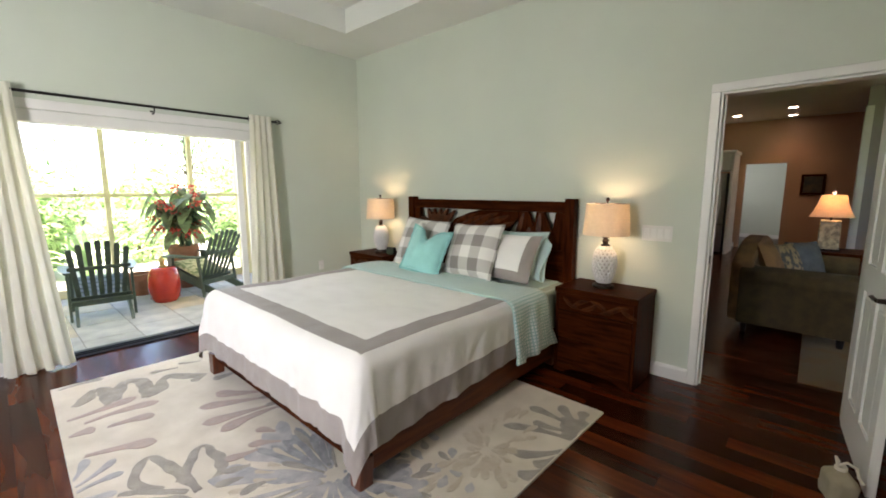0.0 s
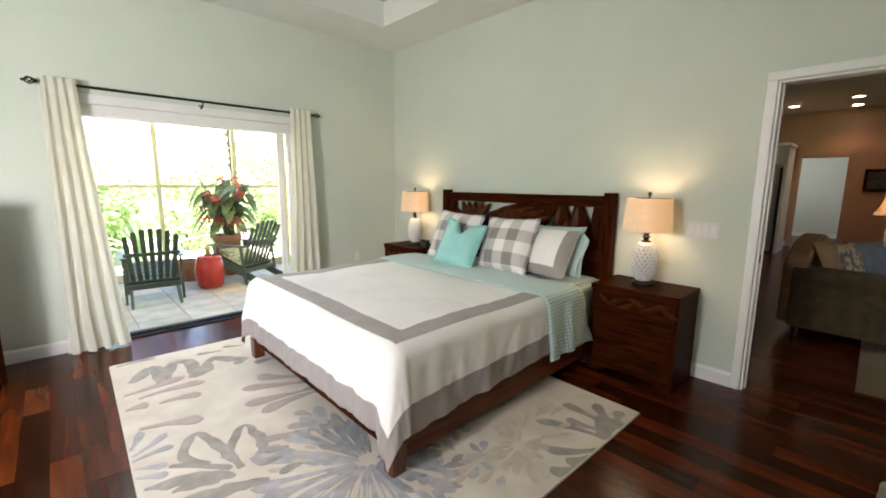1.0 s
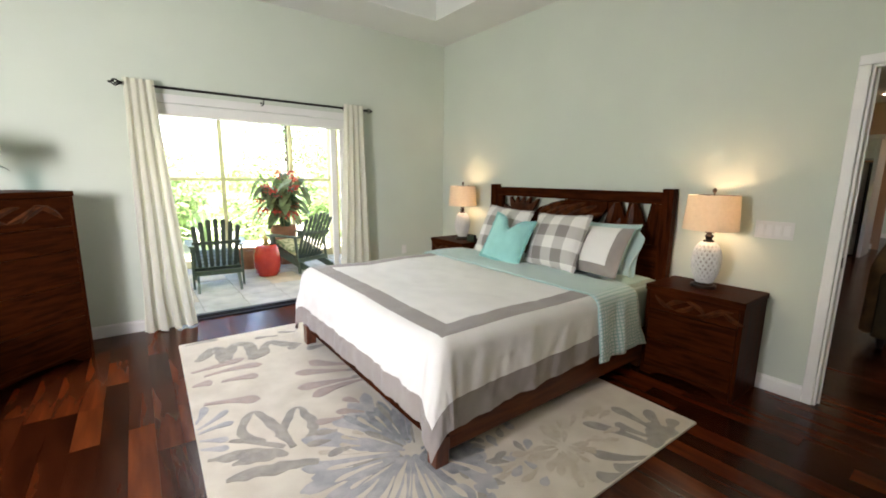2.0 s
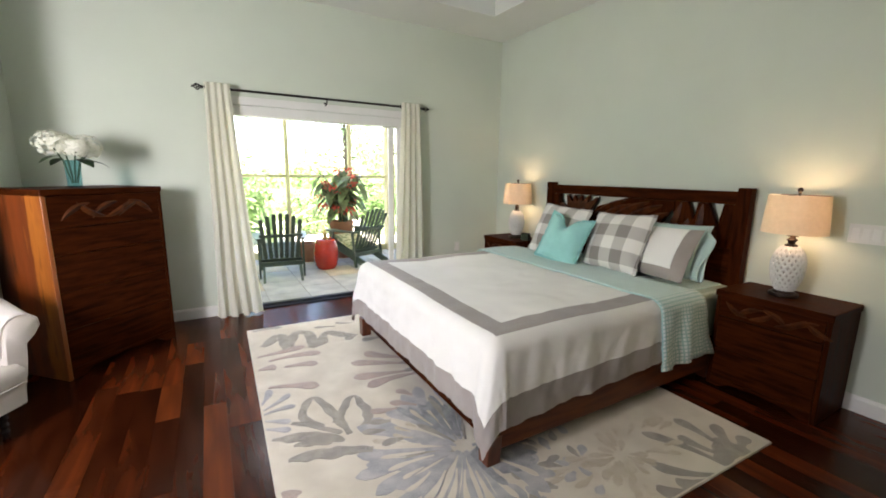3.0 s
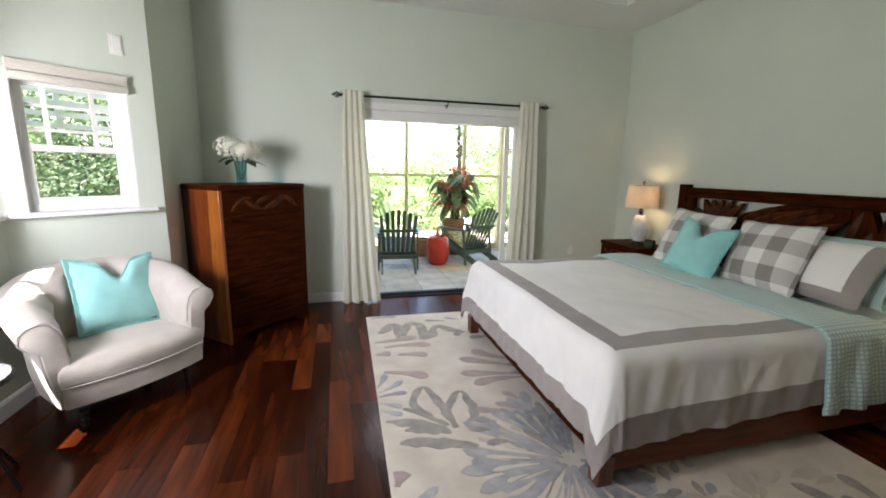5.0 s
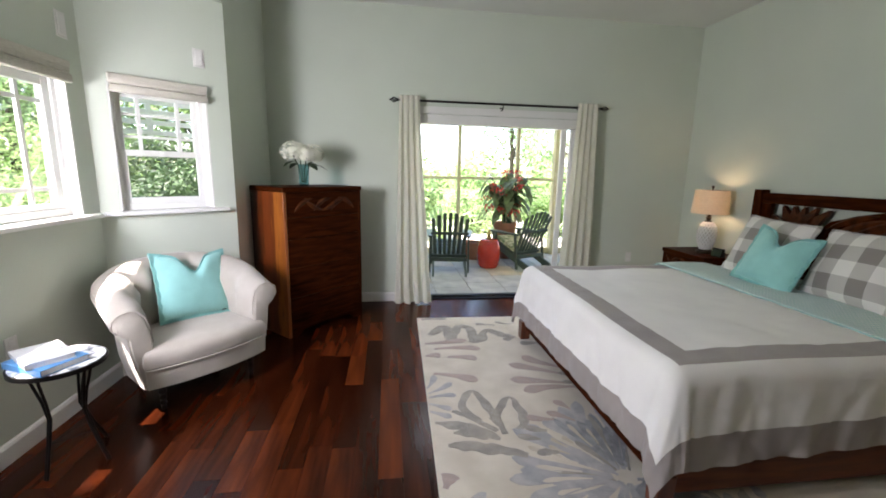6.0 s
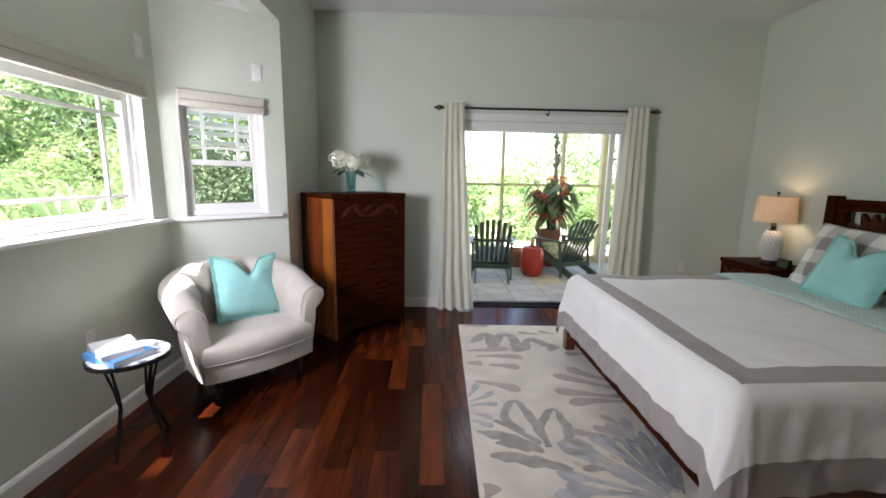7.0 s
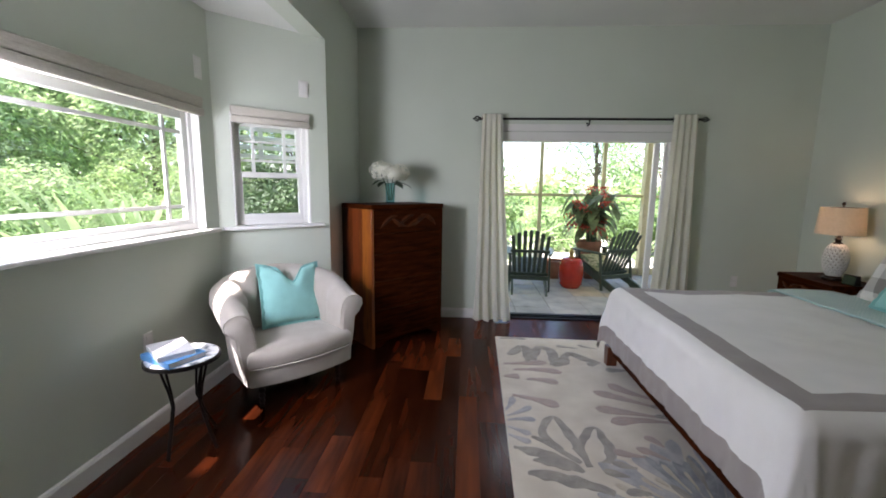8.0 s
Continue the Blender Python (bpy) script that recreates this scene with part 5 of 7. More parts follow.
def stroke(pts, widths, material, rough=0.024):
    """A tufted brush stroke along points (world metres) with a width at each; edges wander a little."""
    P = [Vector(p) - RC for p in pts]
    fine, ws = [], []
    k = 7
    for i in range(len(P) - 1):
        p0, p1, p2, p3 = P[max(i - 1, 0)], P[i], P[i + 1], P[min(i + 2, len(P) - 1)]
        for j in range(k):
            t = j / k
            fine.append(0.5 * ((2 * p1) + (p2 - p0) * t + (2 * p0 - 5 * p1 + 4 * p2 - p3) * t * t + (3 * p1 - p0 - 3 * p2 + p3) * t ** 3))
            ws.append(widths[i] + (widths[i + 1] - widths[i]) * t)
    fine.append(P[-1]), ws.append(widths[-1])
    left, right = [], []
    off = rrng.uniform(0, 50)
    for i, p in enumerate(fine):
        d = (fine[min(i + 1, len(fine) - 1)] - fine[max(i - 1, 0)]).normalized()
        s = Vector((-d.y, d.x))
        for side, row in ((1, left), (-1, right)):
            w = max(0.003, ws[i] / 2 + rough * noise.noise((p.x * 14 + off, p.y * 14, side * 5)))
            q = p + s * side * w
            row.append((min(1.198, max(-1.198, q.x)), min(1.478, max(-1.478, q.y))))
    bm = bmesh.new()
    z = 0.0124 + rrng.uniform(0, 0.0009)
    ups = [(bm.verts.new((*a, z)), bm.verts.new((*b, z))) for a, b in zip(left, right)]
    dns = [(bm.verts.new((*a, 0.0092)), bm.verts.new((*b, 0.0092))) for a, b in zip(left, right)]
    for (a, b), (c, d), (e, f), (g, h) in zip(ups, ups[1:], dns, dns[1:]):
        bm.faces.new((a, b, d, c))
        bm.faces.new((a, c, g, e))
        bm.faces.new((b, f, h, d))
    bm.faces.new((*ups[0], dns[0][1], dns[0][0])), bm.faces.new((ups[-1][1], ups[-1][0], dns[-1][0], dns[-1][1]))
    bmesh.ops.recalc_face_normals(bm, faces=bm.faces)
    part("tufted_leaf", bm, material, rug)


def petal(base, tip, w, material, bulb=0.78, lift=0.0):
    """A club-shaped petal, widest near its rounded tip."""
    b, t = Vector(base) - RC, Vector(tip) - RC
    d = t - b
    s = Vector((-d.y, d.x)).normalized()
    bend = rrng.uniform(-0.07, 0.07) * d.length
    off = rrng.uniform(0, 50)
    n = 14
    z = 0.0124 + lift + rrng.uniform(0, 0.0009)
    ups, dns = [], []
    bm = bmesh.new()
    for k in range(n + 1):
        u = k / n
        p = b + d * u + s * bend * 4 * u * (1 - u)
        if u < bulb:
            h = 0.30 + 0.70 * (u / bulb) ** 1.5
        else:
            h = math.sqrt(max(0.0, 1 - ((u - bulb) / (1.001 - bulb)) ** 2))
        h = max(0.04, h + 0.16 * noise.noise((u * 5 + off, off, 0))) * w / 2
        for row, zz in ((ups, z), (dns, 0.0092)):
            row.append([bm.verts.new((min(1.198, max(-1.198, q.x)), min(1.478, max(-1.478, q.y)), zz)) for q in (p + s * h, p - s * h)])
    for k in range(n):
        (a0, b0), (a1, b1), (c0, d0), (c1, d1) = ups[k], ups[k + 1], dns[k], dns[k + 1]
        bm.faces.new((b0, b1, a1, a0)), bm.faces.new((a0, a1, c1, c0)), bm.faces.new((b1, b0, d0, d1))
    bm.faces.new((ups[0][0], dns[0][0], dns[0][1], ups[0][1])), bm.faces.new((ups[n][1], dns[n][1], dns[n][0], ups[n][0]))
    part("tufted_leaf", bm, material, rug)


def fan(c, a0, a1, n, r0, r1, w, material, jit=0.08, lift=0.0):
    for k in range(n):
        a = radians(a0 + (a1 - a0) * k / max(1, n - 1) + rrng.uniform(-4, 4))
        d = Vector((math.cos(a), math.sin(a)))
        petal(Vector(c) + d * r0 * rrng.uniform(0.8, 1.3), Vector(c) + d * (r1 + rrng.uniform(-jit, jit)), w * rrng.uniform(0.8, 1.2), material, 0.78, lift)


# blue-grey starburst beside the foot of the bed: long clubs outwards, short dark tufts near the frame
BC = Vector((1.03, 1.90))
for tip in ((0.47, 1.93), (0.52, 2.08), (0.54, 1.99), (0.52, 1.79), (0.59, 2.31), (0.74, 2.20), (0.69, 2.35), (0.79, 2.39), (0.90, 2.43), (0.94, 2.51), (1.07, 2.56), (1.19, 2.50), (1.20, 2.36)):
    v = Vector(tip) - BC
    petal(BC + v * 0.12, tip, 0.085, M_RBLUE, 0.84)
    petal(BC + v * 0.16 + Vector((0.02, -0.03)), BC + v * rrng.uniform(0.55, 0.85) + Vector((0.02, -0.03)), 0.04, M_RGREY if rrng.random() < 0.4 else M_RBLUE, 0.7, 0.0006)
fan(BC, 196, 300, 11, 0.05, 0.47, 0.072, M_RBLUE, 0.06)
fan(BC, 150, 300, 12, 0.20, 0.40, 0.032, M_RUG, 0.05, 0.0012)
fan(BC, 95, 150, 6, 0.24, 0.42, 0.030, M_ROCHRE, 0.06, 0.0014)
fan(BC, 60, 110, 9, 0.10, 0.46, 0.050, M_RDARK, 0.08, 0.0008)
fan(BC, 275, 345, 9, 0.06, 0.34, 0.050, M_RDARK, 0.06, 0.0008)
for base, tip in (((0.86, 2.38), (0.70, 2.42)), ((0.98, 2.36), (0.84, 2.46)), ((1.00, 2.48), (0.93, 2.58))):
    petal(base, tip, 0.06, M_RPINK, 0.7, 0.0012)
for base, tip in (((0.72, 2.21), (0.60, 2.25)), ((0.78, 2.10), (0.66, 2.10)), ((0.78, 2.28), (0.66, 2.33))):
    petal(base, tip, 0.055, M_RGREY, 0.5, 0.0012)
# rose petals beside the bed
for base, tip in (((1.18, 3.02), (0.92, 3.23)), ((1.12, 2.93), (0.78, 3.10)), ((1.10, 2.80), (0.73, 2.87)), ((1.14, 2.74), (0.78, 2.71))):
    petal(base, tip, 0.10, M_RPINK)
    petal(Vector(base) + Vector((0.30, -0.06)), Vector(base) + Vector((-0.02, 0.01)), 0.055, M_RGREY)
# rose petals near the long edge
for base, tip in (((0.17, 3.51), (0.53, 3.57)), ((0.24, 3.40), (0.62, 3.39)), ((0.33, 3.25), (0.56, 3.21)), ((0.20, 2.99), (0.50, 2.87)), ((0.16, 3.28), (0.28, 3.28))):
    petal(base, tip, 0.092, M_RPINK)
# grey flower drawn in thick outline
stroke([(0.42, 2.40), (0.345, 2.53), (0.375, 2.67), (0.44, 2.73), (0.48, 2.60), (0.515, 2.45), (0.54, 2.27)], [0.035, 0.055, 0.05, 0.03, 0.055, 0.065, 0.03], M_RGREY, 0.014)
stroke([(0.50, 2.40), (0.545, 2.47), (0.60, 2.58), (0.665, 2.635), (0.685, 2.52), (0.68, 2.38), (0.60, 2.28)], [0.05, 0.045, 0.05, 0.03, 0.055, 0.06, 0.025], M_RGREY, 0.014)
stroke([(0.16, 2.41), (0.26, 2.37), (0.36, 2.33), (0.50, 2.23)], [0.02, 0.075, 0.085, 0.02], M_RGREY)
stroke([(0.27, 2.51), (0.36, 2.45), (0.50, 2.30)], [0.02, 0.045, 0.02], M_RGREY)
stroke([(0.21, 2.20), (0.30, 2.19), (0.42, 2.15), (0.50, 2.14), (0.61, 2.09)], [0.02, 0.075, 0.085, 0.06, 0.05], M_RGREY)
stroke([(0.25, 2.30), (0.34, 2.29), (0.44, 2.25)], [0.02, 0.06, 0.02], M_RGREY)
# grey flower at the far end
stroke([(0.22, 3.70), (0.29, 3.78), (0.33, 3.92)], [0.04, 0.10, 0.03], M_RGREY, 0.016)
stroke([(0.37, 3.92), (0.40, 3.80), (0.38, 3.58)], [0.03, 0.12, 0.04], M_RGREY, 0.016)
stroke([(0.42, 3.60), (0.46, 3.78), (0.52, 3.91)], [0.05, 0.10, 0.05], M_RGREY, 0.016)
stroke([(0.52, 3.91), (0.60, 3.84), (0.60, 3.68), (0.57, 3.52)], [0.05, 0.08, 0.09, 0.04], M_RGREY, 0.016)
stroke([(0.57, 3.52), (0.67, 3.60), (0.70, 3.72)], [0.05, 0.11, 0.05], M_RGREY, 0.016)
stroke([(0.70, 3.72), (0.78, 3.78), (0.86, 3.68), (0.97, 3.60)], [0.05, 0.07, 0.10, 0.04], M_RGREY, 0.016)
petal((0.98, 3.62), (0.86, 3.55), 0.07, M_RGREY)
petal((1.16, 3.48), (0.98, 3.47), 0.08, M_RGREY)
petal((0.86, 3.90), (0.68, 3.95), 0.05, M_RGREY)
petal((1.02, 3.92), (0.88, 3.99), 0.045, M_RGREY)
petal((0.17, 4.08), (0.42, 4.09), 0.05, M_RGREY)
petal((0.16, 1.90), (0.20, 1.99), 0.09, M_RPINK)
# blue fronds growing in from the long edge
for base, tip in (((0.14, 2.60), (0.27, 2.53)), ((0.14, 2.67), (0.32, 2.69)), ((0.14, 2.72), (0.31, 2.85)), ((0.13, 2.78), (0.20, 2.96)), ((0.13, 2.52), (0.26, 2.45)), ((0.14, 1.75), (0.34, 1.86)), ((0.14, 1.66), (0.38, 1.68))):
    petal(base, tip, 0.05, M_RBLUE)
# grey frond at the far end of the bed's side
for base, tip in (((2.12, 1.18), (1.98, 1.54)), ((2.25, 1.25), (2.27, 1.54)), ((2.19, 1.22), (2.13, 1.43)), ((2.29, 1.20), (2.43, 1.40)), ((2.32, 1.20), (2.46, 1.25)), ((2.00, 1.16), (1.79, 1.35)), ((1.93, 1.16), (1.78, 1.21)), ((1.80, 1.16), (1.66, 1.23))):
    petal(base, tip, 0.075, M_RGREY, 0.8)
fan((2.24, 1.19), 10, 175, 7, 0.0, 0.12, 0.08, M_RGREY, 0.03)
# loose dabs and sand-coloured swirls
for k in range(34):
    a, r = rrng.uniform(-75, 20), rrng.uniform(0.22, 0.62)
    c = Vector((1.02, 1.80)) + Vector((math.cos(radians(a)), math.sin(radians(a)))) * r
    d = Vector((rrng.uniform(-1, 1), rrng.uniform(-1, 1))).normalized() * rrng.uniform(0.03, 0.06)
    petal(c - d, c + d, rrng.uniform(0.035, 0.055), (M_RBLUE, M_RGREY, M_RBLUE)[k % 3], 0.5)
for k in range(44):
    a, r = rrng.uniform(0, 360), rrng.uniform(0.08, 0.42)
    d = Vector((math.cos(radians(a)) * 1.15, math.sin(radians(a)) * 0.62))
    c = Vector((1.72, 1.47)) + d * r
    if c.y > 1.62 or c.y < 1.18:
        continue
    petal(c - d * 0.05, c + d * rrng.uniform(0.05, 0.09), rrng.uniform(0.03, 0.05), M_ROCHRE, 0.6)

# ---- terrace ----
PZ = -0.03
M_SLATE = mat("grey green slate tile", (0.42, 0.40, 0.355), (0.27, 0.265, 0.24), scale=4.0, rough=0.55, bump=0.3, bscale=30, vary=0.16)
M_SLATEW = mat("tan slate tile", (0.50, 0.40, 0.27), (0.34, 0.285, 0.205), scale=4.0, rough=0.55, bump=0.3, bscale=30, vary=0.16)
M_PAVE = mat("pale sunlit gravel", (0.62, 0.59, 0.50), (0.46, 0.43, 0.35), scale=6, rough=0.95, bump=0.6, bscale=70)
M_GROUT = mat("grout", (0.24, 0.23, 0.21), rough=0.95, bump=0.4)
M_FRAME = mat("cream painted screen frame", (0.66, 0.60, 0.38), (0.58, 0.52, 0.32), scale=8, rough=0.5)
M_GREEN = mat("dark green painted wood", (0.058, 0.080, 0.054), (0.040, 0.058, 0.038), scale=10, rough=0.35, bump=0.1, stretch=(3, 3, 1))
M_FLORAL = mat("floral seat cushion", (0.62, 0.58, 0.36), (0.20, 0.25, 0.12), scale=16, rough=0.9, bump=0.2, spread=(0.42, 0.52))
M_RED = mat("glossy red ceramic", (0.52, 0.028, 0.012), (0.40, 0.018, 0.009), scale=6, rough=0.18, bump=0.03, coat=0.6)
M_TERRA = mat("terracotta", (0.36, 0.16, 0.09), (0.27, 0.115, 0.065), scale=9, rough=0.85, bump=0.2)
M_BEGLEAF = mat("begonia leaf", (0.25, 0.34, 0.17), (0.13, 0.14, 0.075), scale=12, rough=0.4, transl=0.5, island=0.5)
M_BEGRED = mat("red begonia flower", (0.72, 0.12, 0.09), (0.58, 0.05, 0.045), scale=12, rough=0.7, transl=0.3, island=0.3)
M_BARK = mat("bark", (0.11, 0.085, 0.06), (0.06, 0.045, 0.035), scale=9, rough=0.95, bump=0.8, bscale=30, stretch=(3, 3, 1))
# the lighter leaf colours are lifted, the palest most, to imitate strong sun
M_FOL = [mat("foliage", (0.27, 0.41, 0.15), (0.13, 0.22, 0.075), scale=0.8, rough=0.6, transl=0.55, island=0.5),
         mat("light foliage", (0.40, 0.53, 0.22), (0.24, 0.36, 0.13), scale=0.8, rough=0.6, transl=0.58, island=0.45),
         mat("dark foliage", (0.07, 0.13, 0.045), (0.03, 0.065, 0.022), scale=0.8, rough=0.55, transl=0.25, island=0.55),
         mat("foliage paled for sunlight", (0.45, 0.58, 0.29), (0.22, 0.35, 0.14), scale=1.1, rough=0.6, transl=0.5, island=0.5)]
M_LAWN = mat("lawn", (0.12, 0.20, 0.05), (0.07, 0.13, 0.03), scale=1.2, rough=0.95, bump=0.6, bscale=40)

structure("ground", box(-120, 120, -120, 160, -0.6, -0.14), M_LAWN, "sunlit green lawn", "ground")
patio = structure("pavement", box(-2.4, 5.4, YN + 0.152, 7.75, -0.2, PZ - 0.006), M_GROUT, "grey slate tiled terrace floor", "terrace")
structure("path", box(-3.5, 8.5, 7.76, 14.0, -0.2, -0.125), M_PAVE, "pale sunlit gravel yard beyond the terrace", "gravel yard")
structure("terrace_roof", box(-2.4, 5.4, YN + 0.152, 7.95, 2.72, 2.86), M_TRIM, "white terrace roof", "roof")
# unseen eaves; their reach is chosen to cut the floor's sun patch
structure("bay_roof", prism([(XW - 0.152, -0.1), (XW - 0.152, 4.3), (-2.41, 3.75), (-2.41, 0.45)], 2.86, 2.98, "z"), M_TRIM, "unseen bay roof with eaves set to trim the sun", "roof")

screen = tagged(new("screen_wall"), "cream painted terrace screen frame", "screen frame", "", "structure")
YP = 7.6
for x in (-2.05, -0.99, 0.07, 1.13, 2.19, 4.05, 5.1):
    part("post", box(x - 0.028, x + 0.028, YP - 0.04, YP + 0.04, PZ, 2.719, 0.003), M_FRAME, screen)
part("post", box(2.87, 3.02, YP - 0.075, YP + 0.075, PZ, 2.719, 0.004), M_FRAME, screen)
xs = [-2.05, -0.99, 0.07, 1.13, 2.19, 2.945, 4.05, 5.1]
for a, b in zip(xs, xs[1:]):
    wa, wb_ = (0.076 if a == 2.945 else 0.029), (0.076 if b == 2.945 else 0.029)
    for z, hh in ((1.342, 0.024), (PZ + 0.06, 0.055)):
        part("rail", box(a + wa, b - wb_, YP - 0.03, YP + 0.03, z - hh, z + hh, 0.003), M_FRAME, screen)


def adirondack(m, label, cushion):
    """Front towards +y; the back leans over -y."""
    c = thing("adirondack_chair", label, "garden chair", m, "terrace chairs")
    for s in (-1, 1):
        part("front_leg", box(s * 0.27 - 0.018, s * 0.27 + 0.018, 0.30, 0.39, 0, 0.53, 0.004), M_GREEN, c)
        part("side_rail", prism([(0.39, 0.27), (0.39, 0.36), (0.30, 0.37), (-0.42, 0.09), (-0.50, 0.0), (-0.40, 0.0)], s * 0.235 - 0.015, s * 0.235 + 0.015, "x", 0.003), M_GREEN, c)
        part("rear_post", prism([(-0.25, 0.0), (-0.21, 0.0), (-0.14, 0.53), (-0.18, 0.53)], s * 0.285 - 0.013, s * 0.285 + 0.013, "x", 0.003), M_GREEN, c)
        part("arm", prism([(s * 0.22, -0.24), (s * 0.31, -0.24), (s * 0.36, 0.05), (s * 0.37, 0.38), (s * 0.33, 0.44), (s * 0.24, 0.44), (s * 0.22, 0.30), (s * 0.25, 0.0)], 0.531, 0.553, "z", 0.004), M_GREEN, c)
    for k in range(6):
        y = 0.36 - 0.088 * k
        z = 0.372 - 0.034 * k
        part("seat_slat", moved(box(-0.25, 0.25, -0.038, 0.038, 0, 0.019, 0.003), pose(0, y, z, 21)), M_GREEN, c)
    tilt = 24
    B = pose(0, -0.10, 0.20, tilt)
    for k in range(7):
        x = (k - 3) * 0.066
        top = 0.775 - 0.0105 * (k - 3) ** 2
        spread = 1.24
        w = 0.0225
        pl = [(x - w, 0.0), (x + w, 0.0), (x * spread + w * 1.2, top - 0.02), (x * spread + w * 0.8, top), (x * spread - w * 0.8, top), (x * spread - w * 1.2, top - 0.02)]
        part("back_slat", moved(prism(pl, -0.009, 0.009, "y", 0.003), B), M_GREEN, c)
    for z, w in ((0.05, 0.27), (0.44, 0.275)):
        part("back_rail", moved(box(-w, w, -0.030, -0.010, z - 0.022, z + 0.022, 0.003), B), M_GREEN, c)
    part("cross_rail", box(-0.27, 0.27, -0.215, -0.19, 0.16, 0.22, 0.003), M_GREEN, c)
    if cushion:
        part("cushion", moved(box(-0.24, 0.24, -0.24, 0.24, 0, 0.06, 0.025, 3), pose(0, 0.14, 0.325, 20)), M_FLORAL, c, "yellow and green floral cushion", True)
    return c


adirondack(pose(0.80, 6.40, PZ, 0, 0, -6), "dark green slatted wooden garden chair", False)
adirondack(pose(2.02, 6.64, PZ, 0, 0, 25), "dark green slatted wooden garden chair with a floral cushion", True)

stool = thing("garden_stool", "glossy red ceramic drum garden stool on the terrace", "garden stool", pose(1.455, 6.50, PZ))
part("drum", lathe([(0.125, 0), (0.135, 0.006), (0.150, 0.04), (0.178, 0.13), (0.186, 0.22), (0.178, 0.32), (0.150, 0.415), (0.140, 0.44), (0.125, 0.452), (0.05, 0.456)], 40), M_RED, stool, "", True)
for z, r in ((0.055, 0.158), (0.395, 0.158)):
    part("stud_band", joined(*[moved(lathe([(0.001, 0), (0.010, 0.001), (0.008, 0.006), (0.002, 0.009)], 8), Matrix.Translation((r * math.cos(a), r * math.sin(a), z)) @ Vector((math.cos(a), math.sin(a), 0)).to_track_quat("Z", "Y").to_matrix().to_4x4()) for a in [2 * math.pi * k / 24 for k in range(24)]]), M_RED, stool, "raised stud band", True)
lant = thing("lantern", "small brass lantern on the red stool", "lantern", pose(1.445, 6.49, PZ + 0.456))
part("base", lathe([(0.045, 0), (0.045, 0.02), (0.03, 0.03), (0.028, 0.08), (0.04, 0.085), (0.02, 0.11), (0.012, 0.14)], 18), mat("aged brass", (0.45, 0.32, 0.12), rough=0.35, metal=0.9), lant, "", True)


def flower_pot(m, r, h, label):
    p = thing("flower_pot", label, "flower pot", m, "terracotta pots")
    part("pot", lathe([(r * 0.66, 0), (r * 0.70, 0.01), (r * 0.92, h - 0.09), (r, h - 0.085), (r * 1.03, h - 0.02), (r * 1.0, h), (r * 0.9, h), (r * 0.85, h - 0.06)], 32), M_TERRA, p, "", True)
    part("soil", lathe([(r * 0.84, h - 0.06), (r * 0.84, h - 0.04), (0.01, h - 0.03)], 24), M_BARK, p, "dark soil")
    return p


flower_pot(pose(1.91, 7.24, PZ), 0.20, 0.63, "tall terracotta pot on the terrace")
flower_pot(pose(1.33, 7.15, PZ), 0.17, 0.30, "small terracotta pot on the terrace")


def begonia(m):
    """Cane stems with winged leaves and hanging red flower clusters."""
    p = thing("potted_plant", "cane begonia with drooping red flower clusters in the pot", "plant", m)
    rng = random.Random(8)
    leaves = bmesh.new()

    def leaf(bm, c, d, L, W, droop):
        side = d.cross(Vector((0, 0, 1))).normalized()
        rows_ = []
        for j in range(6):
            u = j / 5
            w = W * math.sin(math.pi * min(0.98, u * 0.9 + 0.06)) ** 0.8
            q = c + d * L * u - Vector((0, 0, droop * u * u))
            rows_.append((bm.verts.new(q + side * w + Vector((0, 0, 0.15 * w))), bm.verts.new(q), bm.verts.new(q - side * w * 0.8 + Vector((0, 0, 0.15 * w)))))
        for a, b2 in zip(rows_, rows_[1:]):
            bm.faces.new((a[0], a[1], b2[1], b2[0]))
            bm.faces.new((a[1], a[2], b2[2], b2[1]))
    for k in range(14):
        a = rng.uniform(0, 6.28)
        top = Vector((0.46 * math.cos(a) * rng.uniform(0.3, 1), 0.34 * math.sin(a) * rng.uniform(0.2, 1), rng.uniform(0.50, 0.93)))
        pts = [Vector((0.05 * math.cos(a), 0.05 * math.sin(a), 0)), Vector((top.x * 0.3, top.y * 0.3, top.z * 0.55)), top]
        part("stem", tube(pts, [0.009, 0.007, 0.004], 6), M_LEAF, p, "", True)
        for j in range(6):
            u = rng.uniform(0.42, 1.0)
            c = pts[0].lerp(pts[1], u * 2) if u < 0.5 else pts[1].lerp(pts[2], u * 2 - 1)
            b2 = rng.uniform(0, 6.28)
            d = Vector((math.cos(b2), math.sin(b2), rng.uniform(-0.6, 0.25))).normalized()
            leaf(leaves, c, d, rng.uniform(0.17, 0.30), rng.uniform(0.05, 0.085), rng.uniform(0.12, 0.30))
    for k in range(15):
        a, r = rng.uniform(0, 6.28), rng.uniform(0.1, 0.36)
        c = Vector((r * math.cos(a), r * math.sin(a) - 0.06, rng.uniform(0.30, 0.98)))
        flowers = bmesh.new()
        for j in range(34):
            q = c + Vector((rng.gauss(0, 0.04), rng.gauss(0, 0.04), -abs(rng.gauss(0, 0.055))))
            leaf(flowers, q, Vector((rng.uniform(-1, 1), rng.uniform(-1, 1), -0.8)).normalized(), 0.032, 0.013, 0.005)
        tagged(part("flower", flowers, M_BEGRED, p, "red hanging flowers"), kind="stuff")
    tagged(part("foliage", leaves, M_BEGLEAF, p, "bronze green winged leaves", True), kind="stuff")
    return p


begonia(pose(1.95, 7.22, PZ + 0.59) @ Matrix.Diagonal((1.22, 1.05, 1.0, 1)))


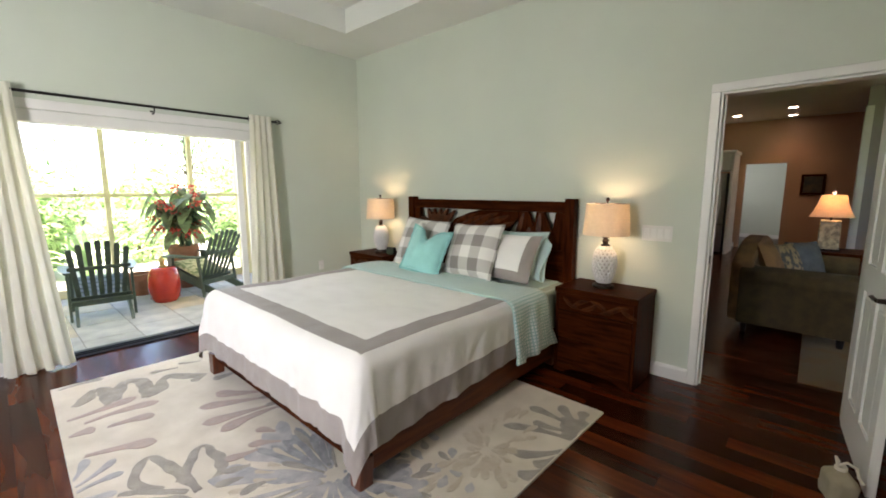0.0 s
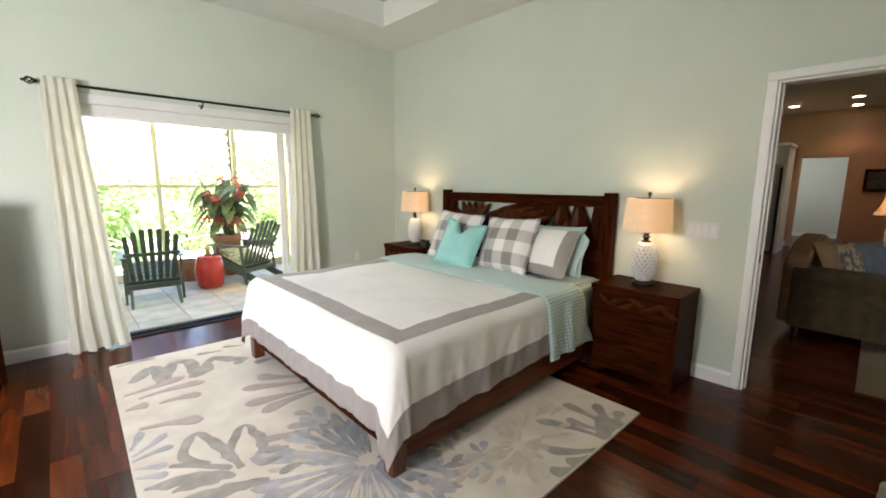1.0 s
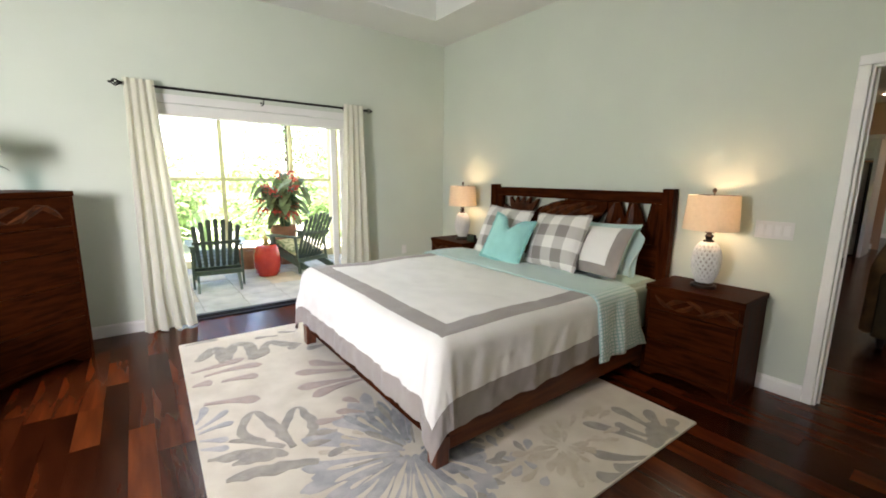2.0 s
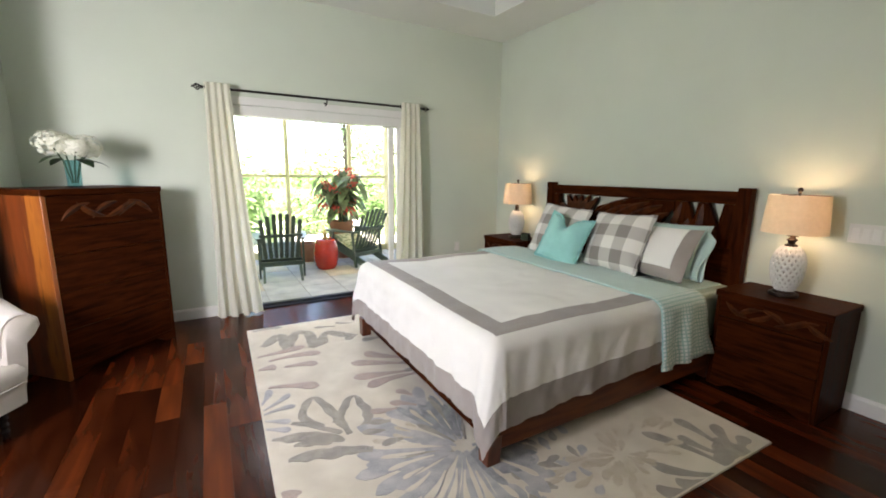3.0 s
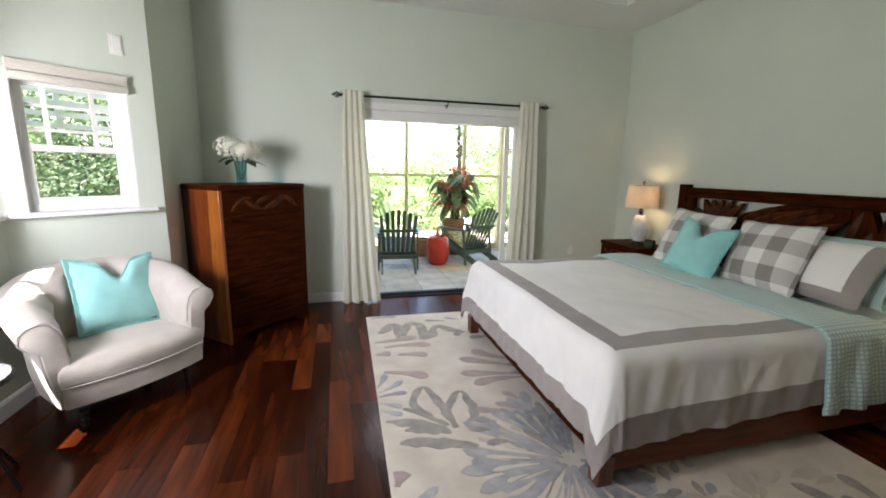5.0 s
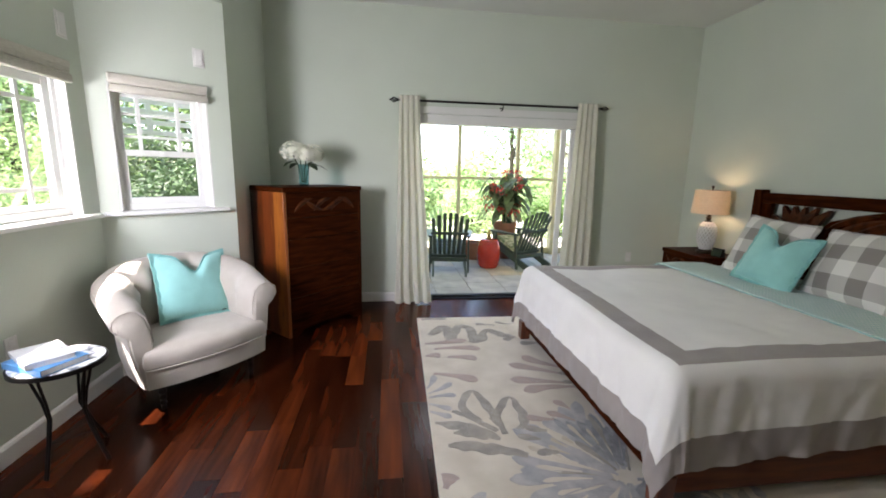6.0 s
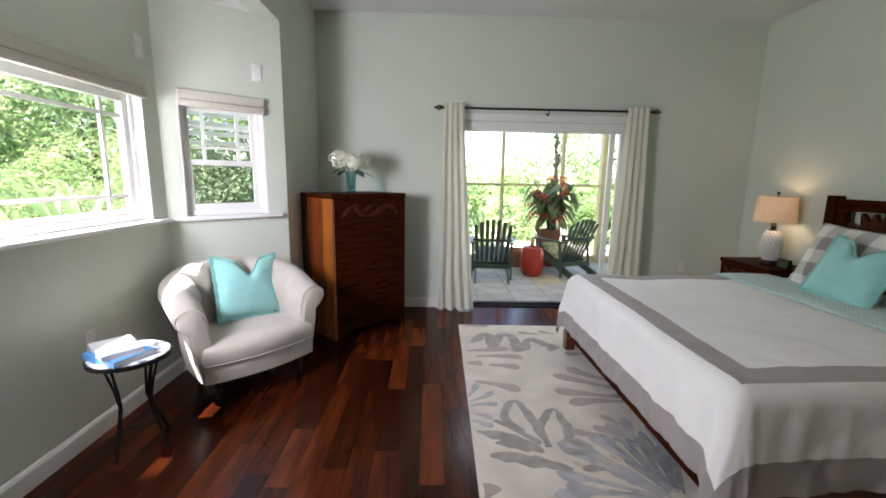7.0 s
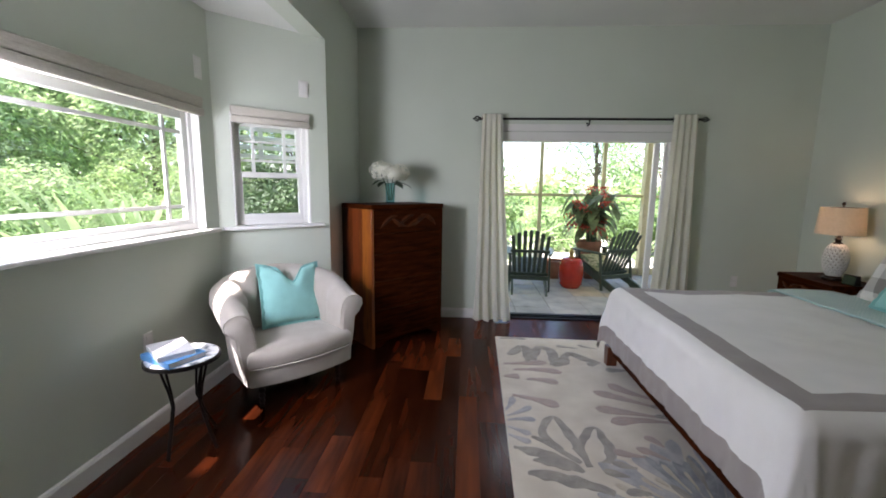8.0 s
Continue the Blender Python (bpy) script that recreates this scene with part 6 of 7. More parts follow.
# ---- garden ----
def leaf_cloud(blobs, count, size, seed, flat=1.2):
    """Leaf blades gathered in clumps over uneven blobs (x, y, z, radius)."""
    rng = np.random.default_rng(seed)
    wts = np.array([b[3] ** 2 for b in blobs])
    pick = rng.choice(len(blobs), count, p=wts / wts.sum())
    B = np.array(blobs)[pick]
    d = rng.normal(size=(count, 3))
    d /= np.linalg.norm(d, axis=1)[:, None]
    rad = B[:, 3] * (0.62 + 0.42 * rng.random(count) ** 0.6)
    clump = 0.26 * np.sin(d[:, 0] * 9 + B[:, 0] * 3) * np.sin(d[:, 1] * 8 + 1) * np.sin(d[:, 2] * 9)
    c = B[:, :3] + d * (rad * (1 + clump))[:, None]
    n = d + 0.7 * rng.normal(size=(count, 3)) + np.array([0, 0, flat])
    n /= np.linalg.norm(n, axis=1)[:, None]
    t = np.cross(n, rng.normal(size=(count, 3)))
    t /= np.linalg.norm(t, axis=1)[:, None]
    s = np.cross(n, t)
    L = size * (0.6 + 0.8 * rng.random(count))[:, None]
    v = np.stack([c - t * L, c + s * L * 0.42 + n * L * 0.08, c + t * L - n * L * 0.15, c - s * L * 0.42 + n * L * 0.08], 1).reshape(-1, 3)
    me = bpy.data.meshes.new("leaves")
    me.from_pydata(v.tolist(), [], np.arange(4 * count).reshape(-1, 4).tolist())
    return me


def leaves_ob(name, me, material, parent):
    me.materials.append(material)
    ob = new(name, me)
    ob.parent = parent
    return tagged(ob, kind="stuff")


def tree(x, y, h, r, material, seed, label, count=9000, size=0.11):
    rng = random.Random(seed)
    t = thing("tree", label, "tree", pose(x, y, -0.14), "garden trees")
    lean = Vector((rng.uniform(-0.3, 0.3), rng.uniform(-0.3, 0.3), 0))
    part("trunk", tube([(0, 0, 0), lean * 0.3 + Vector((0, 0, h * 0.25)), lean * 0.7 + Vector((0, 0, h * 0.5)), lean + Vector((0, 0, h * 0.8))], [0.16, 0.12, 0.09, 0.03], 10), M_BARK, t, "", True)
    blobs = [(lean.x, lean.y, h * 0.78, r * 0.7)]
    for k in range(11):
        a = 2 * math.pi * k / 11 + rng.uniform(-0.3, 0.3)
        rr = r * rng.uniform(0.4, 0.95)
        z = h * rng.uniform(0.35, 0.9)
        end = Vector((rr * math.cos(a), rr * math.sin(a), z))
        part("limb", tube([lean * 0.6 + Vector((0, 0, h * rng.uniform(0.28, 0.5))), end * 0.5 + Vector((0, 0, z * 0.35)), end], [0.04, 0.025, 0.010], 6), M_BARK, t, "", True)
        blobs.append((*end, r * rng.uniform(0.28, 0.5)))
    leaves_ob("crown", leaf_cloud(blobs, count, size, seed), material, t)
    return t


def shrub(x, y, h, r, material, seed, label, count=4500, size=0.07):
    rng = random.Random(seed)
    s = thing("shrub", label, "shrub", pose(x, y, -0.14), "garden shrubs")
    blobs = [(rng.uniform(-0.6, 0.6) * r, rng.uniform(-0.6, 0.6) * r, rng.uniform(0.2, 0.85) * h, r * rng.uniform(0.3, 0.5)) for _ in range(10)]
    for b in blobs[:5]:
        part("branch", tube([(0, 0, 0), (b[0] * 0.5, b[1] * 0.5, b[2] * 0.6), b[:3]], [0.03, 0.02, 0.008], 6), M_BARK, s)
    leaves_ob("foliage", leaf_cloud(blobs, count, size, seed), material, s)
    return s


def fronds(x, y, n, L, seed, label, material, steep=0.7, wide=0.045):
    """A rosette of long arching strap leaves."""
    rng = random.Random(seed)
    s = thing("strap_leaf_plant", label, "plant", pose(x, y, -0.14), "strap-leaved plants")
    for k in range(n):
        a = 2 * math.pi * k / n + rng.uniform(-0.25, 0.25)
        el, ln = rng.uniform(steep, 1.4), L * rng.uniform(0.7, 1.1)

        def at(u, v):
            r = ln * (math.cos(el) * u + 0.25 * u * u)
            z = ln * (math.sin(el) * u - 0.55 * u * u * math.cos(el))
            w = wide * math.sin(math.pi * min(0.97, u * 0.85 + 0.12)) * (2 * v - 1)
            return Vector((r * math.cos(a) - w * math.sin(a), r * math.sin(a) + w * math.cos(a), z + 0.4 * abs(w)))
        part("leaf", grid(9, 2, at), material, s, "", True)
    return s


# tall tree out of view, added to block part of the bay's sun
tree(-4.98, -1.33, 12.2, 1.2, M_FOL[2], 51, "unseen tall slender tree added to shade the bay window", 11000, 0.16)
trel = thing("shade_trellis", "white painted slatted shade hung under the eave", "trellis", BM_N @ pose(0, 0.42, 0))
for k in range(6):
    part("slat", box(W2A - 0.25, W2B + 0.45, -0.008, 0.008, 1.66 + 0.075 * k, 1.695 + 0.075 * k, 0.002), M_TRIM, trel)
for k in range(3):
    x = W2A - 0.1 + 0.42 * k
    part("hanger", box(x - 0.018, x + 0.018, 0.009, 0.025, 1.64, 2.86), M_TRIM, trel)
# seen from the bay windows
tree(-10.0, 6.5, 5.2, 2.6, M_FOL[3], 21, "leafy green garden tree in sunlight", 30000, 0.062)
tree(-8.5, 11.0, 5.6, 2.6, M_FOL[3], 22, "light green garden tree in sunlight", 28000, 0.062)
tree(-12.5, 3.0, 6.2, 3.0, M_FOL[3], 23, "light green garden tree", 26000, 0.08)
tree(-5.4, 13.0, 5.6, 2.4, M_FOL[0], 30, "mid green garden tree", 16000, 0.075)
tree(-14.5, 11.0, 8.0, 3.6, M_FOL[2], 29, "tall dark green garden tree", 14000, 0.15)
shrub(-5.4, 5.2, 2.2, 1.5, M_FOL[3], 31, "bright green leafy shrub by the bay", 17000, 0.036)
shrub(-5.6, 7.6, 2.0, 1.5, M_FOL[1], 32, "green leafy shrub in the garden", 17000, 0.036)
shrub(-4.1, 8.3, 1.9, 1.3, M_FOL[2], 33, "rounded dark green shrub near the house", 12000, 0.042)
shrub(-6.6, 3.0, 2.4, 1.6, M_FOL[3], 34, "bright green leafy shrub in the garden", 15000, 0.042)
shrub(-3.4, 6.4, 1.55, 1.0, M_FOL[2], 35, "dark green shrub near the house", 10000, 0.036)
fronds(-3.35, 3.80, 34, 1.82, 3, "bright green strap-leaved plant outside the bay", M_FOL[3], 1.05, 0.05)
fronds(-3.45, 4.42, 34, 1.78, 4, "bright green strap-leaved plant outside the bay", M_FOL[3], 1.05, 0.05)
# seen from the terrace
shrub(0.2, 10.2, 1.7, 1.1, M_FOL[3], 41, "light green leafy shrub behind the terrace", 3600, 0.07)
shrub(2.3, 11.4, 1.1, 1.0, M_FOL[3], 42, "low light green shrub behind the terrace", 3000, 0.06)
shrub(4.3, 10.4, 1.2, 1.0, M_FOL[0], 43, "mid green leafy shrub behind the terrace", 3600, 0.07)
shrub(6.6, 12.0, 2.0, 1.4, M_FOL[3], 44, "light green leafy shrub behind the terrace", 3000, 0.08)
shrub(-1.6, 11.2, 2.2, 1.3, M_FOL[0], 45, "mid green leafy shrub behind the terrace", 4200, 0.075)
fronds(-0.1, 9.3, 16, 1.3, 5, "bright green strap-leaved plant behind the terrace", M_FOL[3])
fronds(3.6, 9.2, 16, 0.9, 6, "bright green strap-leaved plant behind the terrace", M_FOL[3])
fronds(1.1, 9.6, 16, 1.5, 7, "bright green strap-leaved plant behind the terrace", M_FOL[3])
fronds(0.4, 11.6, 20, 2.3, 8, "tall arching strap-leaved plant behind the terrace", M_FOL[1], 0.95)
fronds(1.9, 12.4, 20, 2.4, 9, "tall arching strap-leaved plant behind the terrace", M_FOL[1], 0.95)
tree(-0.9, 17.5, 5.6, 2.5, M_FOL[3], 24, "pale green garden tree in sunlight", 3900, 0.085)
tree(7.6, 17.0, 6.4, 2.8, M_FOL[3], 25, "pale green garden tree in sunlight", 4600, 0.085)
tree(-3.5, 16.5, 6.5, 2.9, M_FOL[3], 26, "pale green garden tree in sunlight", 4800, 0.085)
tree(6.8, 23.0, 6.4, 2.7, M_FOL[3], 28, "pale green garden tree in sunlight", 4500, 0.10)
tree(12.5, 18.0, 7.0, 3.2, M_FOL[1], 27, "light green garden tree in sunlight", 6000, 0.15)
wd = [(x, 46 + 4 * math.sin(x * 0.7), 0.4 + 1.0 * math.sin(x * 1.3), 2.6) for x in np.arange(-34, 42, 3.2)]
wd += [(-26 + 3 * math.sin(y), y, 3.2 + 1.2 * math.sin(y * 1.7), 4.2) for y in np.arange(-12, 30, 3.2)]
woods = tagged(new("backdrop_woods", leaf_cloud(wd, 26000, 0.42, 77)), "far green woods round the garden", "woods", "", "stuff")
woods.data.materials.append(M_FOL[1])


# ---- living room beyond the doorway ----
M_TAN = mat("warm tan wall paint", (0.50, 0.33, 0.22), (0.46, 0.30, 0.20), scale=1.5, rough=0.8, bump=0.04, bscale=200)
M_MAUVE = mat("grey mauve wall paint", (0.36, 0.335, 0.34), (0.33, 0.31, 0.315), scale=1.5, rough=0.8, bump=0.04, bscale=200)
M_SOFA = mat("olive brown sofa cloth", (0.070, 0.046, 0.015), (0.044, 0.028, 0.009), scale=12, rough=0.95, bump=0.4, bscale=260)
M_GOLD = mat("gold brown cushion cloth", (0.22, 0.12, 0.045), (0.14, 0.075, 0.03), scale=10, rough=0.9, bump=0.3, bscale=220)
M_SLATEBLUE = mat("slate blue cushion cloth", (0.085, 0.095, 0.10), (0.055, 0.062, 0.068), scale=10, rough=0.9, bump=0.3, bscale=220)
M_PATT = mat("patterned cushion cloth", (0.26, 0.19, 0.10), (0.05, 0.05, 0.045), scale=16, rough=0.9, bump=0.3, spread=(0.45, 0.55))
M_STEEL = mat("brushed steel", (0.55, 0.54, 0.52), (0.45, 0.44, 0.43), scale=20, rough=0.3, metal=1.0, stretch=(8, 8, 1))
M_LRUG = mat("beige living room rug", (0.17, 0.125, 0.07), (0.20, 0.105, 0.03), scale=3.5, rough=1.0, bump=0.5, bscale=200, spread=(0.3, 0.5))
XL, LH = 12.57, 3.05
structure("wall_living_far", joined(box(XL, XL + 0.12, 1.61, 4.4, -0.1, LH), box(XL, XL + 0.12, -3.2, 0.83, -0.1, LH), box(XL, XL + 0.12, 0.83, 1.61, 2.04, LH)), M_TAN, "warm tan painted living room wall", "wall")
structure("wall_living_north", box(XE + 0.121, 15.6, 4.4, 4.52, -0.1, LH), M_TAN, "warm tan painted living room wall", "wall")
structure("wall_living_south", box(XE + 0.121, 15.6, -3.2, -3.08, -0.1, LH), M_TAN, "warm tan painted living room wall", "wall")
structure("wall_partition", box(9.62, 9.74, -3.079, -0.22, -0.1, LH), M_MAUVE, "grey mauve painted partition wall", "wall")
structure("ceiling_living", box(XE + 0.121, 15.6, -3.2, 4.52, LH + 0.001, LH + 0.1), M_CEIL, "white living room ceiling", "ceiling")
structure("wall_back_room", joined(box(15.4, 15.5, -1.0, 4.4, -0.1, LH), box(XL + 0.121, 15.4, 0.2, 0.3, -0.1, LH), box(XL + 0.121, 15.4, 2.6, 2.7, -0.1, LH)), M_WALL, "pale walls of the room beyond", "wall")
structure("trim", joined(box(9.60, 9.619, -0.30, -0.21, 0, 2.75), box(9.60, 9.76, -0.219, -0.20, 0, 2.75)), M_TRIM, "white painted opening trim", "trim")
structure("trim", joined(box(XL - 0.018, XL - 0.001, 0.75, 0.829, 0, 2.04), box(XL - 0.018, XL - 0.001, 1.611, 1.69, 0, 2.04), box(XL - 0.018, XL - 0.001, 0.75, 1.69, 2.041, 2.12)), M_TAN, "tan painted door trim", "trim")
structure("baseboard", joined(box(XL - 0.016, XL - 0.001, 1.70, 4.39, 0, 0.11), box(XL - 0.016, XL - 0.001, -3.0, 0.74, 0, 0.11)), M_TRIM, "white painted baseboard", "baseboard")
structure("baseboard", box(9.602, 9.618, -3.0, -0.31, 0, 0.11), M_TRIM, "white painted baseboard", "baseboard")
structure("baseboard", box(15.38, 15.398, 0.31, 2.59, 0, 0.11), M_TRIM, "white painted baseboard", "baseboard")

frg = thing("fridge", "tall stainless steel fridge in a cabinet recess", "fridge", pose(10.95, 1.735, 0))
part("body", box(0, 0.70, 0, 0.85, 0.02, 1.78, 0.01), M_BLACK, frg, "black fridge body")
part("upper_door", box(-0.05, -0.004, 0.01, 0.84, 0.66, 1.78, 0.01), M_STEEL, frg, "stainless steel door")
part("lower_door", box(-0.05, -0.004, 0.01, 0.84, 0.04, 0.65, 0.01), M_STEEL, frg, "stainless steel drawer")
part("handle", tube([(-0.055, 0.09, 0.72), (-0.09, 0.09, 0.76), (-0.09, 0.09, 1.66), (-0.055, 0.09, 1.70)], 0.012, 8), M_STEEL, frg, "", True)
cab = thing("cabinet", "cream painted tall cabinet surround beside the fridge", "cabinet", pose(10.9, 1.635, 0))
part("side_panel", box(0, 0.8, 0.0, 0.06, 0.0, 2.20, 0.004), M_TRIM, cab)
part("top_box", box(0.0, 0.8, 0.061, 1.2, 1.84, 2.20, 0.004), M_TRIM, cab)
part("cornice", box(-0.04, 0.82, -0.03, 1.2, 2.201, 2.27, 0.012), M_TRIM, cab)

pic = thing("framed_picture", "small dark landscape picture in a wooden frame on the tan wall", "picture", pose(XL - 0.001, 0.34, 1.54, 0, 0, -90))
part("frame", joined(box(-0.21, -0.16, -0.03, 0, -0.23, 0.23, 0.006), box(0.16, 0.21, -0.03, 0, -0.23, 0.23, 0.006), box(-0.159, 0.159, -0.03, 0, -0.23, -0.18, 0.006), box(-0.159, 0.159, -0.03, 0, 0.18, 0.23, 0.006)), M_WOOD, pic, "brown wooden frame")
part("canvas", box(-0.159, 0.159, -0.014, -0.002, -0.179, 0.179), mat("dark landscape paint", (0.10, 0.09, 0.05), (0.03, 0.04, 0.045), scale=7, rough=0.5), pic, "dark painted canvas")


def sofa(m):
    """Length along x, front towards -y, near arm at x = 0."""
    s = thing("sofa", "olive brown cloth sofa with rolled arms in the living room", "sofa", m)
    L, D = 1.52, 0.86

    def arm(x0):
        p = [(0.0, 0.10), (0.0, 0.50), (-0.035, 0.56), (-0.03, 0.64), (0.05, 0.675), (0.14, 0.675), (0.215, 0.64), (0.215, 0.56), (0.18, 0.50), (0.18, 0.10)]
        return prism([(x0 + a, z) for a, z in p], 0.0, D - 0.02, "y", 0.012)
    part("arm", arm(0.0), M_SOFA, s, "", True)
    part("arm", arm(L - 0.18), M_SOFA, s, "", True)
    part("base", box(0.181, L - 0.181, 0.04, D - 0.12, 0.10, 0.28, 0.01), M_SOFA, s)
    back, n = [], 16
    for k in range(n + 1):
        x = 0.02 + (L - 0.04) * k / n
        back.append((x, 0.70 + 0.22 * math.sin(math.pi * k / n) ** 0.8))
    part("backrest", prism([(0.02, 0.12)] + back + [(L - 0.02, 0.12)], D - 0.119, D + 0.06, "y", 0.02), M_GOLD, s, "camel-back in gold brown cloth", True)
    for x0, x1 in ((0.185, L / 2 - 0.004), (L / 2 + 0.004, L - 0.185)):
        part("seat_cushion", box(x0, x1, -0.03, D - 0.125, 0.282, 0.45, 0.045, 3), M_GOLD, s, "gold brown seat cushion", True)
    for x, y in ((0.07, 0.07), (L - 0.07, 0.07), (0.07, D - 0.08), (L - 0.07, D - 0.08)):
        part("leg", moved(lathe([(0.022, 0), (0.032, 0.099)], 12), pose(x, y, 0)), M_BLKWOOD, s)


sofa(pose(4.90, -0.09, 0, 0, 0, -3))
for x, y, rz, mt, lb, hh in ((5.36, 0.45, -8, M_GOLD, "gold brown square cushion on the sofa", 0.46), (5.62, 0.35, -24, M_PATT, "patterned brown cushion on the sofa", 0.42), (5.98, 0.22, -40, M_SLATEBLUE, "slate blue cushion on the sofa", 0.42)):
    single("cushion", pillow_bm(0.43, hh, 0.16, 12), mt, lb, "cushion", pose(x, y, 0.455, -22, 0, rz), "sofa cushions", True)

et = thing("end_table", "dark wooden end table beside the sofa", "end table", pose(6.75, 0.06, 0))
part("top", box(-0.30, 0.30, -0.30, 0.30, 0.675, 0.70, 0.006), M_WOODX, et)
part("apron", box(-0.24, 0.24, -0.24, 0.24, 0.59, 0.674, 0.004), M_WOOD, et)
part("shelf", box(-0.24, 0.24, -0.24, 0.24, 0.14, 0.16, 0.004), M_WOODX, et)
for x, y in ((-0.25, -0.25), (0.25, -0.25), (-0.25, 0.25), (0.25, 0.25)):
    part("leg", box(x - 0.025, x + 0.025, y - 0.025, y + 0.025, 0, 0.674, 0.003), M_WOOD, et)
ll = thing("table_lamp", "stone column table lamp with a lit bell shade", "table lamp", pose(6.75, 0.10, 0.70))
part("column", box(-0.095, 0.095, -0.095, 0.095, 0.0, 0.36, 0.008), mat("mottled stone", (0.42, 0.34, 0.22), (0.16, 0.13, 0.09), scale=22, rough=0.6, bump=0.5), ll, "mottled stone column")
part("plinth", box(-0.11, 0.11, -0.11, 0.11, 0.0, 0.02, 0.004), M_BLACK, ll)
part("stem", lathe([(0.012, 0.36), (0.012, 0.44)], 10), M_BRONZE, ll)
M_LSHADE = mat("glowing bell shade cloth", (0.84, 0.66, 0.46), (0.78, 0.60, 0.41), scale=20, rough=0.9, transl=0.5)
part("shade", moved(lathe([(0.285, 0.40), (0.235, 0.47), (0.19, 0.56), (0.16, 0.66), (0.157, 0.66), (0.187, 0.56), (0.232, 0.47), (0.282, 0.40)], 4, False), pose(0, 0, 0, 0, 0, 45)), M_LSHADE, ll, "lit bell shade")
part("finial", lathe([(0.006, 0.66), (0.02, 0.68), (0.018, 0.70), (0.004, 0.72)], 12), M_CERAMIC, ll, "", True)
part("bulb", lathe([(0.01, 0.44), (0.03, 0.48), (0.03, 0.52), (0.004, 0.55)], 12), M_BULB, ll, "glowing bulb", True)
lp = new("lamp_light", bpy.data.lights.new("lamp_light", "POINT"))
lp.data.energy, lp.data.color, lp.data.shadow_soft_size = 0.6, (1.0, 0.64, 0.36), 0.05
lp.parent = ll
lp.location = (0, 0, 0.59)
sky_lamp((14.0, 2.55, 1.7), (14.2, 0.3, 1.2), 1.0, 1.2, 3.0)      # added lamp that brightens the room beyond; no window is built there
M_DOWN = glow("recessed lamp glow", (1.0, 0.80, 0.58), 2.5)
for x, y in ((11.43, 1.73), (10.95, 0.76), (12.05, 0.80), (7.6, 1.6), (7.6, 3.2)):
    r = thing("recessed_light", "round lit recessed ceiling light", "ceiling light", pose(x, y, LH), "living room ceiling lights")
    part("ring", lathe([(0.095, -0.008), (0.10, -0.001), (0.082, -0.001), (0.080, -0.007)], 24, False), M_TRIM, r, "", True)
    part("lens", lathe([(0.078, -0.005), (0.078, -0.001)], 24), M_DOWN, r, "glowing lens")
    sl = new("downlight", bpy.data.lights.new("downlight", "SPOT"))
    sl.data.energy, sl.data.color, sl.data.spot_size, sl.data.spot_blend, sl.data.shadow_soft_size = 2.1, (1.0, 0.58, 0.32), radians(110), 0.6, 0.07
    sl.parent = r
    sl.location = (0, 0, -0.02)
lr = thing("living_room_rug", "beige patterned rug on the living room floor", "rug", pose(4.6, -0.75, 0))
part("wool_base", box(-0.70, 1.7, -1.0, 0.98, 0.001, 0.012, 0.003), M_LRUG, lr)

# assumed fixtures, never in view, added for warm light from the south
for x in (0.3, 1.6):
    r = thing("recessed_light", "round lit recessed light added out of view in the bedroom ceiling", "ceiling light", pose(x, -0.75, 3.055), "bedroom ceiling lights")
    part("ring", lathe([(0.095, -0.008), (0.10, -0.001), (0.082, -0.001), (0.080, -0.007)], 24, False), M_TRIM, r, "", True)
    part("lens", lathe([(0.078, -0.005), (0.078, -0.001)], 24), M_DOWN, r, "glowing lens")
    sl = new("downlight", bpy.data.lights.new("downlight", "SPOT"))
    sl.data.energy, sl.data.color, sl.data.spot_size, sl.data.spot_blend, sl.data.shadow_soft_size = 1.0, (1.0, 0.74, 0.48), radians(140), 0.8, 0.08
    sl.parent = r
    sl.location = (0, 0, -0.02)

# ---- terrace tiles ----
tile_meshes = [mesh_of("tile", box(-0.2215, 0.2215, -0.2965, 0.2965, -0.012, 0.0, 0.004), m) for m in (M_SLATE, M_SLATEW)]
trng = random.Random(3)
for col in range(13):
    for k in range(5):
        ob = new("tile", tile_meshes[1 if trng.random() < 0.46 else 0])
        ob.parent = patio
        ob.location = (-1.1 + 0.45 * col, YN + 0.30 + 0.6 * k + (0.22 if col % 2 else 0.0), PZ + trng.uniform(-0.001, 0.001))

# ---- floor planks ----
PW = 0.121
prng = random.Random(17)
lengths = (0.45, 0.62, 0.80, 1.00, 1.25)


def plank_bm(length):
    return box(-PW / 2 + 0.0006, PW / 2 - 0.0006, -length / 2 + 0.0006, length / 2 - 0.0006, -0.0115, 0.0)


plank_mesh = {L: mesh_of("plank", plank_bm(L), M_PLANK) for L in lengths}
V, F = [], []


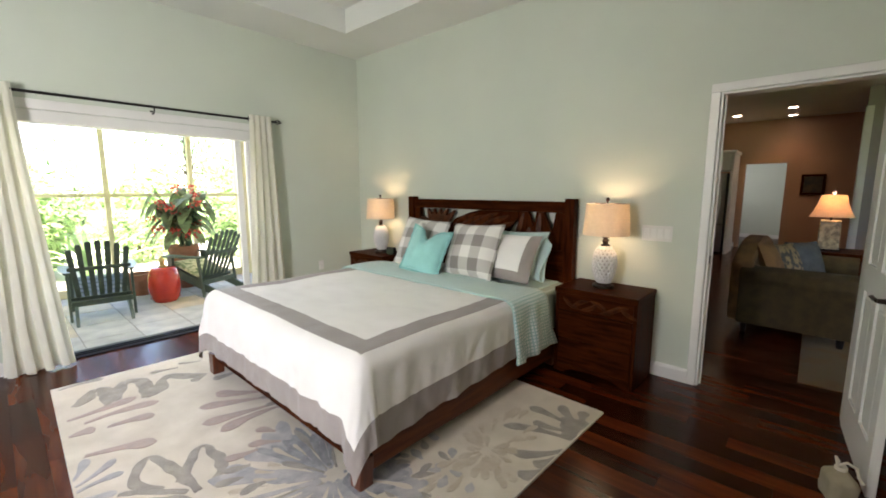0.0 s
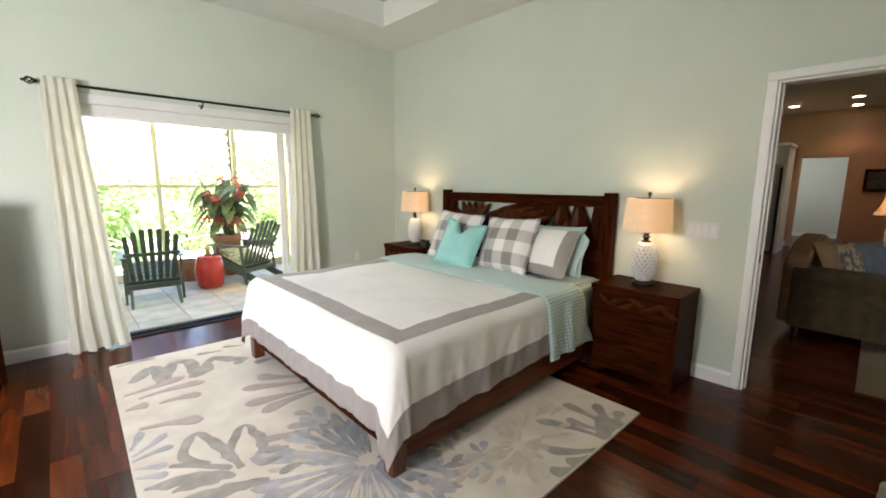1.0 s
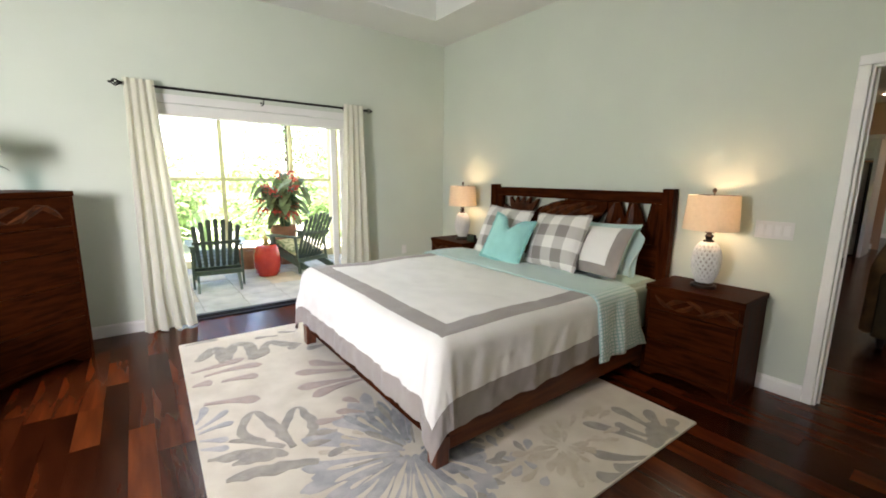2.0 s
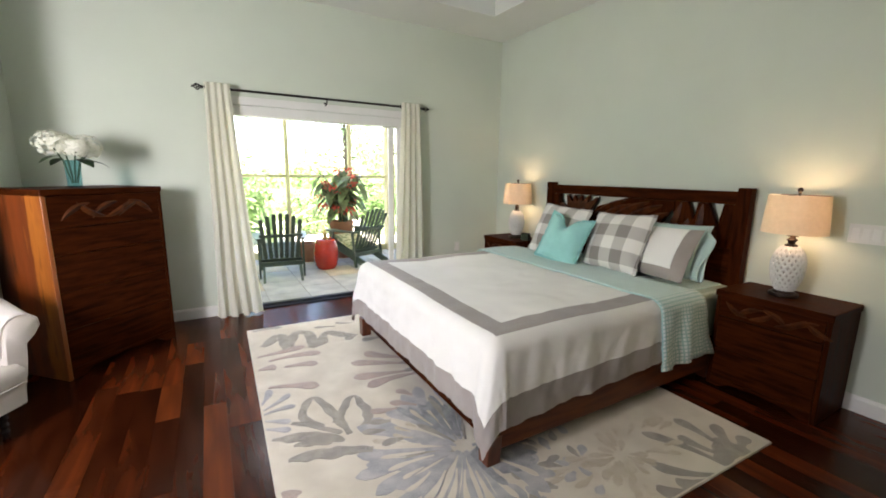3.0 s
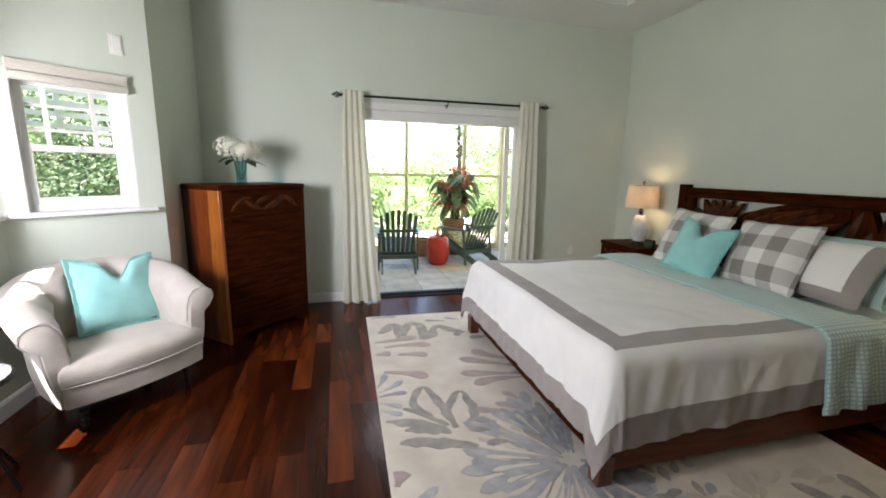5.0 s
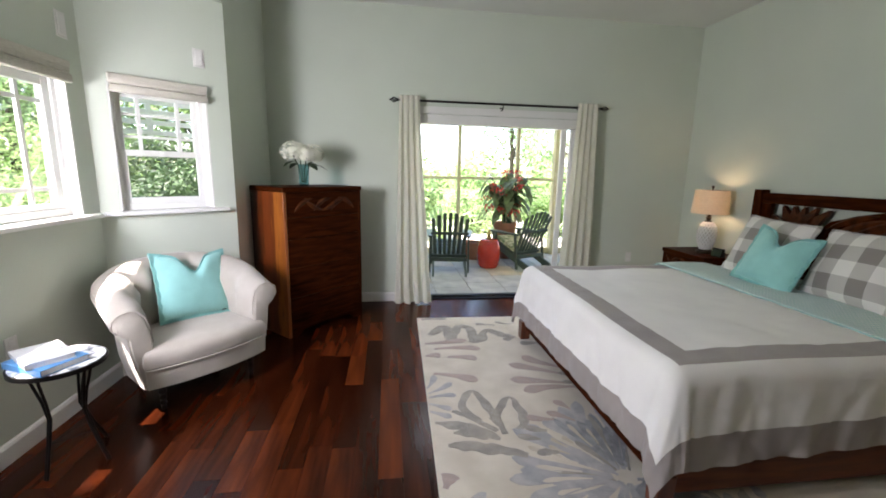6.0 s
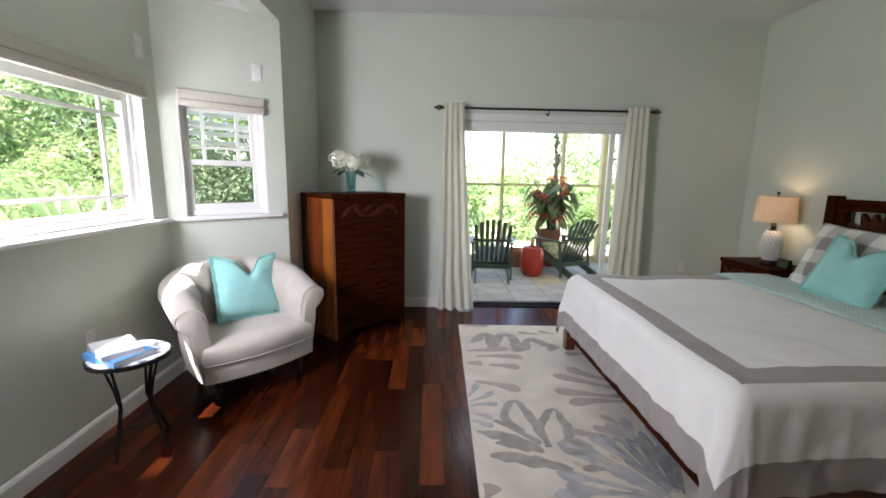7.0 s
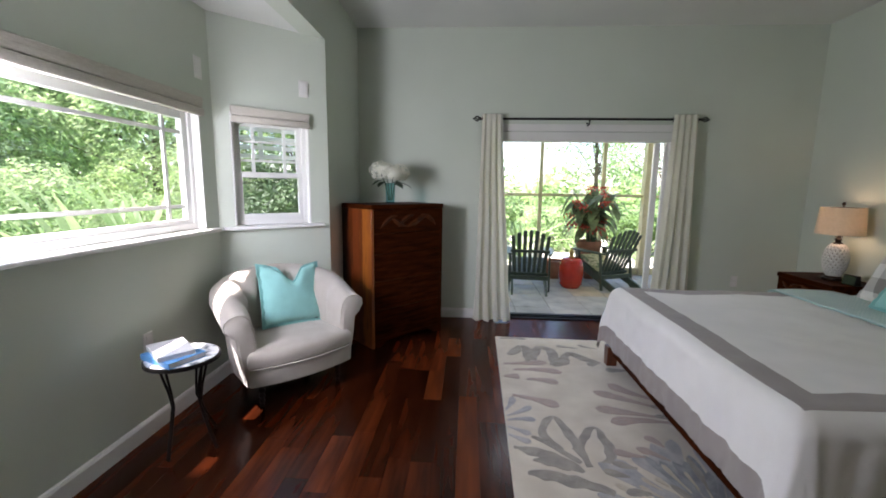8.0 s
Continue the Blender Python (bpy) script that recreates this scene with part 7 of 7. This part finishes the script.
def add_far(x, y, L):
    k = len(V)
    x0, x1, y0, y1 = x - PW / 2 + 0.0006, x + PW / 2 - 0.0006, y - L / 2 + 0.0006, y + L / 2 - 0.0006
    V.extend([(x0, y0, -0.0115), (x1, y0, -0.0115), (x1, y1, -0.0115), (x0, y1, -0.0115), (x0, y0, -0.0002), (x1, y0, -0.0002), (x1, y1, -0.0002), (x0, y1, -0.0002)])
    F.extend([(k + 4, k + 5, k + 6, k + 7), (k, k + 1, k + 5, k + 4), (k + 1, k + 2, k + 6, k + 5), (k + 2, k + 3, k + 7, k + 6), (k + 3, k, k + 4, k + 7)])


near = 0
LIGHT = {13: (2.925, 3.375), 14: (3.665, 4.095), 15: (2.03, 2.985)}    # pale boards by row of planks
for i in range(int((15.4 - (XB - 0.1)) / PW)):
    x = XB - 0.04 + PW * (i + 0.5)
    lo, hi = (-1.6, YN + 0.004) if x < XE + 0.12 else (-3.0, 4.4)
    if x < XW:
        lo, hi = 0.4, 3.9
    y = lo - prng.uniform(0, 0.8)
    while y < hi:
        L = prng.choice(lengths)
        if i in LIGHT and y < LIGHT[i][1]:
            a0, a1 = LIGHT[i]
            if y >= a0 - 0.001:
                ob = new("plank", mesh_of("plank", plank_bm(a1 - y), M_PLANKL))
                ob.parent = floor
                ob.location = (x, (y + a1) / 2, 0)
                y = a1
                continue
            if y + L > a0 - 0.3:
                add_far(x, (max(y, lo) + a0) / 2, a0 - max(y, lo))
                y = a0
                continue
        c = y + L / 2
        if x < 3.0 and y + L <= hi and y > 0.7 and near < 300 and not (0.35 < x < 2.3 and 1.3 < c < 3.9):
            ob = new("plank", plank_mesh[L])
            ob.parent = floor
            ob.location = (x, c, 0)
            near += 1
        else:
            e = min(y + L, hi)
            s0 = max(y, lo)
            if e - s0 > 0.05:
                add_far(x, (s0 + e) / 2, e - s0)
        y += L
me = bpy.data.meshes.new("planks")
me.from_pydata(V, [], F)
me.materials.append(M_PLANKS)
ob = new("planks", me)
ob.parent = floor
tagged(ob, "dark glossy hardwood planks", "", "", "stuff")
